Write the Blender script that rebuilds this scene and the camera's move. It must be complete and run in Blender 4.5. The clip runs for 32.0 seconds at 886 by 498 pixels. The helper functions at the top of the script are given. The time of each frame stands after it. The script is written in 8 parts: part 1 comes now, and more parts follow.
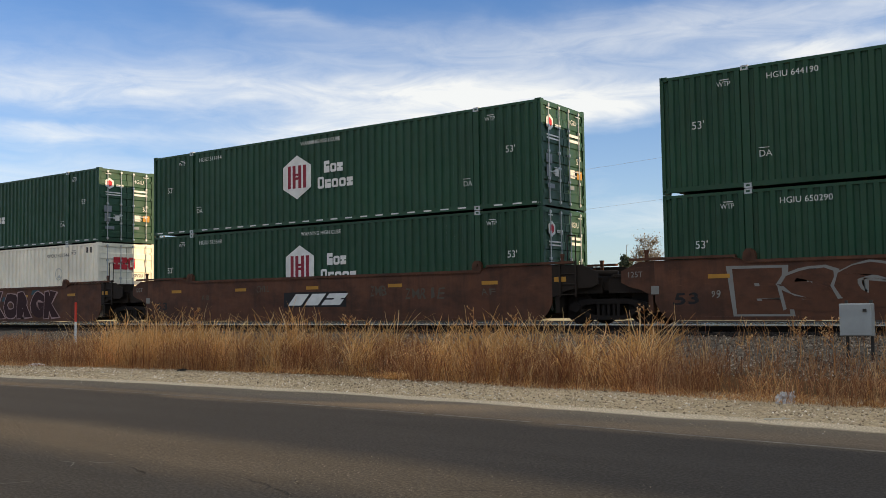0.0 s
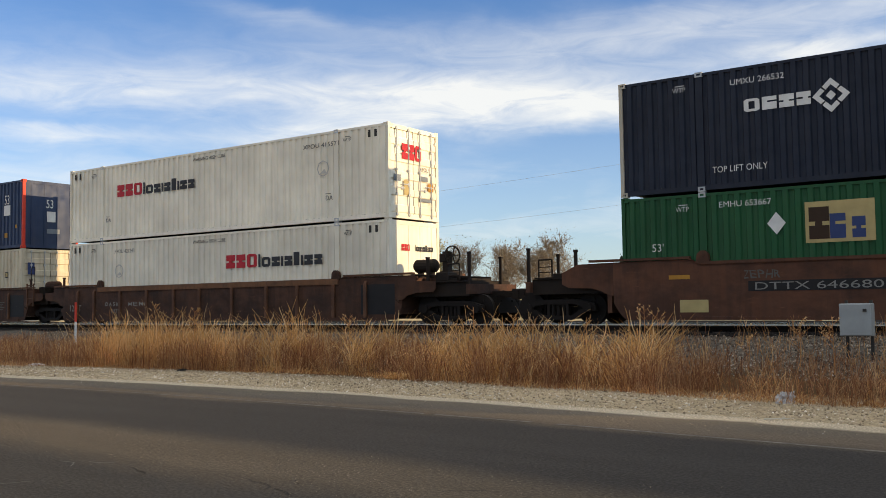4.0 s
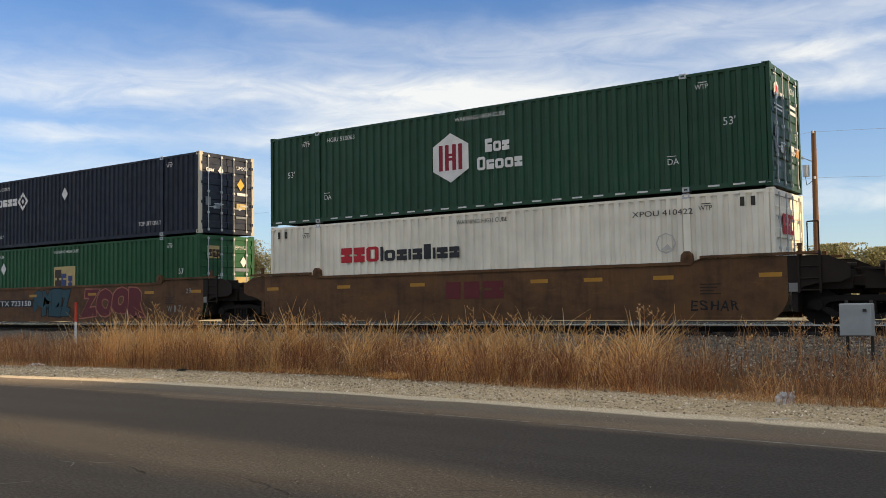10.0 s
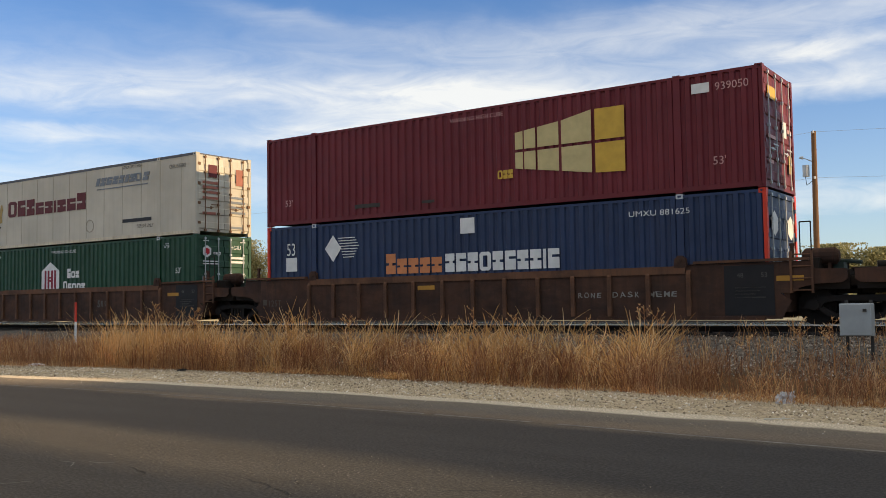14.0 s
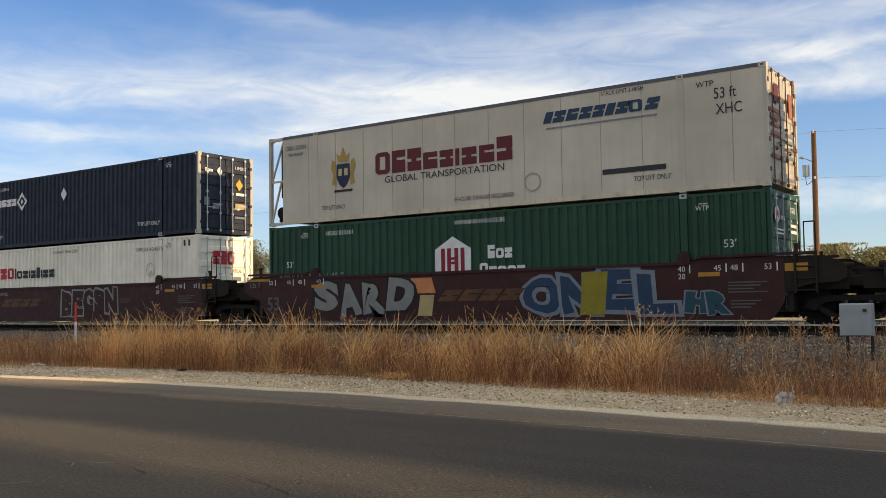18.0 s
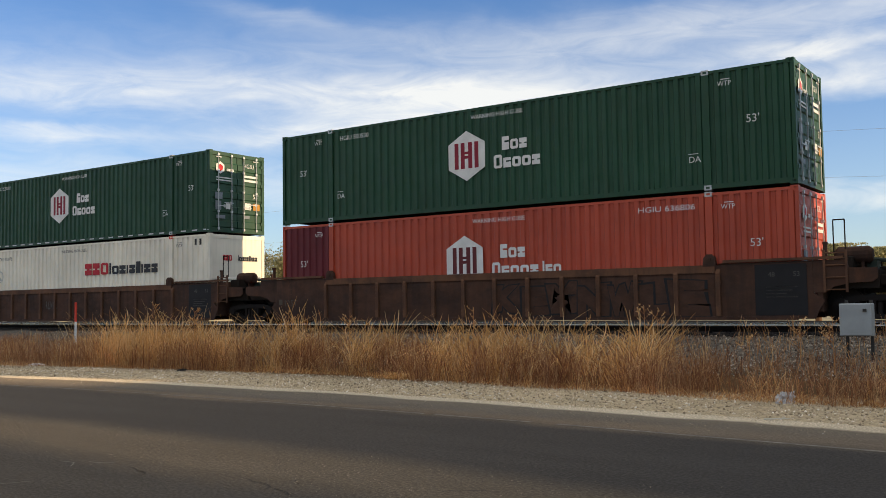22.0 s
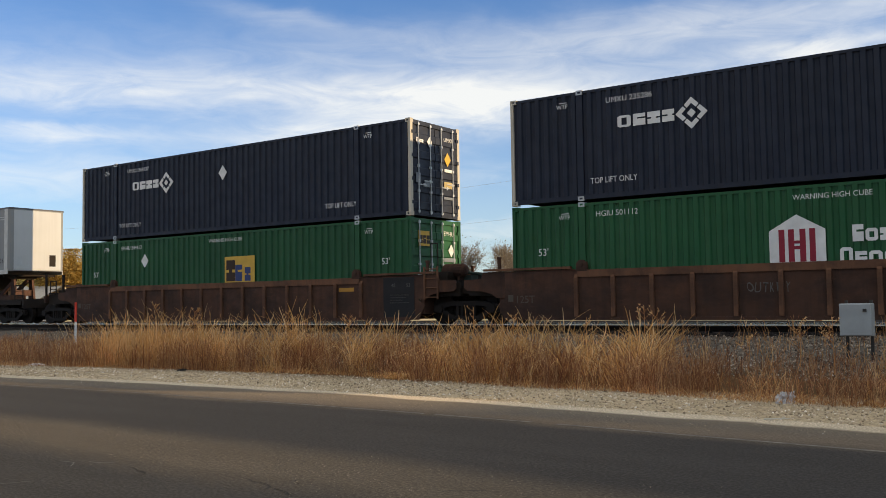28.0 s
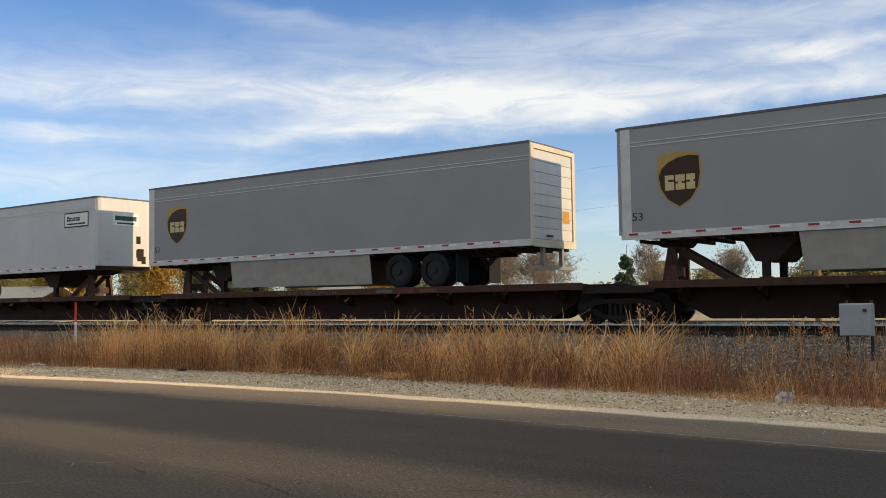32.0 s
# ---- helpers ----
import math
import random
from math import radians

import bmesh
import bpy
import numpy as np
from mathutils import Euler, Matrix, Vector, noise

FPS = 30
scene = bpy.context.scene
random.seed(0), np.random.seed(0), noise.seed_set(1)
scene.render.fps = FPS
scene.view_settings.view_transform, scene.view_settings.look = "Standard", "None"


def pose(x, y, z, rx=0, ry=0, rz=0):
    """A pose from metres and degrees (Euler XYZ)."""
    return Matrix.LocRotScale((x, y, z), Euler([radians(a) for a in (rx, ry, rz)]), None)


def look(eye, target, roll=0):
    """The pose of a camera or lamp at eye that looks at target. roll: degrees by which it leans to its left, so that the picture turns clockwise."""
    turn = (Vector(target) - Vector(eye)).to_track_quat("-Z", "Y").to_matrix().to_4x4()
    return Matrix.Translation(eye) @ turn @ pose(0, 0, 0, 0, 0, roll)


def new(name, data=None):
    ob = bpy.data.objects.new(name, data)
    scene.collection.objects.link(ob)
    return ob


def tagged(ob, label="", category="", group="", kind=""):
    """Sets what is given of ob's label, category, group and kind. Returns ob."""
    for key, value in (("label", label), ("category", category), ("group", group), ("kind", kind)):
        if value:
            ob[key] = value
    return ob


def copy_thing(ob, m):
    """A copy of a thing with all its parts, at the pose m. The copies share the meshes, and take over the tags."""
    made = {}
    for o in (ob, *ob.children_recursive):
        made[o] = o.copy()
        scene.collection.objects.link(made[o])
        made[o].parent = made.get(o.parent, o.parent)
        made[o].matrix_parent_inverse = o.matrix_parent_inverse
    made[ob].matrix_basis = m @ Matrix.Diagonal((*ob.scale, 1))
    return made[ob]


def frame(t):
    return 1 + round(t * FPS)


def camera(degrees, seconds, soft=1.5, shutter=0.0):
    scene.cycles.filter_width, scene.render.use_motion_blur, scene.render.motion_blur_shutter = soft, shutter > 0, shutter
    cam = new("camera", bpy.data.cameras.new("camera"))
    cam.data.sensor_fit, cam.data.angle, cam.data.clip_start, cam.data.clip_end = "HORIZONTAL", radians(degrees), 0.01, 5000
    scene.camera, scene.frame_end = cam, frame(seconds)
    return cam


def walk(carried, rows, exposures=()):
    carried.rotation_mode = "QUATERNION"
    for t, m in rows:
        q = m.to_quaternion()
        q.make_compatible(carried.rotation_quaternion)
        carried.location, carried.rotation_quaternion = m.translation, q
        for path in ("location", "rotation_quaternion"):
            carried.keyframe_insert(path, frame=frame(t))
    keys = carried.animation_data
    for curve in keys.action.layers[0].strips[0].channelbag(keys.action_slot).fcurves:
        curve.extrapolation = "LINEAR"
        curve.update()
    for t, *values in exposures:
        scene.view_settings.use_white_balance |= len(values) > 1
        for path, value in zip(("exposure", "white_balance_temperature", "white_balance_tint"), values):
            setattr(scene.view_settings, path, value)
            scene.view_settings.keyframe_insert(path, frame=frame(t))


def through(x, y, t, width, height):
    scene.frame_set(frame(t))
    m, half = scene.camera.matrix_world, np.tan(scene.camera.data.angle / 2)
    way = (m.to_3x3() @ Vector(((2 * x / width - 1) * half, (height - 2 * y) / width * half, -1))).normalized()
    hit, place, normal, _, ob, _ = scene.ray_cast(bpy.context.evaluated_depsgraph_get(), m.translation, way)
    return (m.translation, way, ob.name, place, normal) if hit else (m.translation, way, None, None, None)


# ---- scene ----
SECONDS = 32.0
EYE = (0.0, 0.0, 1.5)
YAW, PITCH, ROLL = radians(34.91), radians(3.306), -0.865
AHEAD = (-math.sin(YAW) * math.cos(PITCH), math.cos(YAW) * math.cos(PITCH), math.sin(PITCH))
cam = camera(51.05, SECONDS, soft=0.85)
STAND = look(EYE, [e + 10 * a for e, a in zip(EYE, AHEAD)], ROLL)
walk(cam, [(0.0, STAND), (SECONDS, STAND)], [(0.0, 0.46, 7600, 10), (SECONDS, 0.46, 7600, 10)])

# ---- light: low sun from beyond the far end of the train, thin streaked cloud ----
SUN_AZ, SUN_EL = radians(16.5), radians(10.0)      # azimuth from +x towards +y
sun_way = Vector((math.cos(SUN_AZ) * math.cos(SUN_EL), math.sin(SUN_AZ) * math.cos(SUN_EL), math.sin(SUN_EL)))
sun = new("sun", bpy.data.lights.new("sun", "SUN"))
sun.data.energy, sun.data.angle, sun.data.color = 3.6, radians(0.6), (1.0, 0.78, 0.52)
sun.matrix_world = look(sun_way * 100, (0, 0, 0))

world = bpy.data.worlds.new("sky")
scene.world = world
world.use_nodes = True


def build_world():
    nt = world.node_tree
    nt.nodes.clear()
    N, L = nt.nodes.new, nt.links.new
    sky = N("ShaderNodeTexSky")
    sky.sky_type, sky.sun_disc = "NISHITA", False
    sky.sun_elevation, sky.sun_rotation = radians(24.0), radians(90) - SUN_AZ
    sky.air_density, sky.dust_density, sky.ozone_density = 1.0, 0.6, 2.5
    tc = N("ShaderNodeTexCoord")
    sep = N("ShaderNodeSeparateXYZ")
    L(tc.outputs["Generated"], sep.inputs[0])

    def m(op, a, b=None, clamp=False, c=None):
        n = N("ShaderNodeMath")
        n.operation, n.use_clamp = op, clamp
        for i, v in enumerate((a, b, c)):
            if v is None:
                continue
            if isinstance(v, (int, float)):
                n.inputs[i].default_value = v
            else:
                L(v, n.inputs[i])
        return n.outputs[0]

    def vec(a, b, c=0.0):
        n = N("ShaderNodeCombineXYZ")
        for k, v in enumerate((a, b, c)):
            if isinstance(v, (int, float)):
                n.inputs[k].default_value = v
            else:
                L(v, n.inputs[k])
        return n.outputs[0]

    def fbm(src, scale, detail, rough=0.55, bend=0.0):
        n = N("ShaderNodeTexNoise")
        n.inputs["Scale"].default_value, n.inputs["Detail"].default_value = scale, detail
        n.inputs["Roughness"].default_value, n.inputs["Distortion"].default_value = rough, bend
        L(src, n.inputs[0])
        return n.outputs[0]

    up = m("MAXIMUM", sep.outputs[2], 0.0)
    # the high sky: thin cloud over the whole dome
    den = m("ADD", up, 0.10)
    dome = vec(m("MULTIPLY", m("DIVIDE", sep.outputs[0], den), 0.42), m("MULTIPLY", m("DIVIDE", sep.outputs[1], den), 0.95))
    mixed = m("ADD", m("MULTIPLY", fbm(dome, 0.9, 3.0, 0.55, 0.3), 0.62), m("MULTIPLY", fbm(dome, 3.2, 8.0, 0.6, 0.5), 0.48))
    veil = m("MULTIPLY", m("SUBTRACT", m("ADD", mixed, m("MULTIPLY", m("SUBTRACT", up, 0.36, True), 0.8)), 0.42), 2.6, True)
    # the low sky: long streaks, by bearing (bx) and height over the horizon (ez)
    bx = m("MULTIPLY", m("ADD", m("ARCTAN2", sep.outputs[0], sep.outputs[1]), YAW), 1.642)
    ez = m("MULTIPLY", up, 1.66)
    wide = fbm(vec(m("MULTIPLY", bx, 2.2), m("MULTIPLY", ez, 7.0), 3.7), 1.0, 5.0, 0.55, 0.6)
    wisp = fbm(vec(m("MULTIPLY", bx, 6.5), m("MULTIPLY", ez, 26.0), 8.2), 1.0, 9.0, 0.62, 0.9)
    curl = fbm(vec(m("MULTIPLY", bx, 9.0), m("MULTIPLY", ez, 16.0), 1.4), 1.0, 6.0, 0.55, 0.4)
    lift = m("ADD", m("ADD", ez, m("MULTIPLY", m("SUBTRACT", wide, 0.5), 0.075)), m("MULTIPLY", m("SUBTRACT", curl, 0.5), 0.040))
    total = None
    for height, slope, thick, dense, at, reach in STREAKS:
        off = m("SUBTRACT", lift, m("MULTIPLY_ADD", m("SUBTRACT", bx, at), slope, False, height))
        across = m("MULTIPLY", m("POWER", m("DIVIDE", m("ABSOLUTE", off), thick), 2.0), -1.0)
        along = m("MULTIPLY", m("POWER", m("DIVIDE", m("ABSOLUTE", m("SUBTRACT", bx, at)), reach), 2.0), -1.0)
        one = m("MULTIPLY", m("EXPONENT", m("ADD", across, along)), dense)
        total = one if total is None else m("ADD", total, one)
    fibre = m("ADD", m("MULTIPLY", wisp, 1.6), m("MULTIPLY", wide, 0.8))
    streaks = m("MULTIPLY", total, m("MAXIMUM", m("SUBTRACT", fibre, 0.25), 0.05), True)
    high = m("MULTIPLY", m("SUBTRACT", up, 0.32), 9.0, True)
    cover = m("ADD", m("MULTIPLY", streaks, m("SUBTRACT", 1.0, high)), m("MULTIPLY", veil, high), True)
    haze = m("POWER", m("SUBTRACT", 1.0, m("MULTIPLY", up, 2.6), True), 2.2)
    amount = m("MAXIMUM", m("MULTIPLY", cover, 0.86), m("MULTIPLY", haze, 0.42), True)
    grade = N("ShaderNodeMix")
    grade.data_type, grade.blend_type = "RGBA", "MULTIPLY"
    grade.inputs[0].default_value = 1.0
    grade.inputs[7].default_value = (0.52, 0.845, 1.28, 1)
    L(sky.outputs[0], grade.inputs[6])
    mix = N("ShaderNodeMix")
    mix.data_type = "RGBA"
    mix.inputs[7].default_value = CLOUD
    L(amount, mix.inputs[0]), L(grade.outputs[2], mix.inputs[6])
    bg = N("ShaderNodeBackground")
    bg.inputs[1].default_value = SKY_STRENGTH
    L(mix.outputs[2], bg.inputs[0])
    out = N("ShaderNodeOutputWorld")
    L(bg.outputs[0], out.inputs[0])


# streaks of cloud: height, slope, thickness, density, bearing, reach
STREAKS = [(0.455, 0.02, 0.040, 0.44, 0.50, 0.85), (0.490, -0.12, 0.016, 0.24, -0.28, 0.13), (0.362, 0.02, 0.042, 0.66, -0.50, 0.50), (0.350, 0.05, 0.048, 0.88, 0.06, 0.34),
           (0.300, 0.06, 0.014, 0.62, -0.14, 0.24), (0.402, 0.03, 0.016, 0.75, 0.64, 0.13), (0.350, 0.04, 0.026, 0.62, 0.55, 0.40), (0.280, 0.02, 0.012, 0.50, -0.66, 0.16),
           (0.215, 0.00, 0.055, 0.50, -0.50, 0.80), (0.165, 0.02, 0.030, 0.60, 0.72, 0.45), (0.120, 0.01, 0.030, 0.45, 0.10, 0.60), (0.40, 0.0, 0.10, 0.5, 2.6, 1.5), (0.36, 0.0, 0.12, 0.5, -2.8, 1.6), (0.3, 0.0, 0.2, 0.5, 5.2, 1.6)]
CLOUD = (7.0, 7.55, 8.15, 1)
SKY_STRENGTH = 0.10
build_world()
# ---- materials ----
def material(name, build):
    mat = bpy.data.materials.new(name)
    mat.use_nodes = True
    nt = mat.node_tree
    bsdf = nt.nodes["Principled BSDF"]
    build(nt, bsdf)
    return mat


def noise_of(nt, scale, detail=4.0, stretch=None, rough=0.55, coord="Object"):
    tc = nt.nodes.new("ShaderNodeTexCoord")
    src = tc.outputs[coord]
    if stretch:
        mp = nt.nodes.new("ShaderNodeMapping")
        mp.inputs["Scale"].default_value = stretch
        nt.links.new(src, mp.inputs[0])
        src = mp.outputs[0]
    n = nt.nodes.new("ShaderNodeTexNoise")
    n.inputs["Scale"].default_value, n.inputs["Detail"].default_value, n.inputs["Roughness"].default_value = scale, detail, rough
    nt.links.new(src, n.inputs[0])
    return n.outputs[0]


def ramp_of(nt, src, stops):
    r = nt.nodes.new("ShaderNodeValToRGB")
    els = r.color_ramp.elements
    els[0].position, els[0].color = stops[0][0], (*stops[0][1], 1)
    els[1].position, els[1].color = stops[-1][0], (*stops[-1][1], 1)
    for pos, col in stops[1:-1]:
        els.new(pos).color = (*col, 1)
    nt.links.new(src, r.inputs[0])
    return r.outputs[0]


def blend(nt, fac, a, b, mode="MIX"):
    n = nt.nodes.new("ShaderNodeMix")
    n.data_type, n.blend_type = "RGBA", mode
    for i, v in ((0, fac), (6, a), (7, b)):
        if isinstance(v, (int, float)):
            n.inputs[i].default_value = v
        elif isinstance(v, tuple):
            n.inputs[i].default_value = (*v, 1)
        else:
            nt.links.new(v, n.inputs[i])
    return n.outputs[2]


def bump_of(nt, bsdf, src, strength, distance):
    b = nt.nodes.new("ShaderNodeBump")
    b.inputs["Strength"].default_value, b.inputs["Distance"].default_value = strength, distance
    nt.links.new(src, b.inputs["Height"])
    nt.links.new(b.outputs[0], bsdf.inputs["Normal"])


def tint(c, k):
    return tuple(min(1, v * k) for v in c)


def paint(name, base, dirt=(0.10, 0.07, 0.05), grime=0.5, rough=0.5, metal=0.0, rust=0.0, soot=0.0, fade=(0.82, 1.12), gloss=0.22):
    """Weathered paint: run-down streaks, broad fading, specks of rust."""
    def build(nt, bsdf):
        faded = ramp_of(nt, noise_of(nt, 0.6, 3), [(0.3, tint(base, fade[0])), (0.7, tint(base, fade[1]))])
        streak = ramp_of(nt, noise_of(nt, 1.0, 5, (7.0, 7.0, 0.35)), [(0.45, (0, 0, 0)), (0.8, (grime,) * 3)])
        col = blend(nt, streak, faded, blend(nt, 0.5, base, dirt))
        if rust:
            spots = ramp_of(nt, noise_of(nt, 2.2, 8, (1, 1, 0.55), 0.7), [(0.60 - 0.12 * rust, (0, 0, 0)), (0.74, (min(1, rust),) * 3)])
            col = blend(nt, spots, col, (0.115, 0.045, 0.02))
        if soot:
            # sooty blotches and long vertical smears, broken by fine scuffs
            blot = ramp_of(nt, noise_of(nt, 0.75, 7, (0.8, 1, 1.3), 0.68), [(0.44, (0, 0, 0)), (0.62, (soot,) * 3)])
            col = blend(nt, blot, col, (0.013, 0.010, 0.0095))
            smear = ramp_of(nt, noise_of(nt, 2.6, 6, (1.0, 1, 0.16), 0.7), [(0.50, (0, 0, 0)), (0.68, (soot * 0.8,) * 3)])
            col = blend(nt, smear, col, (0.020, 0.014, 0.011))
            scuff = ramp_of(nt, noise_of(nt, 5.0, 8, (0.35, 1, 1.6), 0.75), [(0.60, (0, 0, 0)), (0.72, (0.4,) * 3)])
            col = blend(nt, scuff, col, tint(base, 1.9))
        info = nt.nodes.new("ShaderNodeObjectInfo")
        vary = nt.nodes.new("ShaderNodeMapRange")
        vary.inputs[3].default_value, vary.inputs[4].default_value = 0.93, 1.06
        nt.links.new(info.outputs["Random"], vary.inputs[0])
        col = blend(nt, 1.0, col, vary.outputs[0], "MULTIPLY")
        nt.links.new(col, bsdf.inputs["Base Color"])
        gl = ramp_of(nt, noise_of(nt, 3.0, 4), [(0.3, (rough - 0.08,) * 3), (0.7, (min(1, rough + 0.14),) * 3)])
        nt.links.new(gl, bsdf.inputs["Roughness"])
        bsdf.inputs["Metallic"].default_value = metal
        bsdf.inputs["Specular IOR Level"].default_value = gloss
        bump_of(nt, bsdf, noise_of(nt, 14.0, 3), 0.12, 0.01)
    return material(name, build)


def plain(name, base, rough=0.6, metal=0.0, vary=0.12, scale=3.0):
    def build(nt, bsdf):
        col = ramp_of(nt, noise_of(nt, scale, 5), [(0.3, tint(base, 1 - vary)), (0.7, tint(base, 1 + vary))])
        nt.links.new(col, bsdf.inputs["Base Color"])
        bsdf.inputs["Roughness"].default_value, bsdf.inputs["Metallic"].default_value = rough, metal
        bsdf.inputs["Specular IOR Level"].default_value = 0.5 if metal else 0.25 if max(base) > 0.03 else 0.16
    return material(name, build)


M = {}
M["green"] = paint("green_paint", (0.0075, 0.052, 0.024), grime=0.25, rough=0.52, gloss=0.34)
M["green2"] = paint("bright_green_paint", (0.012, 0.080, 0.030), grime=0.25)
M["navy"] = paint("navy_paint", (0.0065, 0.0115, 0.025), grime=0.15, rough=0.6, gloss=0.35)
M["white"] = paint("white_paint", (0.83, 0.765, 0.63), (0.26, 0.21, 0.15), grime=0.45)
M["cream"] = paint("cream_paint", (0.60, 0.52, 0.38), (0.20, 0.11, 0.05), grime=0.8, rust=0.5)
M["ivory"] = paint("ivory_paint", (0.50, 0.45, 0.36), (0.25, 0.2, 0.13), grime=0.4)
M["red"] = paint("red_paint", (0.43, 0.060, 0.026), grime=0.25, gloss=0.4)
M["darkred"] = paint("faded_red_paint", (0.235, 0.031, 0.020), grime=0.3)
M["maroon"] = paint("maroon_paint", (0.135, 0.018, 0.023), grime=0.25)
M["blue"] = paint("blue_paint", (0.008, 0.025, 0.074), grime=0.25, gloss=0.4)
M["trailer"] = paint("grey_trailer_skin", (0.245, 0.25, 0.245), (0.2, 0.18, 0.16), grime=0.10, fade=(0.95, 1.04))
M["railpale"] = plain("pale_trailer_rail", (0.50, 0.49, 0.46), 0.5)
M["trailer_white"] = paint("white_trailer_skin", (0.46, 0.465, 0.46), (0.25, 0.22, 0.2), grime=0.25, fade=(0.93, 1.05))
M["skirt"] = plain("grey_skirt", (0.25, 0.235, 0.20))
M["brown"] = paint("brown_car_paint", (0.115, 0.046, 0.025), (0.03, 0.02, 0.015), grime=0.7, rough=0.7, rust=0.5, soot=0.50)
M["ochre"] = paint("ochre_car_paint", (0.142, 0.066, 0.026), (0.03, 0.02, 0.015), grime=0.6, rough=0.65, rust=0.3, soot=0.45)
M["oxide"] = paint("oxide_car_paint", (0.056, 0.018, 0.0145), (0.02, 0.012, 0.01), grime=0.6, rough=0.65, rust=0.25, soot=0.40)
M["chord"] = paint("worn_orange_brown_chord", (0.20, 0.090, 0.042), (0.04, 0.02, 0.015), grime=0.8, rough=0.7, rust=0.4, soot=0.50)
M["ribbrown"] = paint("worn_brown_rib_paint", (0.150, 0.066, 0.034), (0.03, 0.02, 0.015), grime=0.7, rough=0.7, rust=0.4, soot=0.50)
M["rusty"] = paint("rusty_car_paint", (0.082, 0.037, 0.022), (0.025, 0.016, 0.012), grime=0.8, rough=0.75, rust=0.6, soot=0.60)
M["black"] = plain("sooty_black_steel", (0.023, 0.0165, 0.0125), 0.75)
M["truckmat"] = plain("oily_truck_steel", (0.014, 0.0100, 0.0078), 0.7)
M["steel"] = plain("worn_rail_steel", (0.72, 0.71, 0.70), 0.24, 1.0)
M["railside"] = plain("rusted_rail_web", (0.018, 0.011, 0.008), 0.85)
M["galv"] = plain("galvanised_steel", (0.42, 0.43, 0.43), 0.5, 0.3)
M["lettering"] = plain("white_lettering", (0.64, 0.63, 0.60), 0.6)
M["darklettering"] = plain("dark_lettering", (0.03, 0.03, 0.033), 0.6)
M["redlettering"] = plain("red_lettering", (0.45, 0.02, 0.03), 0.6)
M["emblemred"] = plain("dark_red_emblem_paint", (0.24, 0.018, 0.032), 0.6)
M["blueletter"] = plain("blue_lettering", (0.03, 0.05, 0.14), 0.6)
M["inkblue"] = plain("dark_ink_blue", (0.020, 0.026, 0.055), 0.6)
M["leafgrey"] = plain("faint_grey_outline", (0.46, 0.44, 0.40), 0.6)
M["orangeletter"] = plain("orange_lettering", (0.55, 0.20, 0.08), 0.6)
M["yellow"] = plain("yellow_reflector", (0.40, 0.19, 0.028), 0.5)
M["gold"] = plain("gold_decal", (0.55, 0.33, 0.05), 0.5)
M["tan"] = plain("tan_decal", (0.42, 0.32, 0.14), 0.6)
M["shieldbrown"] = plain("dark_brown_decal", (0.035, 0.016, 0.006), 0.5)
M["postred"] = plain("red_post_paint", (0.60, 0.045, 0.02), 0.5)
M["rubber"] = plain("black_rubber", (0.015, 0.015, 0.016), 0.85)
M["wood"] = plain("weathered_tie_wood", (0.055, 0.042, 0.032), 0.9)
M["polewood"] = plain("creosoted_pole_wood", (0.17, 0.085, 0.04), 0.85)
M["bluegrey"] = plain("pale_grey_decal", (0.17, 0.19, 0.21), 0.6)
M["teal"] = plain("teal_spray_paint", (0.018, 0.060, 0.075), 0.6)
M["sprayyellow"] = plain("yellow_spray_paint", (0.24, 0.19, 0.02), 0.6)
M["sprayred"] = plain("red_spray_paint", (0.12, 0.02, 0.022), 0.6)
M["spraygrey"] = plain("grey_spray_paint", (0.095, 0.088, 0.078), 0.6)
M["sprayblack"] = plain("black_spray_paint", (0.02, 0.018, 0.018), 0.6)
M["spraysilver"] = plain("silver_spray_paint", (0.21, 0.20, 0.18), 0.5)
M["sprayolive"] = plain("drab_spray_paint", (0.095, 0.080, 0.060), 0.6, vary=0.3)
M["spraytan"] = plain("brownish_spray_paint", (0.060, 0.046, 0.034), 0.6, vary=0.35)
M["spraypink"] = plain("pinkish_spray_paint", (0.32, 0.20, 0.19), 0.6)
M["spraymaroon"] = plain("maroon_spray_paint", (0.030, 0.006, 0.006), 0.6)
M["sprayblue"] = plain("blue_spray_paint", (0.02, 0.045, 0.085), 0.6)


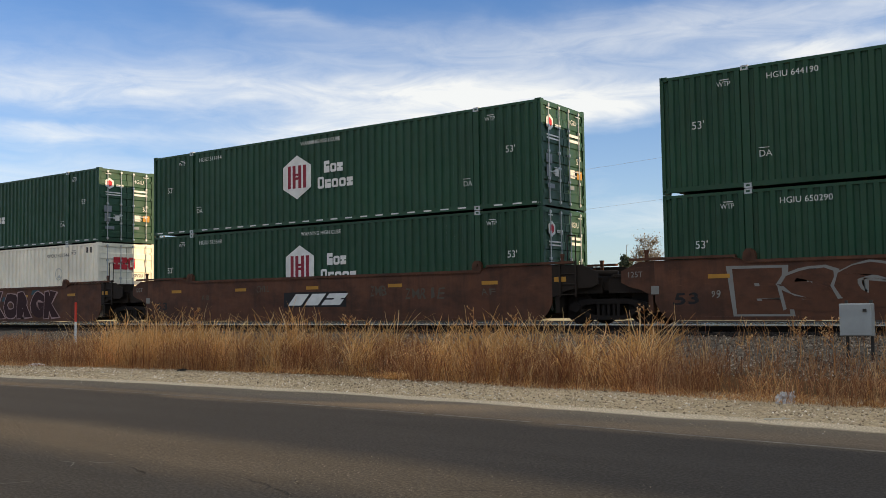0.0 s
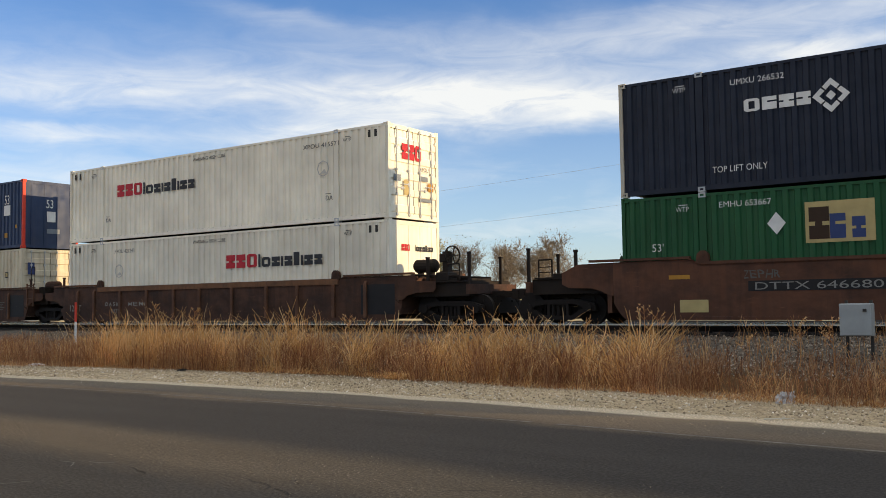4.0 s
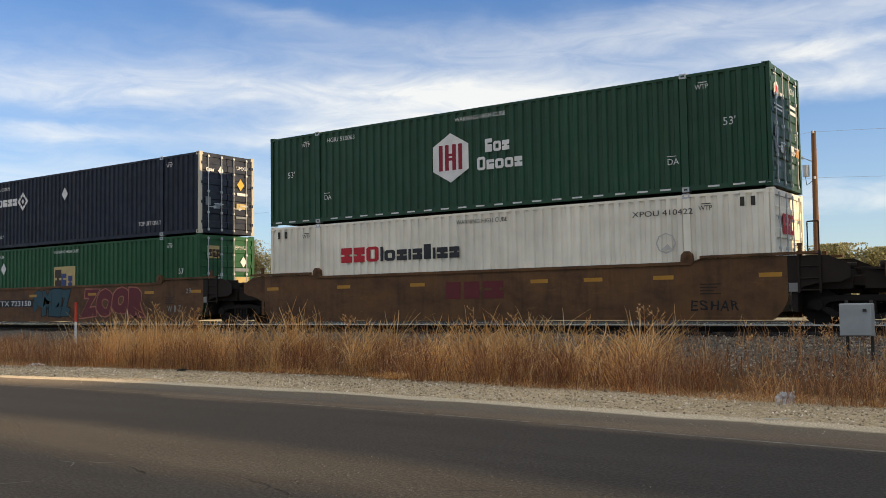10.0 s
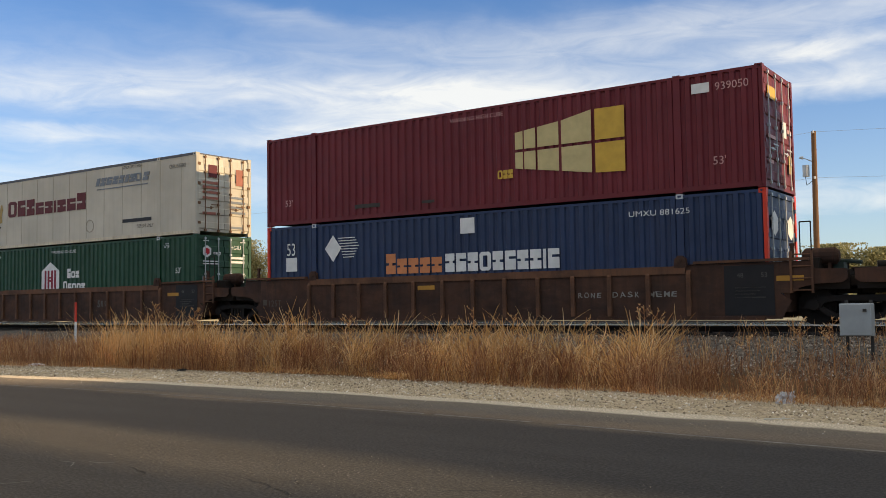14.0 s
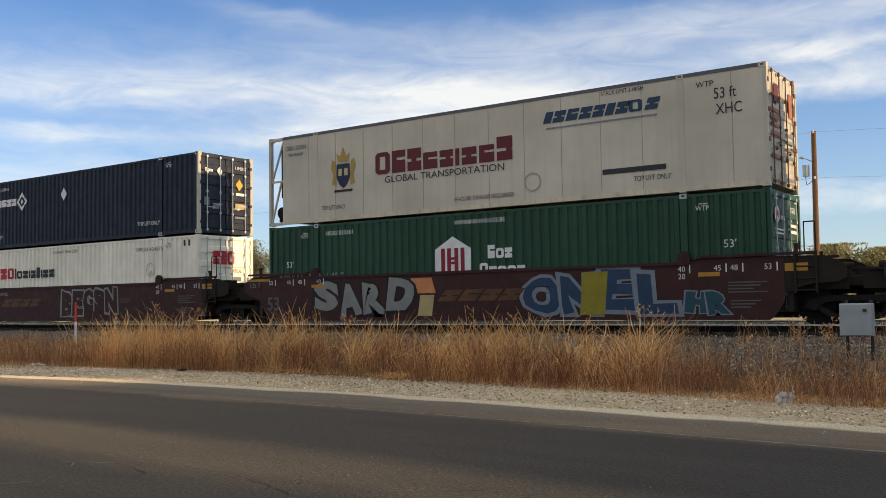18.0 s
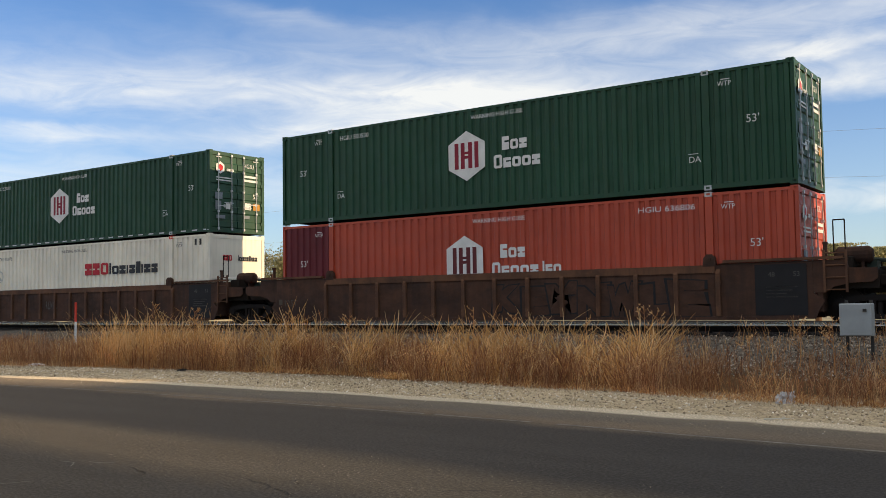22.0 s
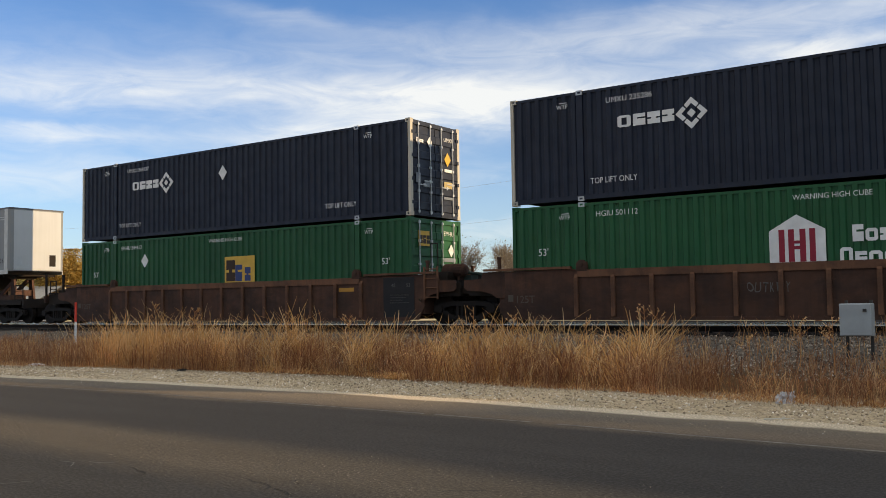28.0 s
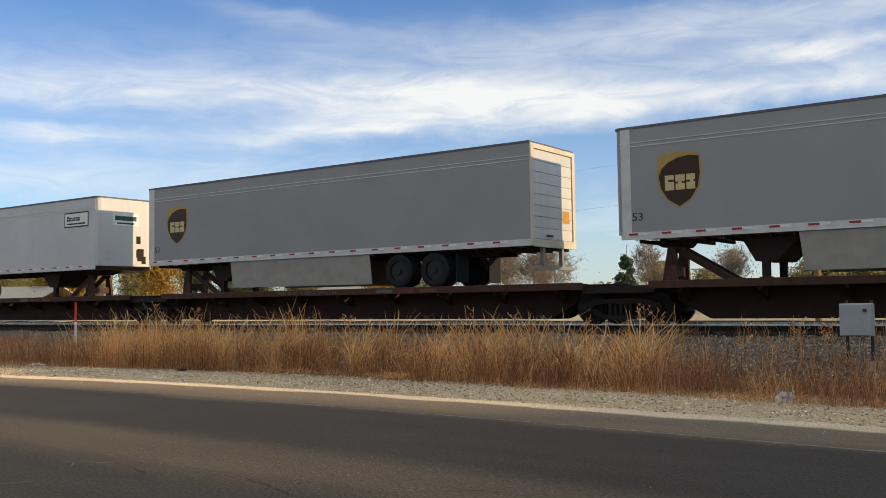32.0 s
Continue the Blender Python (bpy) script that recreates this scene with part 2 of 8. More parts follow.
def asphalt(nt, bsdf):
    uv = nt.nodes.new("ShaderNodeUVMap")
    sep = nt.nodes.new("ShaderNodeSeparateXYZ")
    nt.links.new(uv.outputs[0], sep.inputs[0])
    wob = nt.nodes.new("ShaderNodeMath")
    wob.operation = "MULTIPLY_ADD"
    nt.links.new(noise_of(nt, 0.35, 4), wob.inputs[0])
    wob.inputs[1].default_value = 0.9
    nt.links.new(sep.outputs[1], wob.inputs[2])
    unit = nt.nodes.new("ShaderNodeMath")
    unit.operation = "MULTIPLY_ADD"
    nt.links.new(wob.outputs[0], unit.inputs[0])
    unit.inputs[1].default_value, unit.inputs[2].default_value = 1 / 14.0, -0.45 / 14.0
    dark, brown, dust = (0.039, 0.0380, 0.0378), (0.078, 0.067, 0.054), (0.54, 0.43, 0.30)
    near = (0.040, 0.0386, 0.0372)
    bands = ramp_of(nt, unit.outputs[0], [(0.0, near), (5.45 / 14, near), (6.1 / 14, brown), (6.85 / 14, brown), (7.5 / 14, dark), (10.0 / 14, dark),
                                          (10.5 / 14, (0.112, 0.092, 0.072)), (11.6 / 14, (0.18, 0.142, 0.105)), (11.72 / 14, dust), (1.0, dust)])
    grit = ramp_of(nt, noise_of(nt, 34.0, 6, rough=0.85), [(0.34, (0.42,) * 3), (0.5, (0.92,) * 3), (0.62, (1.6,) * 3), (0.72, (3.0,) * 3)])
    col = blend(nt, 1.0, bands, grit, "MULTIPLY")
    stain = ramp_of(nt, noise_of(nt, 1.0, 5, (0.25, 1.6, 1.0)), [(0.35, (0.93,) * 3), (0.65, (1.06,) * 3)])
    col = blend(nt, 1.0, col, stain, "MULTIPLY")
    nt.links.new(col, bsdf.inputs["Base Color"])
    bsdf.inputs["Roughness"].default_value = 1.0
    bsdf.inputs["Specular IOR Level"].default_value = 0.06
    bsdf.inputs["Diffuse Roughness"].default_value = 1.0
    bump_of(nt, bsdf, noise_of(nt, 70.0, 4, rough=0.7), 0.5, 0.008)


M["asphalt"] = material("worn_asphalt", asphalt)


def soil(nt, bsdf):
    geo = nt.nodes.new("ShaderNodeNewGeometry")
    sep = nt.nodes.new("ShaderNodeSeparateXYZ")
    nt.links.new(geo.outputs["Position"], sep.inputs[0])
    unit = nt.nodes.new("ShaderNodeMath")
    unit.operation = "DIVIDE"
    nt.links.new(sep.outputs[1], unit.inputs[0])
    unit.inputs[1].default_value = 60.0
    gravel, straw, stone, field = (0.54, 0.41, 0.26), (0.15, 0.08, 0.038), (0.15, 0.125, 0.10), (0.46, 0.37, 0.22)
    # oily dark track bed, with the shade under the cars put into its colour
    cinder_shade = (0.022, 0.018, 0.015)
    zones = ramp_of(nt, unit.outputs[0], [(0.0, gravel), (14.2 / 60, gravel), (15.0 / 60, straw), (16.6 / 60, straw), (17.6 / 60, stone), (20.2 / 60, stone), (20.7 / 60, cinder_shade), (30.0 / 60, cinder_shade), (31.5 / 60, field), (1.0, field)])
    grit = ramp_of(nt, noise_of(nt, 16.0, 6, rough=0.75), [(0.32, (0.55,) * 3), (0.66, (1.35,) * 3)])
    col = blend(nt, 1.0, zones, grit, "MULTIPLY")
    broad = ramp_of(nt, noise_of(nt, 0.15, 4), [(0.35, (0.82,) * 3), (0.65, (1.12,) * 3)])
    nt.links.new(blend(nt, 1.0, col, broad, "MULTIPLY"), bsdf.inputs["Base Color"])
    bsdf.inputs["Roughness"].default_value = 1.0
    bsdf.inputs["Specular IOR Level"].default_value = 0.06
    bsdf.inputs["Diffuse Roughness"].default_value = 1.0
    bump_of(nt, bsdf, noise_of(nt, 22.0, 6, rough=0.75), 0.8, 0.03)


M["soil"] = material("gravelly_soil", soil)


def islands(name, stops, rough=0.9, through=0.0):
    """Colour that differs from stone to stone, blade to blade, leaf to leaf."""
    def build(nt, bsdf):
        geo = nt.nodes.new("ShaderNodeNewGeometry")
        col = ramp_of(nt, geo.outputs["Random Per Island"], stops)
        big = ramp_of(nt, noise_of(nt, 0.9, 3), [(0.35, (0.8,) * 3), (0.65, (1.15,) * 3)])
        col = blend(nt, 1.0, col, big, "MULTIPLY")
        nt.links.new(col, bsdf.inputs["Base Color"])
        bsdf.inputs["Roughness"].default_value = rough
        bsdf.inputs["Specular IOR Level"].default_value = 0.2
        if through:
            tr = nt.nodes.new("ShaderNodeBsdfTranslucent")
            nt.links.new(col, tr.inputs[0])
            mx = nt.nodes.new("ShaderNodeMixShader")
            mx.inputs[0].default_value = through
            out = nt.nodes["Material Output"]
            nt.links.new(bsdf.outputs[0], mx.inputs[1])
            nt.links.new(tr.outputs[0], mx.inputs[2])
            nt.links.new(mx.outputs[0], out.inputs[0])
    return material(name, build)


M["stones"] = islands("ballast_stones", [(0.0, (0.055, 0.039, 0.028)), (0.5, (0.22, 0.165, 0.118)), (0.85, (0.38, 0.30, 0.225)), (1.0, (0.60, 0.50, 0.40))])
# darker ballast: oil stains plus the shade beneath the train, both in the colour
M["oilshade_stones"] = islands("oily_shaded_ballast_stones", [(0.0, (0.012, 0.010, 0.009)), (0.8, (0.035, 0.028, 0.024)), (1.0, (0.08, 0.068, 0.058))])
M["pebbles"] = islands("shoulder_pebbles", [(0.0, (0.20, 0.14, 0.088)), (0.5, (0.52, 0.40, 0.26)), (0.88, (0.70, 0.57, 0.41)), (1.0, (0.92, 0.86, 0.75))])
M["roadgrit"] = islands("road_grit", [(0.0, (0.03, 0.027, 0.025)), (0.6, (0.10, 0.09, 0.075)), (1.0, (0.19, 0.165, 0.135))])
M["grass"] = islands("dry_grass", [(0.0, (0.28, 0.115, 0.045)), (0.45, (0.54, 0.25, 0.092)), (0.8, (0.72, 0.42, 0.175)), (1.0, (0.86, 0.62, 0.34))], through=0.45)
M["plume"] = islands("pale_golden_plumes", [(0.0, (0.48, 0.22, 0.075)), (0.5, (0.74, 0.41, 0.15)), (1.0, (0.92, 0.66, 0.36))], through=0.5)
M["redweed"] = islands("red_brown_weed", [(0.0, (0.15, 0.056, 0.030)), (0.6, (0.35, 0.155, 0.072)), (1.0, (0.60, 0.36, 0.19))], through=0.35)
M["leaf_gold"] = islands("golden_leaves", [(0.0, (0.22, 0.13, 0.03)), (0.6, (0.42, 0.25, 0.06)), (1.0, (0.56, 0.42, 0.15))], through=0.5)
M["leaf_olive"] = islands("olive_leaves", [(0.0, (0.19, 0.175, 0.085)), (0.6, (0.37, 0.325, 0.15)), (1.0, (0.54, 0.46, 0.24))], through=0.5)
M["leaf_green"] = islands("dark_green_leaves", [(0.0, (0.09, 0.11, 0.065)), (0.6, (0.175, 0.195, 0.105)), (1.0, (0.29, 0.30, 0.165))], through=0.45)
M["leaf_bare"] = islands("sparse_brown_leaves", [(0.0, (0.17, 0.13, 0.09)), (0.6, (0.30, 0.24, 0.165)), (1.0, (0.46, 0.39, 0.28))], through=0.5)
M["leaf_fir"] = islands("dark_needles", [(0.0, (0.035, 0.05, 0.035)), (0.6, (0.07, 0.09, 0.055)), (1.0, (0.12, 0.14, 0.085))], through=0.3)
M["bark"] = plain("grey_brown_bark", (0.18, 0.145, 0.11), 0.9)
# ---- mesh tools ----
def box(bm, x0, x1, y0, y1, z0, z1):
    v = [bm.verts.new((x, y, z)) for x in (x0, x1) for y in (y0, y1) for z in (z0, z1)]
    for a in ((0, 1, 3, 2), (4, 6, 7, 5), (0, 4, 5, 1), (2, 3, 7, 6), (0, 2, 6, 4), (1, 5, 7, 3)):
        bm.faces.new([v[i] for i in a])


def bar(bm, p, q, r, n=8, r2=None):
    """A round bar from p to q."""
    p, q = Vector(p), Vector(q)
    z = (q - p).normalized()
    x = z.orthogonal().normalized()
    y = z.cross(x)
    r2 = r if r2 is None else r2
    ring = [[bm.verts.new(c + s * (x * math.cos(a) + y * math.sin(a))) for a in (2 * math.pi * i / n for i in range(n))] for c, s in ((p, r), (q, r2))]
    for i in range(n):
        j = (i + 1) % n
        bm.faces.new((ring[0][i], ring[0][j], ring[1][j], ring[1][i]))
    bm.faces.new(ring[0][::-1]), bm.faces.new(ring[1])


def beam(bm, p, q, w, h):
    """A square bar from p to q, w across and h deep."""
    p, q = Vector(p), Vector(q)
    z = (q - p).normalized()
    x = z.cross(Vector((0, 1, 0)))
    x = (x if x.length > 0.01 else Vector((1, 0, 0))).normalized()
    y = z.cross(x)
    ring = [[bm.verts.new(c + a * x * w / 2 + b * y * h / 2) for a, b in ((-1, -1), (1, -1), (1, 1), (-1, 1))] for c in (p, q)]
    for i in range(4):
        j = (i + 1) % 4
        bm.faces.new((ring[0][i], ring[0][j], ring[1][j], ring[1][i]))
    bm.faces.new(ring[0][::-1]), bm.faces.new(ring[1])


def prism(bm, outline, y0, y1):
    """An outline in x and z, drawn out from y0 to y1."""
    a = [bm.verts.new((x, y0, z)) for x, z in outline]
    b = [bm.verts.new((x, y1, z)) for x, z in outline]
    n = len(outline)
    for i in range(n):
        j = (i + 1) % n
        bm.faces.new((a[i], b[i], b[j], a[j]))
    bm.faces.new(a), bm.faces.new(b[::-1])


def rim(bm, outline, inner, y0, y1):
    """A flat ring between two outlines of the same length, drawn out from y0 to y1."""
    n = len(outline)
    v = [[bm.verts.new((x, y, z)) for x, z in o] for y in (y0, y1) for o in (outline, inner)]
    for i in range(n):
        j = (i + 1) % n
        bm.faces.new((v[0][i], v[1][i], v[1][j], v[0][j]))
        bm.faces.new((v[2][i], v[2][j], v[3][j], v[3][i]))
        bm.faces.new((v[0][i], v[0][j], v[2][j], v[2][i]))
        bm.faces.new((v[1][i], v[3][i], v[3][j], v[1][j]))


def circle(cx, cz, r, n=12, r2=None):
    r2 = r if r2 is None else r2
    return [(cx + r * math.cos(2 * math.pi * i / n), cz + r2 * math.sin(2 * math.pi * i / n)) for i in range(n)]


def finish(bm, name, bevel=0.0):
    if bevel:
        bmesh.ops.bevel(bm, geom=bm.edges[:], offset=bevel, segments=1, affect="EDGES")
    bmesh.ops.recalc_face_normals(bm, faces=bm.faces[:])
    me = bpy.data.meshes.new(name)
    bm.to_mesh(me)
    bm.free()
    return me


SHAPES = {}


def shape(key, build, bevel=0.0):
    """A mesh that is built once and then shared by all pieces of one look."""
    if key not in SHAPES:
        bm = bmesh.new()
        build(bm)
        SHAPES[key] = finish(bm, key[0] if isinstance(key, tuple) else key, bevel)
    return SHAPES[key]


PAINTED = {}


def part(name, mesh, mat, parent=None, label="", at=None):
    """One mesh object of one material under a thing or a part."""
    if isinstance(mesh, bmesh.types.BMesh):
        mesh = finish(mesh, name)
    key = (mesh.name, mat)
    if key not in PAINTED:
        me = mesh if not mesh.materials else mesh.copy()
        me.materials.clear()
        me.materials.append(M[mat])
        PAINTED[key] = me
    ob = new(name, PAINTED[key])
    if parent is not None:
        ob.parent = parent
    if at is not None:
        ob.matrix_basis = at
    if label:
        ob["label"] = label
    return ob


def thing(name, label, category, group="", at=None, kind=""):
    ob = tagged(new(name), label, category, group, kind)
    if at is not None:
        ob.matrix_basis = at
    return ob


def arrays(name, verts, faces, mat, smooth=False):
    me = bpy.data.meshes.new(name)
    verts, faces = np.asarray(verts, np.float32), np.asarray(faces, np.int32)
    me.vertices.add(len(verts))
    me.vertices.foreach_set("co", verts.ravel())
    k = faces.shape[1]
    me.loops.add(faces.size)
    me.loops.foreach_set("vertex_index", faces.ravel())
    me.polygons.add(len(faces))
    me.polygons.foreach_set("loop_start", np.arange(0, faces.size, k, dtype=np.int32))
    me.update(calc_edges=True)
    me.materials.append(M[mat])
    return me


# ---- writing ----
LETTERS = {}
SIDE = Euler((radians(90), 0, 0)).to_matrix().to_4x4()
END = Euler((radians(90), 0, radians(90))).to_matrix().to_4x4()


def letters(text, height, fat=0.0, squeeze=1.0):
    key = (text, round(height, 3), round(fat, 3), round(squeeze, 3))
    if key not in LETTERS:
        cu = bpy.data.curves.new("lettering", "FONT")
        cu.body, cu.size, cu.offset, cu.align_x, cu.resolution_u = text, height / 0.70, fat, "LEFT", 3
        ob = bpy.data.objects.new("lettering", cu)
        me = bpy.data.meshes.new_from_object(ob)
        bpy.data.objects.remove(ob)
        bpy.data.curves.remove(cu)
        me.transform(Matrix.Diagonal((squeeze, 1, 1, 1)))
        me.name = "lettering"
        LETTERS[key] = me
    return LETTERS[key]


def write(parent, text, x, z, height, mat="lettering", y=-1.3, fat=0.0, squeeze=1.0, name="lettering", tilt=0.0, label=""):
    m = Matrix.Translation((x, y, z)) @ SIDE @ Matrix.Rotation(radians(tilt), 4, "Z")
    return part(name, letters(text, height, fat, squeeze), mat, parent, label, m)


def write_end(parent, text, y, z, height, mat="lettering", x=8.09, squeeze=1.0):
    return part("lettering", letters(text, height, 0.0, squeeze), mat, parent, "", Matrix.Translation((x, y, z)) @ END)


def plate(parent, x0, x1, z0, z1, mat, y=-1.3, name="decal", label="", cut=0.0):
    """A flat painted patch on a side; cut leans its ends."""
    def build(bm):
        w, h = x1 - x0, z1 - z0
        prism(bm, [(0, 0), (w, 0), (w + cut, h), (cut, h)], -0.0015, 0.0015)
    me = shape(("decal", round(x1 - x0, 3), round(z1 - z0, 3), cut), build)
    return part(name, me, mat, parent, label, Matrix.Translation((x0, y, z0)))


def plate_end(parent, y0, y1, z0, z1, mat, x=8.09, name="decal"):
    def build(bm):
        box(bm, -0.0015, 0.0015, 0, y1 - y0, 0, z1 - z0)
    me = shape(("enddecal", round(y1 - y0, 3), round(z1 - z0, 3)), build)
    return part(name, me, mat, parent, "", Matrix.Translation((x, y0, z0)))


def wordmark(parent, kinds, x, z, height, mat, y=-1.3, name="wordmark", label="", slant=0.0, at_end=False, width=None):
    """A trade name as a row of plain blocks: o ring, i stem, b block, n arch, t tee, s split block."""
    def build(bm):
        px, h = 0.0, height
        for k in kinds:
            up = k.isupper() or k in "lhdt"
            hh = h if up else h * 0.74
            w = {"i": 0.16, "t": 0.42, "o": 0.66, "n": 0.6, "b": 0.6, "s": 0.56, " ": 0.3}.get(k.lower(), 0.6) * h
            s = 0.2 * h
            bits = []
            kl = k.lower()
            if kl == "i":
                bits = [(0, w, 0, hh)]
            elif kl == "o":
                rim(bm, [(px + a, b) for a, b in ((0, 0.12 * h), (0.12 * h, 0), (w - 0.12 * h, 0), (w, 0.12 * h), (w, hh - 0.12 * h), (w - 0.12 * h, hh), (0.12 * h, hh), (0, hh - 0.12 * h))],
                    [(px + a, b) for a, b in ((s, s), (s, s), (w - s, s), (w - s, s), (w - s, hh - s), (w - s, hh - s), (s, hh - s), (s, hh - s))], -0.0015, 0.0015)
            elif kl in "nbds":
                # two stacked bars on a short spine
                lo = {"n": 0.56, "b": 0.42, "d": 0.38, "s": 0.47}[kl] * hh
                hi, q = lo + 0.13 * hh, {"n": 0.0, "b": 0.3, "d": 0.6, "s": 0.45}[kl] * w
                bits = [(0, w, 0, lo), (0, w, hi, hh), (q, q + 0.36 * w, lo, hi)]
            elif kl == "t":
                bits = [(0, w, 0, hh)]
            for a, b, c, d in bits:
                prism(bm, [(px + a + slant * c, c), (px + b + slant * c, c), (px + b + slant * d, d), (px + a + slant * d, d)], -0.0015, 0.0015)
            px += w + 0.1 * h
        if width:
            bmesh.ops.scale(bm, vec=(width / (px - 0.1 * h), 1, 1), verts=bm.verts[:])
    me = shape(("wordmark", kinds, round(height, 3), slant, width), build)
    m = Matrix.Translation((x, y, z))
    if at_end:
        m = m @ Matrix.Rotation(radians(90), 4, "Z")
    return part(name, me, mat, parent, label, m)




def sprayed(ch, fat, seed):
    """A swollen letter with hand-drawn wobble, one unit wide and high."""
    key = ("sprayed", ch, round(fat, 3), seed)
    if key not in SHAPES:
        me = letters(ch, 0.7, fat).copy()
        outer = letters(ch, 0.7, 0.13)
        lo = [min(v.co[i] for v in outer.vertices) for i in (0, 1)]
        hi = [max(v.co[i] for v in outer.vertices) for i in (0, 1)]
        for v in me.vertices:
            px, py = (v.co.x - lo[0]) / (hi[0] - lo[0]), (v.co.y - lo[1]) / (hi[1] - lo[1])
            p = Vector((px * 1.6, py * 1.6, seed * 3.7))
            v.co.x = px + 0.13 * noise.noise(p) + 0.05 * noise.noise(p * 3) + 0.10 * (py - 0.5) * math.sin(seed * 2.1)
            v.co.y = py + 0.10 * noise.noise(p + Vector((9, 0, 0))) + 0.04 * noise.noise(p * 3 + Vector((5, 0, 0)))
        me.name = "graffiti"
        SHAPES[key] = me
    return SHAPES[key]


def graffiti(car, text, x0, x1, z0, z1, line, fill=None, fat=0.05, y=-1.352, name="graffiti"):
    """Sprayed letters: thin tags, or a row of overlapping swollen shapes with an outline, a fill and inner strokes."""
    if fill is None:
        step = (x1 - x0) / len(text)
        for i, ch in enumerate(text):
            if ch != " ":
                seed = (i * 3 + ord(ch)) % 7
                part(name, sprayed(ch, fat, seed), line, car, at=Matrix.Translation((x0 + i * step, y, z0)) @ SIDE @ Matrix.Diagonal((step * 1.12, z1 - z0, 1, 1)))
        return
    n = len(text)
    lap = 0.16
    w = (x1 - x0) / (n - lap * (n - 1)) if n > 1 else x1 - x0
    thick = min(0.12, 0.05 + 0.5 * fat)
    for i, ch in enumerate(text):
        seed = i + len(text) * 7 + ord(ch) % 5
        lift = 0.05 * (z1 - z0) * math.sin(seed * 1.7)
        d = y - 0.0024 * i
        at = lambda q: Matrix.Translation((x0 + i * w * (1 - lap), q, z0 + lift)) @ SIDE @ Matrix.Diagonal((w, z1 - z0, 1, 1))
        part(name, sprayed(ch, 0.13, seed), line, car, at=at(d))
        part(name + "_fill", sprayed(ch, 0.13 - thick * 0.62, seed), fill, car, at=at(d - 0.0012))
# ---- ground, road, track ----
RAIL = 0.876                    # top of the rails
TRACK = 23.0                    # the track's centre line


def sway(x):
    """How far the road's edge bends from the straight."""
    d = min(16.0, abs(x + 13.0))
    return 0.08 - (0.0042 if x > -13.0 else 0.0085) * d * d


def ground_z(y):
    pts = [(-4000, -0.05), (11.5, -0.05), (12.2, -0.035), (14.4, -0.02), (15.4, 0.0), (16.4, 0.16), (20.4, 0.66), (21.3, 0.68), (24.3, 0.68), (25.2, 0.82), (28.0, 0.84), (30.5, 0.25), (32.0, 0.0), (34.0, -0.15), (60.0, 0.0), (4000, 0.0)]
    return float(np.interp(y, [p[0] for p in pts], [p[1] for p in pts]))


def rough_z(x, y):
    z = ground_z(y)
    if 14.0 < y < 30:
        z += 0.05 * noise.noise(Vector((x * 0.6, y * 0.8, 3.1))) * min(1, (y - 14.0) / 2) * (0.2 if 21.0 < y < 25.0 else 1.0)
    return z


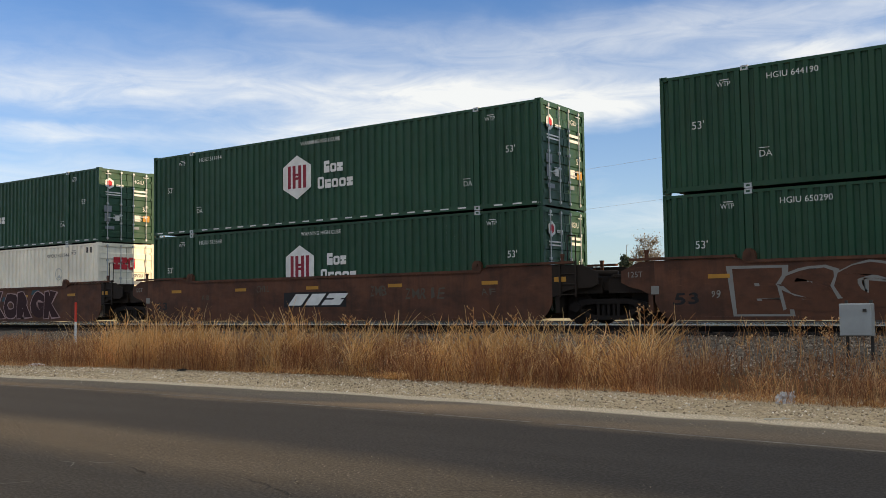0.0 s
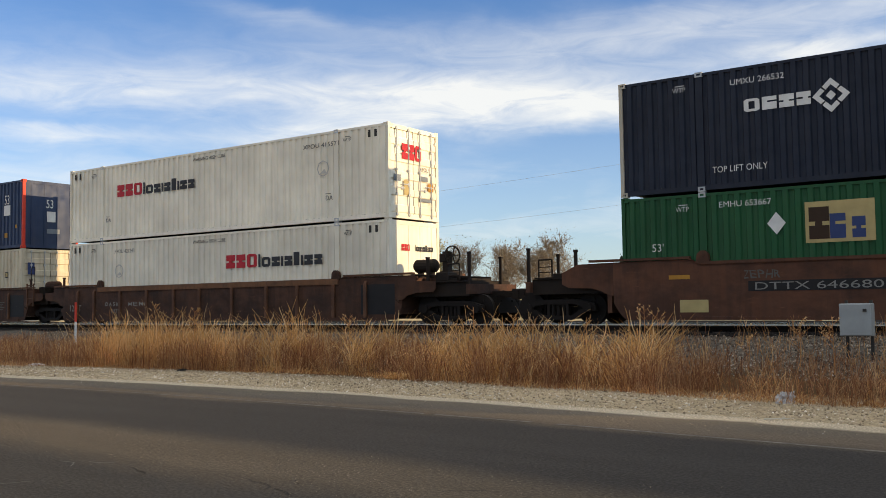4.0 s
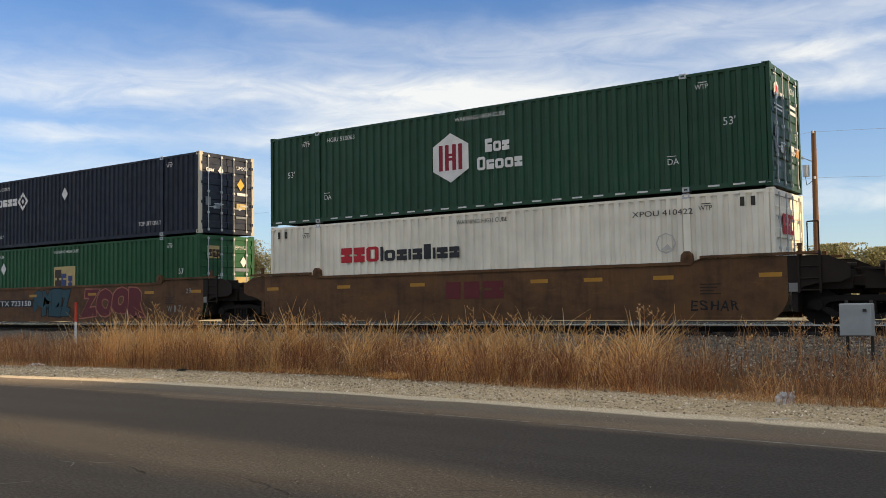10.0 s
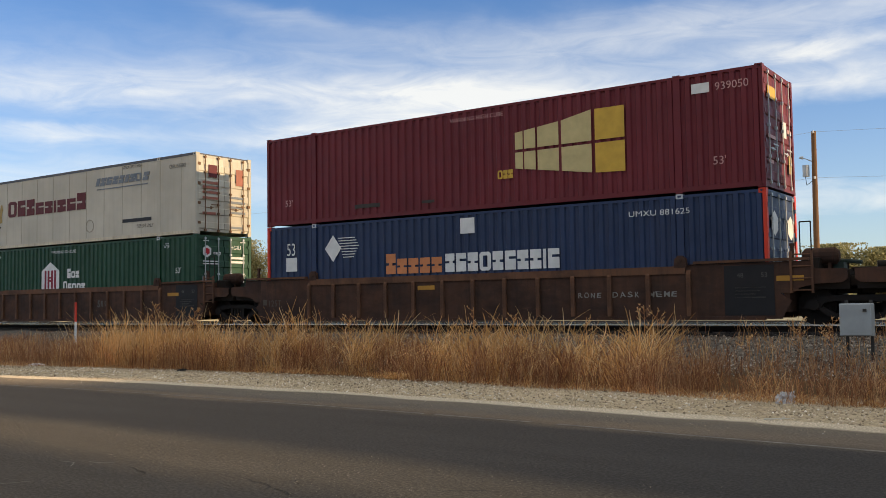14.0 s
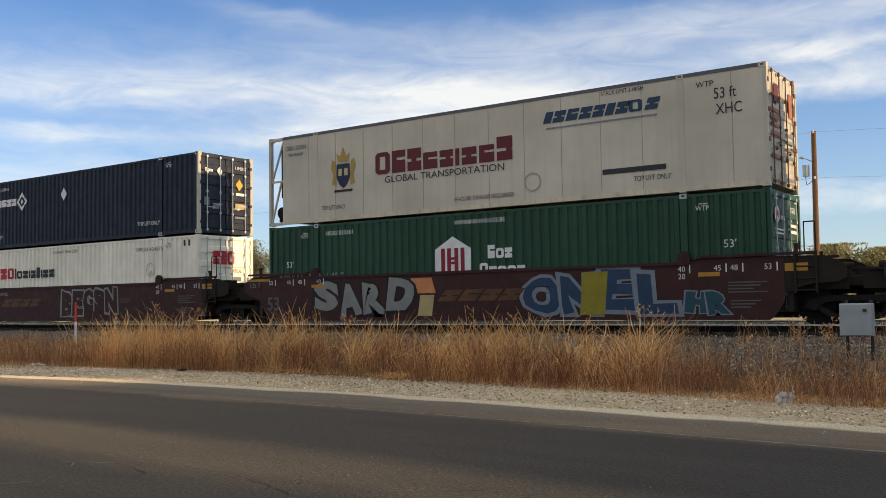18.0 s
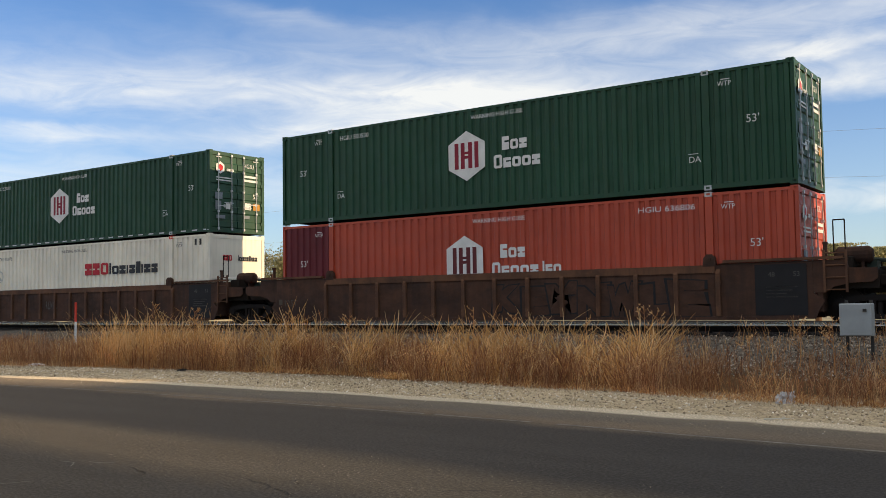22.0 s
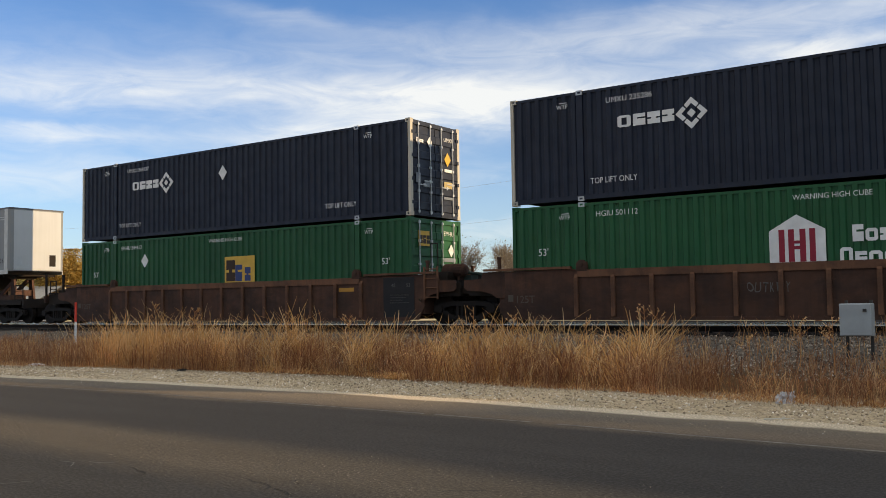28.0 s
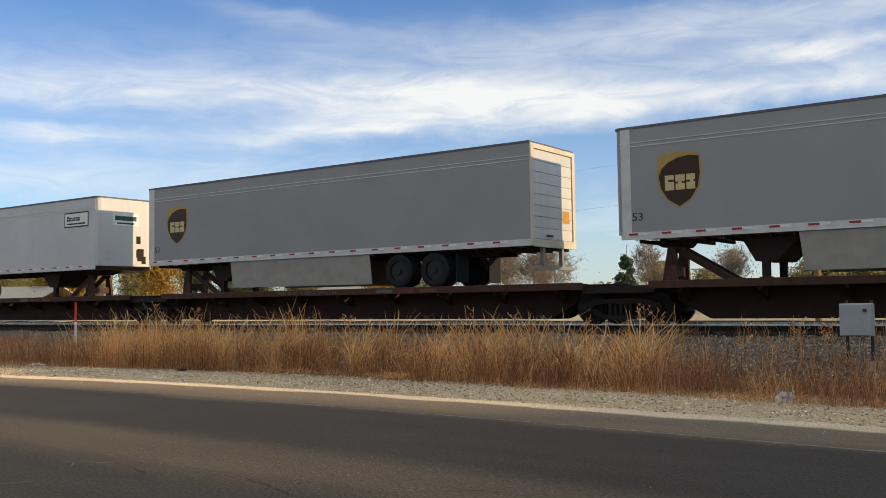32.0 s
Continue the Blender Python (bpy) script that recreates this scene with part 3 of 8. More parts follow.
def build_ground():
    xs = np.concatenate([[-4000, -2000, -1200], np.arange(-900, -60, 60), np.arange(-60, 12, 0.6), np.arange(12, 900, 60), [1200, 2000, 4000]])
    ys = np.concatenate([[-4000, -1500, -400, -100, -30, 0, 8, 11.5], np.arange(12.2, 30, 0.45), [31, 33, 36, 42, 50, 60, 90, 150, 300, 700, 1500, 4000]])
    verts = [(x, y, rough_z(x, y)) for x in xs for y in ys]
    n = len(ys)
    faces = [(i * n + j, (i + 1) * n + j, (i + 1) * n + j + 1, i * n + j + 1) for i in range(len(xs) - 1) for j in range(n - 1)]
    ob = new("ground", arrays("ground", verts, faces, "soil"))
    tagged(ob, "gravel shoulder, grassy bank and dry field beside the track", "ground", kind="structure")

    # the road: a slab with a worn edge
    xs = np.concatenate([[-4000, -1500, -500, -200, -100, -60], np.arange(-45, 8, 0.5), [20, 60, 100, 200, 500, 1500, 4000]])
    bm = bmesh.new()
    uv = bm.loops.layers.uv.new("UVMap")
    cols = [0.0, 2.5, 5.0, 8.0, 10.5, 11.7, 12.08, 12.16]
    tops, cells = [], {}
    for x in xs:
        edge = 0.05 * noise.noise(Vector((x * 0.9, 0, 7))) if -50 < x < 10 else 0
        row = []
        for k, v in enumerate(cols):
            y = v + sway(x) + (edge if k > 5 else 0)
            vert = bm.verts.new((x, y, 0.0 if k < 7 else -0.06))
            cells[vert] = (x, v)
            row.append(vert)
        tops.append(row)
    for a, b in zip(tops, tops[1:]):
        for k in range(len(cols) - 1):
            f = bm.faces.new((a[k], b[k], b[k + 1], a[k + 1]))
            for lp in f.loops:
                lp[uv].uv = cells[lp.vert]
    road = part("road", bm, "asphalt")
    tagged(road, "worn dark asphalt road with a dusty edge", "road", kind="structure")

    # the faded edge line, in worn lengths
    bm = bmesh.new()
    rng = random.Random(4)
    x = -60.0
    while x < 8:
        n = rng.uniform(1.0, 4.0)
        w = rng.uniform(0.022, 0.036)
        a = [(x, 10.28 - w), (x + n, 10.28 - w), (x + n, 10.28 + w), (x, 10.28 + w)]
        bm.faces.new([bm.verts.new((px, py + sway(px), 0.004)) for px, py in a])
        x += n + (rng.uniform(0.05, 0.5) if rng.random() < 0.4 else 0)
    tagged(part("edge_line", bm, "roadline"), "thin faded white edge line on the road", "road marking", kind="structure")

    def crack(bm, px, py, way, steps, wide):
        q = [Vector((px, py, 0.003))]
        for k in range(steps):
            way += rng.uniform(-0.7, 0.7)
            q.append(q[-1] + Vector((0.11 * math.cos(way), 0.11 * math.sin(way), 0)))
        for a, b in zip(q, q[1:]):
            e = (b - a).cross(Vector((0, 0, 1))).normalized() * wide
            bm.faces.new([bm.verts.new(c) for c in (a - e, b - e, b + e, a + e)])

    bm = bmesh.new()
    for px, py, way, steps in CRACKS:
        crack(bm, px, py, way, steps, 0.0045)
    tagged(part("road_crack", bm, "tar"), "short dark cracks in the road surface", "crack", kind="stuff")
    bm = bmesh.new()
    for px, py, way, steps in SCUFFS:
        crack(bm, px, py, way, steps, 0.007)
    tagged(part("road_scuff", bm, "scuff"), "pale scratched scuffs on the road surface", "scuff", kind="stuff")


# cracks and scuffs: place, heading, steps
CRACKS = [(-7.55, 5.52, 0.2, 4), (-7.2, 5.45, -0.1, 3), (-6.05, 5.68, 0.0, 5), (-5.56, 5.5, -0.9, 3), (-6.35, 10.27, 0.1, 4), (-6.3, 8.7, 0.1, 4), (-4.3, 6.1, 0.3, 4)]
SCUFFS = [(-7.85, 4.42, 0.5, 3), (-8.4, 5.4, 0.45, 4), (-8.1, 5.52, 0.3, 3), (-5.2, 5.3, 0.2, 2)]
M["scuff"] = plain("pale_scuff", (0.075, 0.071, 0.066), 0.9, vary=0.4, scale=20.0)
M["roadline"] = plain("faded_road_paint", (0.100, 0.095, 0.088), 0.9, vary=0.5, scale=9.0)
M["tar"] = plain("crack_tar", (0.014, 0.014, 0.014), 0.9)
build_ground()


def build_track():
    for k, side in enumerate((-1, 1)):
        y = TRACK + side * 0.755
        rail = thing("rail", "long steel running rail with a shiny worn top", "rail", "rails of the track", pose(0, y, 0), "structure")
        bm = bmesh.new()
        prism_x(bm, [(-0.035, 0), (-0.035, -0.028), (0.035, -0.028), (0.035, 0)], -1200, 1200, RAIL)
        part("rail_head", bm, "steel", rail)
        bm = bmesh.new()
        prism_x(bm, [(-0.033, -0.029), (-0.01, -0.045), (-0.01, -0.145), (-0.068, -0.16), (-0.068, -0.172), (0.068, -0.172), (0.068, -0.16), (0.01, -0.145), (0.01, -0.045), (0.033, -0.029)], -1200, 1200, RAIL)
        part("rail_web", bm, "railside", rail)
    def tie(bm):
        box(bm, -0.115, 0.115, -1.3, 1.3, -0.17, 0.0)
    me = shape("tie", tie, 0.012)
    rng = random.Random(8)
    track = thing("railway_track", "dark wooden ties bedded in grey ballast", "track", kind="structure")
    for i in range(-75, 25):
        part("tie", me, "wood", track, at=pose(i * 0.52 + rng.uniform(-0.02, 0.02), TRACK, RAIL - 0.174 + rng.uniform(-0.01, 0.004), rz=rng.uniform(-1, 1)))
    bm = bmesh.new()
    for i in list(range(-1150, -75)) + list(range(25, 1150)):
        x = i * 0.52
        box(bm, x - 0.115, x + 0.115, TRACK - 1.3, TRACK + 1.3, RAIL - 0.34, RAIL - 0.178)
    tagged(part("far_ties", bm, "wood"), "more dark wooden ties farther along the track", "tie", kind="stuff")


def prism_x(bm, outline, x0, x1, z):
    a = [bm.verts.new((x0, y, z + h)) for y, h in outline]
    b = [bm.verts.new((x1, y, z + h)) for y, h in outline]
    n = len(outline)
    for i in range(n):
        j = (i + 1) % n
        bm.faces.new((a[i], a[j], b[j], b[i]))
    bm.faces.new(a[::-1]), bm.faces.new(b)


build_track()
# ---- containers: 53 feet long, lifting posts at the 40-foot points ----
HALF, WIDE, TALL = 8.077, 1.295, 2.896
POST = 6.0


def ridge_line(x0, x1, pitch=0.278):
    n = max(1, round((x1 - x0) / pitch))
    p = (x1 - x0) / n
    pts = []
    for i in range(n):
        a = x0 + i * p
        pts += [(a, 0), (a + 0.36 * p, 0), (a + 0.48 * p, 1), (a + 0.88 * p, 1)]
    return pts + [(x1, 0)]


def corrugated(bm, x0, x1, z0, z1, y, depth, side=-1):
    pts = ridge_line(x0, x1)
    lo = [bm.verts.new((x, y - side * depth * (1 - d), z0)) for x, d in pts]
    hi = [bm.verts.new((x, y - side * depth * (1 - d), z1)) for x, d in pts]
    for i in range(len(pts) - 1):
        bm.faces.new((lo[i], lo[i + 1], hi[i + 1], hi[i]))


def side_mesh(bm):
    for a, b in ((-HALF + 0.09, -POST - 0.09), (-POST + 0.09, POST - 0.09), (POST + 0.09, HALF - 0.09)):
        corrugated(bm, a, b, 0.155, 2.80, -WIDE + 0.006, 0.046)


def flat_side_mesh(bm):
    box(bm, -HALF + 0.09, HALF - 0.09, -WIDE + 0.006, -WIDE + 0.05, 0.155, 2.80)


def top_rail_mesh(bm):
    box(bm, -HALF + 0.1, HALF - 0.1, -WIDE + 0.002, -WIDE + 0.07, 2.80, 2.868)


def bottom_rail_mesh(bm):
    prism_x(bm, [(-WIDE + 0.002, 0.03), (-WIDE + 0.002, 0.15), (-WIDE + 0.05, 0.156), (-WIDE + 0.05, 0.02)], -HALF + 0.1, HALF - 0.1, 0)


def lift_mesh(bm):
    box(bm, -0.088, 0.088, -WIDE - 0.0, -WIDE + 0.1, 0.12, TALL - 0.12)


def corner_mesh(bm):
    box(bm, -0.09, 0.0, -WIDE, -WIDE + 0.12, 0.115, TALL - 0.115)


def casting_mesh(bm):
    w, h, d = 0.178, 0.118, 0.162
    out = [(-w / 2, -h / 2), (w / 2, -h / 2), (w / 2, h / 2), (-w / 2, h / 2)]
    ins = [(-0.045, -0.025), (0.045, -0.025), (0.045, 0.025), (-0.045, 0.025)]
    rim(bm, out, ins, 0, 0.03)
    box(bm, -w / 2, w / 2, 0.03, d, -h / 2, h / 2)


def roof_mesh(bm):
    pts = ridge_line(-HALF + 0.1, HALF - 0.1, 0.42)
    lo = [bm.verts.new((x, -WIDE + 0.07, 2.862 - 0.02 * d)) for x, d in pts]
    hi = [bm.verts.new((x, WIDE - 0.07, 2.862 - 0.02 * d)) for x, d in pts]
    for i in range(len(pts) - 1):
        bm.faces.new((lo[i], lo[i + 1], hi[i + 1], hi[i]))


def floor_mesh(bm):
    box(bm, -HALF + 0.1, HALF - 0.1, -WIDE + 0.06, WIDE - 0.06, 0.10, 0.16)
    for i in range(27):
        x = -HALF + 0.5 + i * 0.58
        box(bm, x - 0.03, x + 0.03, -WIDE + 0.06, WIDE - 0.06, 0.03, 0.10)


def endwall_mesh(bm):
    pts = ridge_line(-WIDE + 0.12, WIDE - 0.12, 0.25)
    lo = [bm.verts.new((-HALF + 0.01 + 0.04 * d, y, 0.12)) for y, d in pts]
    hi = [bm.verts.new((-HALF + 0.01 + 0.04 * d, y, 2.80)) for y, d in pts]
    for i in range(len(pts) - 1):
        bm.faces.new((lo[i], lo[i + 1], hi[i + 1], hi[i]))


def header_mesh(bm):
    box(bm, HALF - 0.1, HALF - 0.004, -WIDE + 0.12, WIDE - 0.12, 2.74, 2.87)


def sill_mesh(bm):
    box(bm, HALF - 0.1, HALF - 0.004, -WIDE + 0.12, WIDE - 0.12, 0.02, 0.16)


def door_mesh(bm):
    """One leaf, with raised cross ribs between recessed panels; origin at its outer edge."""
    w, x = 1.155, HALF - 0.045
    out = [(x - 0.02, 0.165), (x, 0.165)]
    for i in range(5):
        a = 0.185 + i * 0.514
        out += [(x, a), (x + 0.028, a + 0.03), (x + 0.028, a + 0.23), (x, a + 0.26)]
    prism(bm, out + [(x, 2.735), (x - 0.02, 2.735)], 0, w)


def rod_mesh(bm):
    x = HALF + 0.012
    bar(bm, (x, 0, 0.08), (x, 0, 2.82), 0.017, 6)
    for z in (0.14, 0.75, 1.5, 2.2, 2.76):
        box(bm, x - 0.035, x + 0.022, -0.04, 0.04, z - 0.035, z + 0.035)


def handle_mesh(bm):
    x = HALF + 0.024
    box(bm, x, x + 0.014, 0, 0.42, -0.014, 0.014)
    box(bm, x - 0.035, x, 0.30, 0.36, -0.05, 0.05)


def hinge_mesh(bm):
    box(bm, HALF - 0.03, HALF + 0.012, -0.02, 0.10, -0.05, 0.05)


def front_mesh(bm):
    out = [(HALF - 0.05, -WIDE + 0.1), (HALF - 0.02, -WIDE + 0.1)]
    for i in range(4):
        y = -0.9 + i * 0.6
        out += [(HALF - 0.02, y - 0.03), (HALF - 0.006, y - 0.03), (HALF - 0.006, y + 0.03), (HALF - 0.02, y + 0.03)]
    prism_z(bm, out + [(HALF - 0.02, WIDE - 0.1), (HALF - 0.05, WIDE - 0.1)], 0.16, 2.74)


def ribbed_front_mesh(bm):
    out = [(HALF - 0.05, 0.16), (HALF - 0.02, 0.16)]
    for i in range(4):
        z = 0.42 + i * 0.30
        out += [(HALF - 0.02, z - 0.05), (HALF + 0.005, z - 0.03), (HALF + 0.005, z + 0.03), (HALF - 0.02, z + 0.05)]
    prism(bm, out + [(HALF - 0.02, 2.74), (HALF - 0.05, 2.74)], -WIDE + 0.1, WIDE - 0.1)


def container(name, label, mat, level, end="doors", group="containers on the train", style="corrugated", post=None, casting="galv", rail_mat=None, end_mat=None):
    """A closed steel box with its origin under its middle."""
    ob = thing(name, label, "container", group)
    rail_mat, post, end_mat = rail_mat or mat, post or mat, end_mat or mat
    turn = pose(0, 0, 0, rz=180)
    if style == "corrugated":
        sm = shape("side_panel", side_mesh)
    else:
        sm = shape("flat_side_panel", flat_side_mesh)
    for m in (None, turn):
        part("side_panel", sm, mat, ob, at=m)
        part("top_rail", shape("top_rail", top_rail_mesh), rail_mat, ob, at=m)
        part("bottom_rail", shape("bottom_rail", bottom_rail_mesh), rail_mat, ob, at=m)
    for x in (-POST, POST):
        part("lifting_post", shape("lifting_post", lift_mesh), mat, ob, at=pose(x, 0, 0))
        part("lifting_post", shape("lifting_post", lift_mesh), mat, ob, at=pose(x, 0, 0, rz=180))
    def corner_left(bm):
        box(bm, 0.0, 0.09, -WIDE, -WIDE + 0.12, 0.115, TALL - 0.115)
    cr, cl = shape("corner_post", corner_mesh), shape("corner_post_b", corner_left)
    part("corner_post", cr, post, ob, at=pose(HALF, 0, 0))
    part("corner_post", cl, post, ob, at=pose(-HALF, 0, 0))
    part("corner_post", cl, post, ob, at=pose(HALF, 0, 0, rz=180))
    part("corner_post", cr, post, ob, at=pose(-HALF, 0, 0, rz=180))
    cm = shape("casting", casting_mesh)
    for z in (0.059, TALL - 0.059):
        for x in (-HALF + 0.089, -POST, POST, HALF - 0.089):
            look_of = casting if abs(x) < 7 else post
            part("casting", cm, look_of, ob, at=pose(x, -WIDE - 0.004, z))
            part("casting", cm, look_of, ob, at=pose(x, WIDE + 0.004, z, rz=180))
    part("roof", shape("roof", roof_mesh), mat, ob)
    part("underframe", shape("underframe", floor_mesh), "black", ob)
    part("end_wall", shape("end_wall", endwall_mesh), mat, ob)
    part("door_header", shape("door_header", header_mesh), end_mat, ob)
    part("door_sill", shape("door_sill", sill_mesh), end_mat, ob)
    if end == "doors":
        for side in (-1, 1):
            leaf = part("door", shape("door", door_mesh), end_mat, ob, at=pose(0, -1.17 if side < 0 else 0.015, 0))
            for k, y in enumerate((0.27, 0.88)):
                part("lock_rod", shape("lock_rod", rod_mesh), "galv", leaf, at=pose(0, y, 0))
                part("handle", shape("handle", handle_mesh), "galv", leaf, at=pose(0, y - 0.05 if k == 0 else y - 0.36, 0.95 + 0.12 * k))
            for z in (0.4, 1.1, 1.8, 2.5):
                part("hinge", shape("hinge", hinge_mesh), end_mat, leaf, at=pose(0, -0.04 if side < 0 else 1.115, z))
    elif end == "front":
        part("front_wall", shape("front_wall", front_mesh), end_mat, ob)
    else:
        part("front_wall", shape("ribbed_front_wall", ribbed_front_mesh), end_mat, ob)
    return ob


FACE = -WIDE - 0.004


def ids(ob, text, mat="lettering", x=-5.6, z=2.50, h=0.14):
    write(ob, text, x, z, h, mat, FACE, squeeze=1.02 if x < 0 else 1.3)


def common(ob, mat="lettering", warn=True, wtp=True, da=True, long53=True, low=False):
    if warn:
        write(ob, "WARNING HIGH CUBE", -0.72, 2.55, 0.12, mat, FACE, squeeze=0.95)
    if wtp:
        for x in (-6.66, 6.3):
            write(ob, "WTP", x, 2.46, 0.12, mat, FACE, squeeze=0.9)
            plate(ob, x + 0.08, x + 0.3, 2.61, 2.63, mat, FACE)
    if da:
        for x in (-5.72, 5.55):
            write(ob, "DA", x, 0.70, 0.15, mat, FACE)
            plate(ob, x, x + 0.24, 0.90, 0.915, mat, FACE)
    if long53:
        for x in (-7.3, 6.95):
            write(ob, "53'", x, 1.52 if not low else 1.55, 0.19, mat, FACE)


def hexagon(ob, x, z, r, mat, y=FACE, end=False, name="emblem", sides=6):
    def build(bm):
        pts = [(r * math.sin(2 * math.pi * i / 6), r * math.cos(2 * math.pi * i / 6)) for i in range(6)]
        prism(bm, pts[::-1], -0.0015, 0.0015)
    m = Matrix.Translation((x, y, z))
    if end:
        m = m @ Matrix.Rotation(radians(90), 4, "Z")
    return part(name, shape(("emblem", round(r, 3)), build), mat, ob, at=m)


def diamond(ob, x, z, r, mat, y=FACE, end=False, name="placard"):
    def build(bm):
        prism(bm, [(-r * 0.8, 0), (0, -r), (r * 0.8, 0), (0, r)], -0.0015, 0.0015)
    m = Matrix.Translation((x, y, z))
    if end:
        m = m @ Matrix.Rotation(radians(90), 4, "Z")
    return part(name, shape(("placard", round(r, 3)), build), mat, ob, at=m)


def hex_mark(ob, x, z, inner="redlettering", words=True, suffix=False):
    """A pale hexagon with barred strokes and two short rows of block shapes."""
    hexagon(ob, x, z, 0.71, "lettering")
    inner = "emblemred" if inner == "redlettering" else inner
    for k, (a, b, c, d) in enumerate(((-0.40, -0.27, -0.36, 0.38), (-0.19, -0.06, -0.36, 0.38), (0.06, 0.19, -0.36, 0.38), (0.27, 0.40, -0.36, 0.38), (-0.06, 0.06, -0.08, 0.0), (-0.06, 0.06, 0.05, 0.12))):
        plate(ob, x + a, x + b, z + c, z + d, inner, FACE - 0.004 - 0.001 * (k > 3), name="emblem_stroke")
    if words:
        wordmark(ob, "Nob", x + 1.17, z + 0.04, 0.37, "lettering", FACE, width=0.78)
        wordmark(ob, "Onoob", x + 0.90, z - 0.45, 0.37, "lettering", FACE, width=1.45)
        if suffix:
            wordmark(ob, "Ino", x + 2.48, z - 0.45, 0.36, "lettering", FACE, width=0.55)


def hex_end(ob, mat="lettering", code=True):
    hexagon(ob, HALF + 0.006, 2.30, 0.22, mat, -0.82, end=True)
    hexagon(ob, HALF + 0.010, 2.30, 0.13, "redlettering", -0.82, end=True)
    wordmark(ob, "obob", HALF + 0.006, 2.20, 0.12, mat, -0.52, at_end=True)
    if code:
        write_end(ob, "HGIU", 0.26, 2.40, 0.15, mat, HALF + 0.006)
    for z in (2.1, 1.95):
        plate_end(ob, 0.30, 0.95, z - 0.05, z + 0.03, mat, HALF + 0.006)
    for z in (1.95, 1.86):
        plate_end(ob, -1.0, -0.3, z - 0.02, z + 0.02, mat, HALF + 0.006)
    write_end(ob, "53'", 0.72, 1.30, 0.17, mat, HALF + 0.006)
    for y0, y1, z0, z1, m in ((-1.05, -0.72, 1.18, 1.42, "bluegrey"), (-1.04, -0.78, 0.80, 1.12, "bluegrey"), (-0.56, -0.36, 0.85, 1.05, "lettering"), (0.34, 0.62, 0.88, 1.12, "lettering"),
                              (0.74, 1.06, 0.88, 1.12, "yellow"), (0.30, 0.56, 0.55, 0.66, "bluegrey"), (-1.0, -0.6, 0.5, 0.62, "bluegrey"), (-1.0, -0.75, 2.66, 2.69, "lettering"), (0.75, 1.0, 2.66, 2.69, "lettering")):
        plate_end(ob, y0, y1, z0, z1, m, HALF + 0.007)


def two_tone_words(ob, x, z, h=0.43, end=False):
    wordmark(ob, "BBO", x, z, h + 0.02, "redlettering", FACE, width=1.48)
    wordmark(ob, "Iobistibs", x + 1.55, z, h, "darklettering", FACE, width=2.85)


def dashes(ob):
    for i in range(27):
        x = -7.85 + i * 0.60
        if abs(abs(x + 0.15) - POST) > 0.2:
            plate(ob, x, x + 0.28, 0.075, 0.115, "lettering", FACE + 0.002, name="reflective_dash")
# ---- railway trucks and cars; origin on the rail top under the middle ----
WHEEL = 0.42


def wheelset_mesh(bm):
    for s in (-1, 1):
        y = s * 0.755
        for r0, r1, a, b in ((WHEEL, WHEEL, y - 0.065, y + 0.065), (WHEEL + 0.028, WHEEL + 0.01, y - s * 0.065, y - s * 0.085)):
            bar(bm, (0, a, 0), (0, b, 0), r0, 28, r1)
        bar(bm, (0, y + s * 0.07, 0), (0, y + s * 0.30, 0), 0.085, 10)
    bar(bm, (0, -0.7, 0), (0, 0.7, 0), 0.08, 10)
    for k in range(3):
        a = k * 2.094
        for s in (-1, 1):
            box_at(bm, (0.24 * math.cos(a), s * 0.825, 0.24 * math.sin(a)), 0.05, 0.012, 0.05)


def box_at(bm, c, x, y, z):
    box(bm, c[0] - x, c[0] + x, c[1] - y, c[1] + y, c[2] - z, c[2] + z)


def side_frame_mesh(bm):
    out = [(-1.12, 0.36), (-1.08, 0.54), (-0.86, 0.60), (-0.55, 0.66), (0.55, 0.66), (0.86, 0.60), (1.08, 0.54), (1.12, 0.36), (0.80, 0.34), (0.62, 0.20), (0.40, 0.12), (-0.40, 0.12), (-0.62, 0.20), (-0.80, 0.34)]
    cx = [(-0.74, 0.40), (-0.72, 0.46), (-0.66, 0.50), (-0.45, 0.53), (0.45, 0.53), (0.66, 0.50), (0.72, 0.46), (0.74, 0.40), (0.62, 0.37), (0.50, 0.28), (0.36, 0.23), (-0.36, 0.23), (-0.50, 0.28), (-0.62, 0.37)]
    rim(bm, out, cx, -0.07, 0.07)
    for s in (-1, 1):
        box(bm, s * 0.28 - 0.04, s * 0.28 + 0.04, -0.06, 0.06, 0.22, 0.55)
        bar(bm, (s * 0.89, -0.11, 0.44), (s * 0.89, 0.1, 0.44), 0.12, 10)
    for k in range(3):
        bar(bm, (-0.15 + 0.15 * k, 0, 0.2), (-0.15 + 0.15 * k, 0, 0.50), 0.055, 8)


def rigging_mesh(bm):
    """Brake beams, levers and spring seats that fill the truck between its wheels."""
    box(bm, -0.40, 0.40, -0.64, 0.64, 0.14, 0.47)
    for s in (-1, 1):
        box(bm, s * 1.30 - 0.06, s * 1.30 + 0.06, -0.62, 0.62, 0.30, 0.62)
        beam(bm, (s * 0.45, -0.3, 0.55), (s * 1.3, -0.3, 0.62), 0.1, 0.06)
        beam(bm, (s * 0.45, 0.3, 0.55), (s * 1.3, 0.3, 0.62), 0.1, 0.06)
        box(bm, s * 0.89 - 0.36, s * 0.89 + 0.36, -0.6, 0.6, 0.56, 0.80)


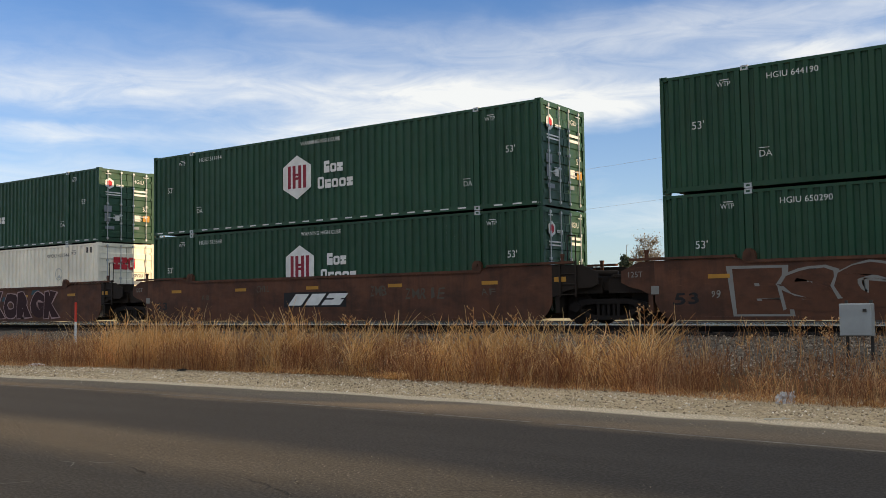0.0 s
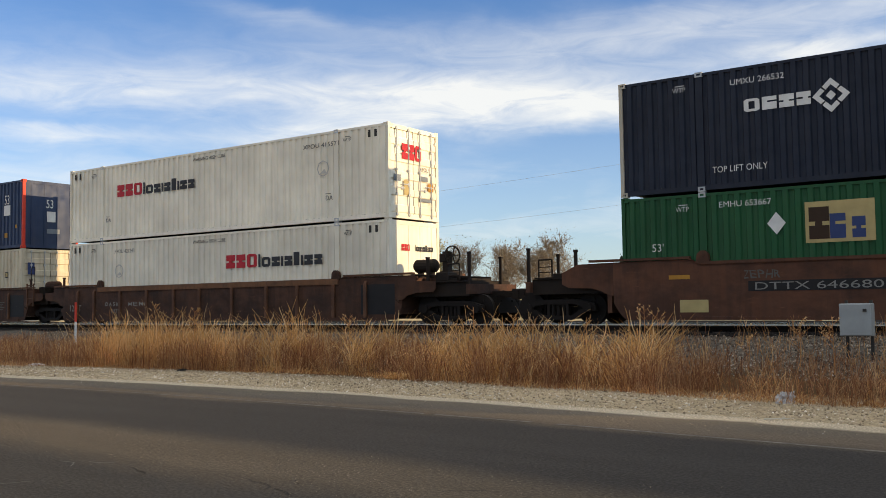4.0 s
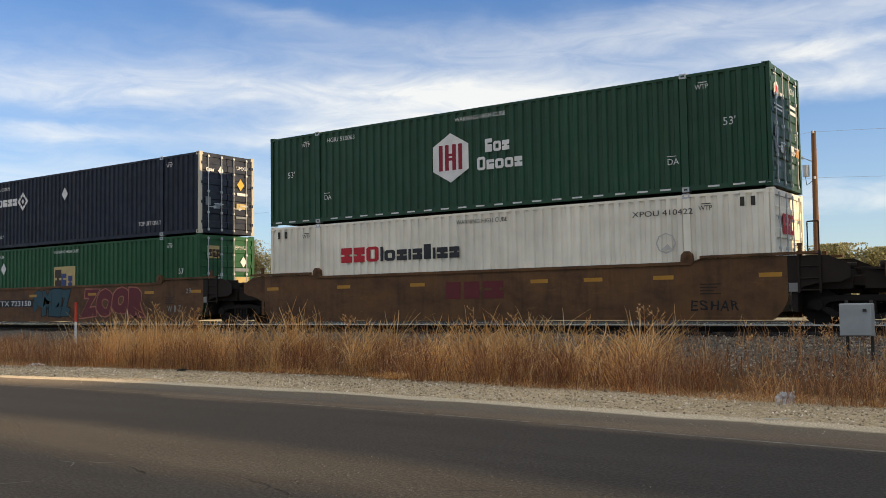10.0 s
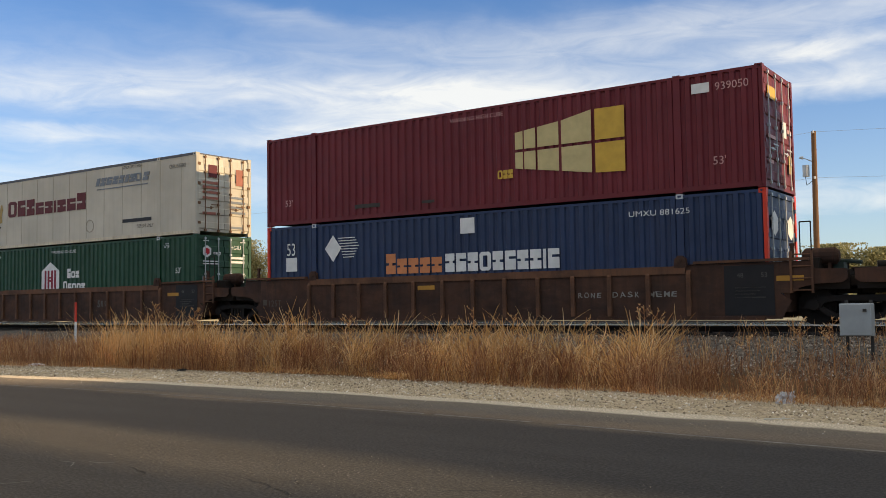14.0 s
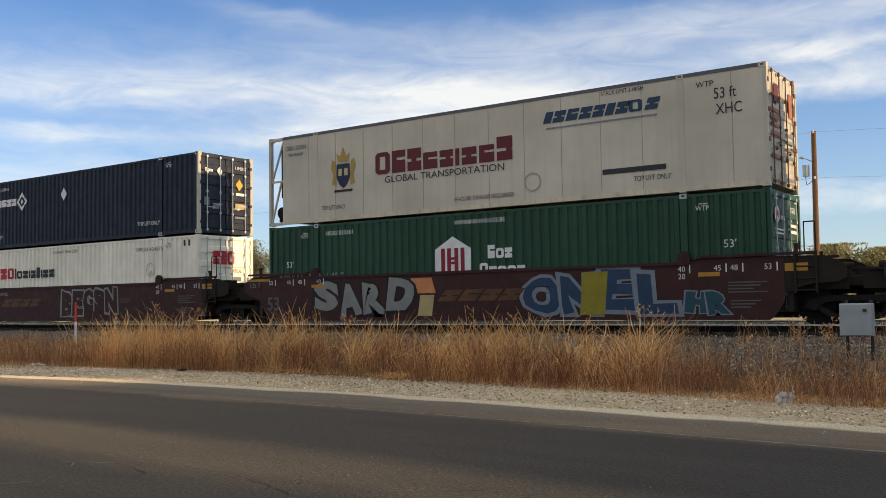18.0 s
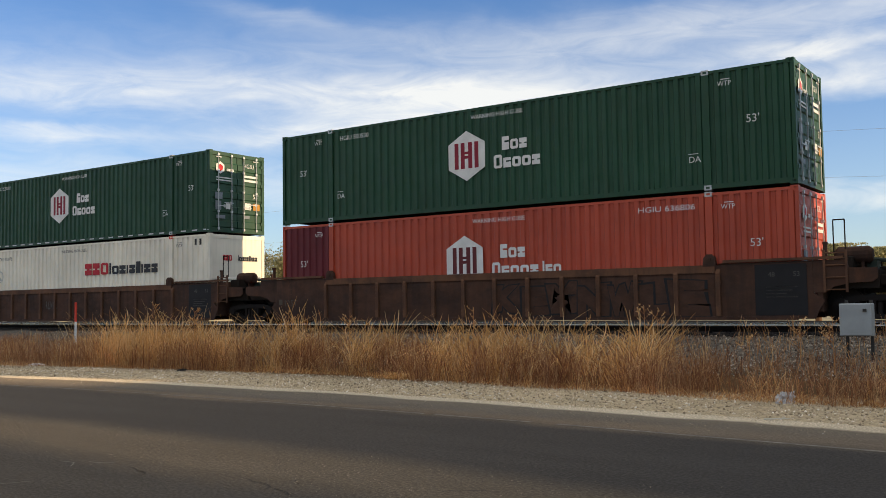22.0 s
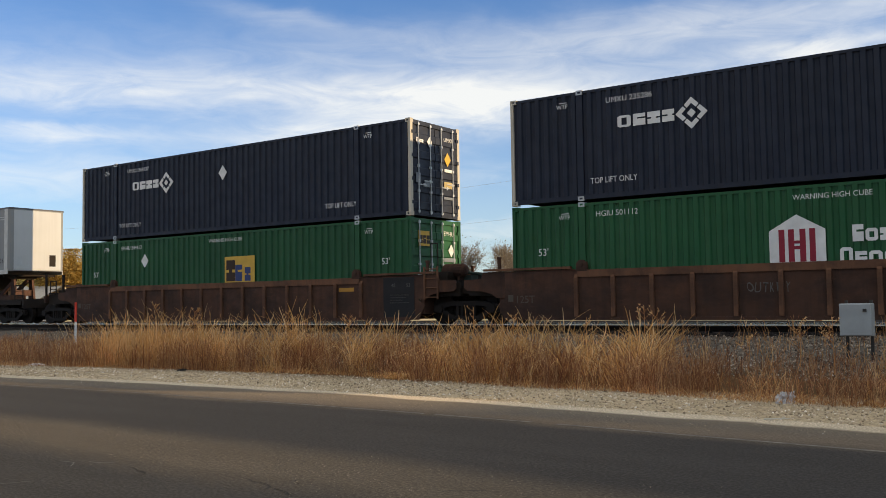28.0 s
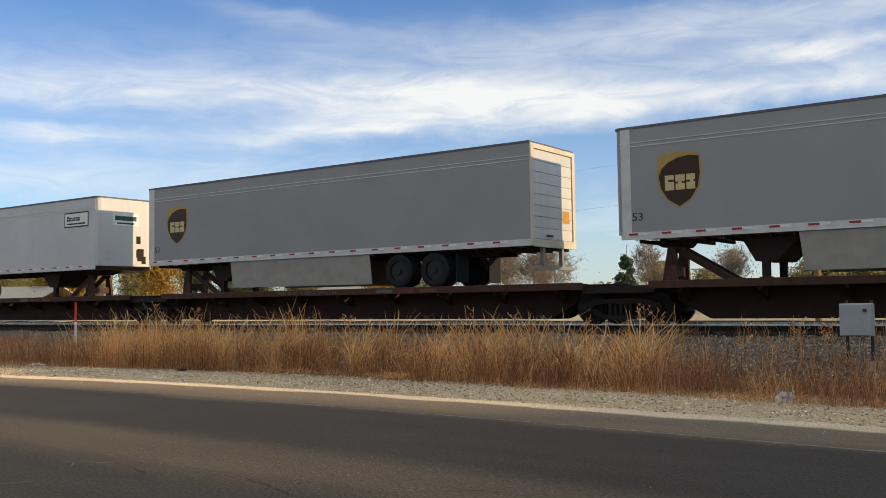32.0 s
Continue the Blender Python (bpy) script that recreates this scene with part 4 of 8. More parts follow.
def bolster_mesh(bm):
    box(bm, -0.2, 0.2, -0.95, 0.95, 0.48, 0.66)
    bar(bm, (0, 0, 0.66), (0, 0, 0.8), 0.2, 12)
    for s in (-1, 1):
        box(bm, s * 0.6 - 0.05, s * 0.6 + 0.05, -0.9, 0.9, 0.36, 0.44)


WHEELSETS = []
M["valvegreen"] = plain("grey_green_valve_paint", (0.035, 0.05, 0.04), 0.7)


def truck(car, x):
    root = part("truck", shape("truck_bolster", bolster_mesh), "truckmat", car, "dark four-wheel truck", pose(x, 0, 0))
    for s in (-1, 1):
        part("side_frame", shape("side_frame", side_frame_mesh), "truckmat", root, at=pose(0, s * 0.99, 0))
    part("brake_rigging", shape("brake_rigging", rigging_mesh), "truckmat", root)
    for k, s in enumerate((-1, 1)):
        w = part("wheelset", shape("wheelset", wheelset_mesh), "truckmat", root, at=pose(s * 0.89, 0, WHEEL + 0.002))
        WHEELSETS.append((w, k))
    return root


def coupler(car, x, way):
    def build(bm):
        box(bm, -1.6, -0.12, -0.09, 0.09, -0.09, 0.09)
        prism_z(bm, [(-0.16, -0.13), (0.05, -0.16), (0.1, -0.05), (-0.02, 0.02), (0.02, 0.14), (-0.14, 0.16)], -0.15, 0.15)
        bar(bm, (-0.35, -0.35, 0.1), (-0.1, -0.12, 0.02), 0.015, 6)
    part("coupler", shape("coupler", build, 0.0), "black", car, at=pose(x, 0, 0.84, rz=0 if way > 0 else 180))
    def hose(bm):
        p = [(0, 0.3, 0), (0.12, 0.28, -0.2), (0.25, 0.15, -0.42), (0.42, 0.05, -0.5)]
        for a, b in zip(p, p[1:]):
            bar(bm, a, b, 0.028, 6)
    part("air_hose", shape("air_hose", hose), "rubber", car, at=pose(x - 0.3 * way, 0, 0.72, rz=0 if way > 0 else 180))


def prism_z(bm, outline, z0, z1):
    a = [bm.verts.new((x, y, z0)) for x, y in outline]
    b = [bm.verts.new((x, y, z1)) for x, y in outline]
    n = len(outline)
    for i in range(n):
        j = (i + 1) % n
        bm.faces.new((a[i], b[i], b[j], a[j]))
    bm.faces.new(a[::-1]), bm.faces.new(b)


def handrail(car, x, y, w, z0, z1, mat="black", name="handrail"):
    def build(bm):
        for p, q in (((0, 0, 0), (0, 0, z1 - z0)), ((w, 0, 0), (w, 0, z1 - z0)), ((0, 0, z1 - z0), (w, 0, z1 - z0))):
            bar(bm, p, q, 0.022, 6)
        for k in range(1, 3):
            bar(bm, (0, 0, (z1 - z0) * k / 3.4), (w, 0, (z1 - z0) * k / 3.4), 0.014, 6)
    part(name, shape(("handrail", round(w, 2), round(z1 - z0, 2)), build), mat, car, at=pose(x, y, z0))


def stake(car, x, y, z0, z1, mat="black"):
    def build(bm):
        box(bm, -0.04, 0.04, -0.03, 0.03, 0, z1 - z0)
        box(bm, -0.05, 0.05, -0.045, 0.045, z1 - z0 - 0.06, z1 - z0 + 0.0)
    part("post", shape(("post", round(z1 - z0, 2)), build), mat, car, at=pose(x, y, z0))


def brake_wheel(car, x, y, z, mat="black"):
    def build(bm):
        rim(bm, circle(0, 0, 0.28, 20), circle(0, 0, 0.245, 20), -0.018, 0.018)
        for k in range(5):
            a = k * 1.2566
            beam(bm, (0, 0, 0), (0.25 * math.cos(a), 0, 0.25 * math.sin(a)), 0.03, 0.02)
        bar(bm, (0, -0.05, 0), (0, 0.16, 0), 0.05, 8)
    part("brake_wheel", shape("brake_wheel", build), mat, car, at=pose(x, y, z, rz=70))
    def stand(bm):
        box(bm, -0.12, 0.12, -0.1, 0.1, -0.85, 0.12)
        box(bm, -0.2, 0.1, -0.14, 0.14, -0.2, 0.05)
    part("brake_stand", shape("brake_stand", stand, 0.02), mat, car, at=pose(x - 0.22, y + 0.05, z))


def air_tank(car, x, y, z, mat="black"):
    def build(bm):
        n = 14
        prof = [(-0.42, 0.03), (-0.40, 0.13), (-0.32, 0.2), (0.32, 0.2), (0.40, 0.13), (0.42, 0.03)]
        rings = [[bm.verts.new((px, r * math.cos(2 * math.pi * i / n), r * math.sin(2 * math.pi * i / n))) for i in range(n)] for px, r in prof]
        for a, b in zip(rings, rings[1:]):
            for i in range(n):
                bm.faces.new((a[i], a[(i + 1) % n], b[(i + 1) % n], b[i]))
        bm.faces.new(rings[0][::-1]), bm.faces.new(rings[-1])
        for s in (-0.2, 0.2):
            box(bm, s - 0.03, s + 0.03, -0.12, 0.12, -0.34, -0.15)
    part("air_tank", shape("air_tank", build), mat, car, at=pose(x, y, z))


def ladder(car, x, mat):
    """Side ladder with a tall thin grab loop above it."""
    def build(bm):
        for q in (0, 0.46):
            box(bm, q - 0.025, q + 0.025, -0.02, 0.02, 0.72, 1.66)
        for k in range(4):
            bar(bm, (0, 0, 0.78 + 0.27 * k), (0.46, 0, 0.78 + 0.27 * k), 0.016, 6)
    part("ladder", shape("ladder", build), mat, car, at=pose(x, -1.37, 0))
    def loop(bm):
        for p, q in (((0.1, 0, 1.6), (0.1, 0, 2.32)), ((0.1, 0, 2.32), (0.34, 0, 2.32)), ((0.34, 0, 2.32), (0.34, 0, 1.6))):
            bar(bm, p, q, 0.016, 6)
    part("grab_loop", shape("grab_loop", loop), "black", car, at=pose(x + 0.1, -1.3, 0))


def well_car(label, mat, ribs, left, right, gap_l, gap_r, style="smooth"):
    """One well unit. left, right: 'joint' or 'coupler'; gap: from the box's end to the middle of the gap."""
    car = thing("well_car", label, "rail car", "well cars of the train")
    smooth = style == "smooth"
    top, high, low = (1.50, 1.63, 0.145) if smooth else (1.40, 1.50, 0.14)
    L = HALF
    for s in (-1, 1):
        m = pose(0, 0, 0, rz=0 if s < 0 else 180)
        def side(bm):
            e0, e1 = (-0.05, 0.12) if smooth else (0.28, 0.36)
            out = [(-L - e0, low), (L + e0, low), (L + e1, low + 0.18), (L + e1 + 0.13, 0.55), (L + 0.25, 0.72), (L + 0.25, high - 0.06), (L - 1.75, high - 0.06), (L - 1.95, top), (-L + 1.95, top), (-L + 1.75, high - 0.06), (-L - 0.25, high - 0.06), (-L - 0.25, 0.72), (-L - e1 - 0.13, 0.55), (-L - e1, low + 0.18)]
            prism(bm, out, -1.345, -1.315)
        part("side_plate", shape(("side_plate", style), side), mat, car, at=m)
        def top_chord(bm):
            box(bm, -L + 1.95, L - 1.95, -1.385, -1.30, top - (0.06 if smooth else 0.17), top + 0.015)
        part("top_chord", shape(("top_chord", style), top_chord), mat if smooth else "ribbrown", car, at=m)
        def bottom_chord(bm):
            box(bm, -L + 0.1, L - 0.1, -1.385, -1.25, low - 0.025, low + 0.06)
        part("bottom_chord", shape("bottom_chord", bottom_chord), mat, car, at=m)
        for e in (-1, 1):
            def cap(bm):
                prism(bm, [(L - 1.9, top + 0.02), (L - 1.75, high - 0.05), (L - 1.75, high + 0.015), (L + 0.9, high + 0.02), (L + 0.9, high - 0.04), (L - 1.7, high - 0.05)], -1.40, -1.24)
            def cap_left(bm):
                prism(bm, [(-x, z) for x, z in [(L - 1.9, top + 0.02), (L - 1.75, high - 0.05), (L - 1.75, high + 0.015), (L + 0.9, high + 0.02), (L + 0.9, high - 0.04), (L - 1.7, high - 0.05)]][::-1], -1.40, -1.24)
            part("end_cap", shape(("end_cap", style, e), cap if e > 0 else cap_left), mat if smooth else "ribbrown", car, at=m)
            # a bracket that holds the upper box
            def latch(bm):
                prism(bm, [(-0.16, -0.12), (0.16, -0.12), (0.13, 0.1), (0.05, 0.17), (-0.06, 0.17), (-0.14, 0.08)], -0.06, 0.06)
                bar(bm, (0.0, -0.08, 0.05), (0.0, 0.08, 0.05), 0.05, 8)
            part("box_guide", shape("box_guide", latch), mat, car, at=m @ pose(e * POST, -1.33, top + 0.10))
        for x in ribs:
            def rib(bm):
                prism_x(bm, [(-1.344, 0), (-1.42, 0.02), (-1.42, top - low - 0.24), (-1.344, top - low - 0.12)], -0.055, 0.055, low + 0.05)
            if abs(x) < L + 0.1:
                part("rib", shape(("rib", style), rib, 0.008), "ribbrown", car, at=m @ pose(x if s < 0 else -x, 0, 0))
    for i in range(9):
        def bearer(bm):
            box(bm, -0.12, 0.12, -1.3, 1.3, low, low + 0.10)
        part("cross_bearer", shape("cross_bearer", bearer), "black", car, at=pose(-L + 0.6 + i * (2 * L - 1.2) / 8, 0, 0))
    for s, kind, gap in ((-1, left, gap_l), (1, right, gap_r)):
        m = pose(0, 0, 0, rz=0 if s > 0 else 180)
        far = L + gap - (0.12 if kind == "joint" else 1.0)
        endmat = "black" if smooth and kind == "joint" and s > 0 else mat
        tip = far - ((0.45 if smooth and s < 0 else 0.0) if kind == "joint" else 1.0)
        def bulkhead(bm):
            box(bm, L + 0.32, L + 0.44, -1.3, 1.3, 0.30, 1.45)
        part("bulkhead", shape("bulkhead", bulkhead), endmat, car, at=m)
        def beam_(bm):
            box(bm, L + 0.445, far, -1.12, 1.12, 0.80, 1.20)
            box(bm, L + 0.445, far + 0.05, -0.42, 0.42, 0.70, 0.795)
        part("centre_beam", shape(("centre_beam", kind, gap), beam_), "black", car, at=m)
        def deck(bm):
            box(bm, L + 0.445, far - 0.1, -1.2, 1.2, 1.205, 1.25)
        part("walkway", shape(("walkway", kind, gap), deck), "black", car, at=m)
        for y in (-1, 1):
            def plate_(bm):
                a = L + 0.253
                if smooth:
                    out = [(a, 0.722), (a + 0.2, 0.78), (a + 0.35, 0.86), (a + 0.6, 0.93), (tip - 0.2, 0.95), (tip, 1.05), (tip, 1.34), (tip - 0.45, high - 0.08), (a, high - 0.06)]
                else:
                    out = [(a, 0.722), (a + 0.27, 0.722), (a + 0.42, 0.84), (a + 0.75, 0.92), (tip - 0.1, 0.94), (tip, 1.02), (tip, 1.24), (a + 0.75, 1.26), (a + 0.7, high - 0.06), (a, high - 0.06)]
                prism(bm, out, y * 1.33 - 0.015, y * 1.33 + 0.015)
            part("end_plate", shape(("end_plate", style, kind, gap, y, s), plate_), endmat, car, at=m)
        if kind == "coupler":
            truck(car, s * (L + 2.0))
            coupler(car, s * (L + gap - 0.02), s)
            def endsill(bm):
                box(bm, far + 0.005, far + 0.13, -1.28, 1.28, 0.86, 1.14)
            part("end_sill", shape(("end_sill", gap), endsill), endmat, car, at=m)
            for k, y in enumerate((-1.2, 0.5)):
                stake(car, s * (L + gap - 0.93), y, 1.10, 2.05 - 0.1 * k)
            handrail(car, s * (far - 0.45) - 0.2, -1.22, 0.4, 1.25, 1.72)
            stake(car, s * (L + 1.35), -1.22, 1.25, 1.95)
            def valve(bm):
                box(bm, L + 0.75, L + 1.25, 0.2, 0.75, 1.25, 1.58)
                box(bm, L + 0.85, L + 1.1, -0.1, 0.2, 1.25, 1.45)
            part("brake_valve", shape("brake_valve", valve, 0.02), "black", car, at=m)
            for k in range(3):
                def pipe(bm):
                    bar(bm, (L + 0.5, -0.9 + 0.5 * k, 1.46 - 0.03 * k), (far - 0.1, -0.9 + 0.55 * k, 1.34), 0.03, 6)
                part("brake_pipe", shape(("brake_pipe", gap, k), pipe), "black", car, at=m)
            def frame_(bm):
                box(bm, L + 1.5, L + 1.9, -1.05, -0.5, 1.25, 1.5)
                box(bm, L + 1.6, L + 2.2, -0.3, 0.9, 1.25, 1.36)
            part("gear_box", shape("gear_box", frame_, 0.015), "black", car, at=m)
        else:
            if s > 0:
                truck(car, L + gap)
                def hinge(bm):
                    bar(bm, (L + gap, 0, 0.8), (L + gap, 0, 1.3), 0.3, 14)
                    box(bm, L + gap - 0.35, L + gap + 0.35, -1.0, 1.0, 0.86, 1.1)
                part("joint_casting", shape(("joint_casting", gap), hinge, 0.02), "black", car)
                ladder(car, L + 0.5, "black" if smooth else "ribbrown")
            stake(car, s * (L + 0.5), -1.2, 1.45, 1.85, mat)
            stake(car, s * (L + 0.5), 1.2, 1.45, 1.75, mat)
            if s > 0 and not smooth:
                air_tank(car, L + 0.95, -0.45, 1.56, "rusty")
                def pipes(bm):
                    bar(bm, (L + 0.6, 0.3, 1.55), (L + 1.7, 0.2, 1.42), 0.05, 6)
                    bar(bm, (L + 0.9, -0.1, 1.3), (L + 0.9, -0.1, 1.6), 0.04, 6)
                    box(bm, L + 1.15, L + 1.4, -0.3, 0.1, 1.25, 1.42)
                part("brake_pipe", shape("joint_pipes", pipes), "valvegreen", car)
            def clutter(bm):
                box(bm, L + 0.6, L + 1.0, -0.9, -0.4, 1.25, 1.52)
                bar(bm, (L + 0.6, 0.1, 1.36), (L + 1.4, 0.3, 1.33), 0.1, 8)
            part("brake_valve", shape("joint_clutter", clutter, 0.015), "black", car, at=m)
    return car


def spine_car(label, first, last, trucks, stand_at, couple=None, flip=False):
    """One unit of a spine car from x = first to last, origin at x = 0."""
    car = thing("spine_car", label, "rail car", "spine cars of the train")
    rear = first + 1.1
    front = last - (1.1 if couple is None else 2.4)
    heel, toe = (last - 1.3, last - 2.1) if couple is None else (last - 2.9, last - 4.2)
    bm = bmesh.new()
    prism(bm, [(first, 0.60), (first + 1.3, 0.58), (first + 2.1, 0.13), (toe, 0.13), (heel, 0.56), (last, 0.62), (last, 0.98), (first, 0.98)], -0.33, 0.33)
    part("spine", bm, "spinebrown", car)
    for s in (-1, 1):
        bm = bmesh.new()
        box(bm, rear, front, s * 0.95 - 0.36, s * 0.95 + 0.36, 0.985, 1.06)
        part("wheel_deck", bm, "spinebrown", car)
        bm = bmesh.new()
        prism_x(bm, [(s * 1.315, 0.90), (s * 1.355, 0.90), (s * 1.355, 1.07), (s * 1.34, 1.085), (s * 1.315, 1.085)], rear - 0.2, front + 0.2, 0)
        part("deck_edge", bm, "deckedge", car)
        bm = bmesh.new()
        prism(bm, [(first + 1.4, 0.60), (first + 2.15, 0.16), (toe - 0.05, 0.16), (heel - 0.1, 0.58), (heel, 0.895), (first + 1.3, 0.895)], s * 0.62 - 0.02, s * 0.62 + 0.02)
        part("side_web", bm, "spinebrown", car)
        n = 9
        for i in range(n):
            x = rear + 0.6 + i * (front - rear - 1.2) / (n - 1)
            def arm(bm):
                prism_x(bm, [(0.645, 0.55), (1.3, 0.82), (1.3, 0.98), (0.645, 0.98)], -0.04, 0.04, 0)
            part("deck_bracket", shape("deck_bracket", arm), "spinebrown", car, at=pose(x, 0, 0, rz=0 if s > 0 else 180))
    for x in trucks:
        truck(car, x)
        bm = bmesh.new()
        box(bm, x - 1.0, x + 1.0, -1.18, 1.18, 0.80, 0.975)
        part("body_bolster", bm, "black", car)
    def post(bm):
        for s in (-0.42, 0.42):
            prism(bm, [(-0.22, 0.98), (0.20, 0.98), (0.02, 1.93), (-0.2, 1.93)], s - 0.05, s + 0.05)
        box(bm, -0.12, 0.05, -0.369, 0.369, 1.2, 1.45)
    flipped = pose(stand_at, 0, 0, rz=180 if flip else 0)
    part("hitch_post", shape("hitch_post", post), "hitch", car, "faded red folding trailer hitch", flipped)
    for s in (-1, 1):
        def strut(bm):
            beam(bm, (-1.65, 0, 1.02), (-0.16, 0, 1.90), 0.16, 0.09)
            box(bm, -1.85, -1.5, -0.1, 0.1, 0.98, 1.12)
        part("hitch_strut", shape("hitch_strut", strut), "hitch", car, at=flipped @ pose(0, 0.30 * s, 0))
    def head(bm):
        prism(bm, [(-0.42, 2.06), (-0.30, 1.94), (0.16, 1.94), (0.34, 2.06)], -0.5, 0.5)
    part("hitch_head", shape("hitch_head", head), "black", car, at=flipped)
    bm = bmesh.new()
    box(bm, front + 0.21, last - 0.15, -1.1, 1.1, 0.985, 1.03)
    part("end_platform", bm, "black", car)
    if couple is not None:
        coupler(car, couple, 1)
        for y in (-1.12, 1.08):
            handrail(car, last - 0.75, y, 0.6, 1.03, 1.62)
        bm = bmesh.new()
        box(bm, last, last + 0.12, -1.25, 1.25, 0.66, 1.0)
        part("end_sill", bm, "black", car)
        bm = bmesh.new()
        box(bm, last - 2.2, last - 1.3, -1.0, -0.3, 1.031, 1.22)
        part("gear_box", bm, "rusty", car)
    return car


M["deckedge"] = paint("worn_deck_edge_paint", (0.060, 0.027, 0.016), (0.012, 0.009, 0.007), grime=0.8, rough=0.75, rust=0.5)
M["spinebrown"] = paint("dark_spine_paint", (0.036, 0.016, 0.011), (0.01, 0.008, 0.007), grime=0.6, rough=0.8, rust=0.15)
M["dullred"] = plain("dull_red_reflector", (0.30, 0.032, 0.032), 0.6)
M["darkrim"] = plain("dirty_wheel_rim", (0.022, 0.021, 0.020), 0.6)
M["bumpergrey"] = plain("dull_grey_steel", (0.20, 0.195, 0.185), 0.6)
M["hitch"] = plain("faded_red_hitch_paint", (0.075, 0.036, 0.025), 0.75, vary=0.5, scale=5.0)


def trailer(label, mat, nose_right, group="trailers on spine cars", skirt=True):
    """A road trailer without its tractor; origin on the deck under its middle, deck at 1.07 over the rail."""
    ob = thing("road_trailer", label, "trailer", group)
    L, B, T = 8.08, 1.05, 3.90                       # body from B to T over the deck
    def body(bm):
        r = 0.16
        out = [(-L, -1.28), (L - r, -1.28), (L - 0.05, -1.28 + 0.05), (L, -1.28 + r), (L, 1.28 - r), (L - 0.05, 1.23), (L - r, 1.28), (-L, 1.28)]
        prism_z(bm, out, B + 0.14, T - 0.06)
    turn = pose(0, 0, 0, rz=0 if nose_right else 180)
    part("body", shape("trailer_body", body), mat, ob, at=turn)
    def roof(bm):
        prism_z(bm, [(-L - 0.01, -1.295), (L - 0.1, -1.295), (L + 0.01, -1.2), (L + 0.01, 1.2), (L - 0.1, 1.295), (-L - 0.01, 1.295)], T - 0.057, T)
    part("roof_cap", shape("trailer_roof", roof), "roofgrey", ob, at=turn)
    for s in (-1, 1):
        def rail(bm):
            box(bm, -L, L - 0.14, s * 1.284 - 0.012, s * 1.284 + 0.012, B, B + 0.18)
            box(bm, -L, L - 0.14, s * 1.283 - 0.008, s * 1.283 + 0.008, T - 0.42, T - 0.40)
            box(bm, -L, L - 0.14, s * 1.283 - 0.008, s * 1.283 + 0.008, T - 0.52, T - 0.50)
        part("side_rail", shape(("trailer_rail", s), rail), "railpale", ob, at=turn)
        for i in range(18):
            x = -L + 0.35 + i * 0.86
            def strip_(bm):
                box(bm, 0, 0.24, -0.002, 0.002, 0, 0.05)
            part("reflector", shape("reflector", strip_), "dullred", ob, at=pose(x, s * 1.302, B + 0.105))
            part("reflector", shape("reflector", strip_), "lettering", ob, at=pose(x + 0.24, s * 1.302, B + 0.105))
    if skirt:
        for s in (-1, 1):
            def panel(bm):
                prism(bm, [(-2.55, 0.14), (3.55, 0.16), (3.65, B - 0.01), (-2.45, B - 0.01)], s * 1.24 - 0.012, s * 1.24 + 0.012)
            part("side_skirt", shape(("side_skirt", s), panel), "skirt", ob, at=turn)
    for x in (-4.85, -3.55):
        for s in (-1, 1):
            for y in (s * 1.12, s * 0.80):
                def tyre(bm):
                    n, prof = 20, [(-0.13, 0.30), (-0.14, 0.42), (-0.10, 0.50), (0.10, 0.50), (0.14, 0.42), (0.13, 0.30)]
                    rings = [[bm.verts.new((r * math.cos(2 * math.pi * i / n), py, r * math.sin(2 * math.pi * i / n))) for i in range(n)] for py, r in prof]
                    for a, b in zip(rings, rings[1:]):
                        for i in range(n):
                            bm.faces.new((a[i], a[(i + 1) % n], b[(i + 1) % n], b[i]))
                w = part("tyre", shape("tyre", tyre), "rubber", ob, at=turn @ pose(x, y, 0.50))
                def hub(bm):
                    bar(bm, (0, -0.09, 0), (0, 0.09, 0), 0.295, 16)
                    bar(bm, (0, -0.15, 0), (0, 0.15, 0), 0.1, 10)
                part("rim", shape("wheel_rim", hub), "darkrim", w)
    for x in (-4.85, -3.55):
        def axle(bm):
            bar(bm, (0, -0.8, 0.5), (0, 0.8, 0.5), 0.07, 8)
            for s in (-0.5, 0.5):
                box(bm, -0.1, 0.1, s - 0.06, s + 0.06, 0.5, 0.9)
        part("axle", shape("trailer_axle", axle), "black", ob, at=turn @ pose(x, 0, 0))
    for s in (-0.5, 0.5):
        def slider(bm):
            box(bm, -6.6, -2.6, -0.06, 0.06, 0.86, 1.04)
        part("slider_rail", shape("slider_rail", slider), "black", ob, at=turn @ pose(0, s, 0))
    for i in range(30):
        def member(bm):
            box(bm, -0.03, 0.03, -1.2, 1.2, 0.96, 1.045)
        part("cross_member", shape("cross_member", member), "black", ob, at=turn @ pose(-7.9 + i * 0.53, 0, 0))
    for s in (-0.875, 0.875):
        def flap(bm):
            box(bm, -5.6, -5.575, -0.32, 0.32, 0.12, 0.95)
        part("mud_flap", shape("mud_flap", flap), "rubber", ob, at=turn @ pose(0, s, 0))
    def bumper(bm):
        box(bm, -L, -L + 0.08, -1.1, 1.1, 0.42, 0.52)
        for s in (-0.55, 0.55):
            box(bm, -L + 0.0, -L + 0.1, s - 0.06, s + 0.06, 0.52, 1.05)
    part("rear_bumper", shape("trailer_bumper", bumper), "bumpergrey", ob, at=turn)
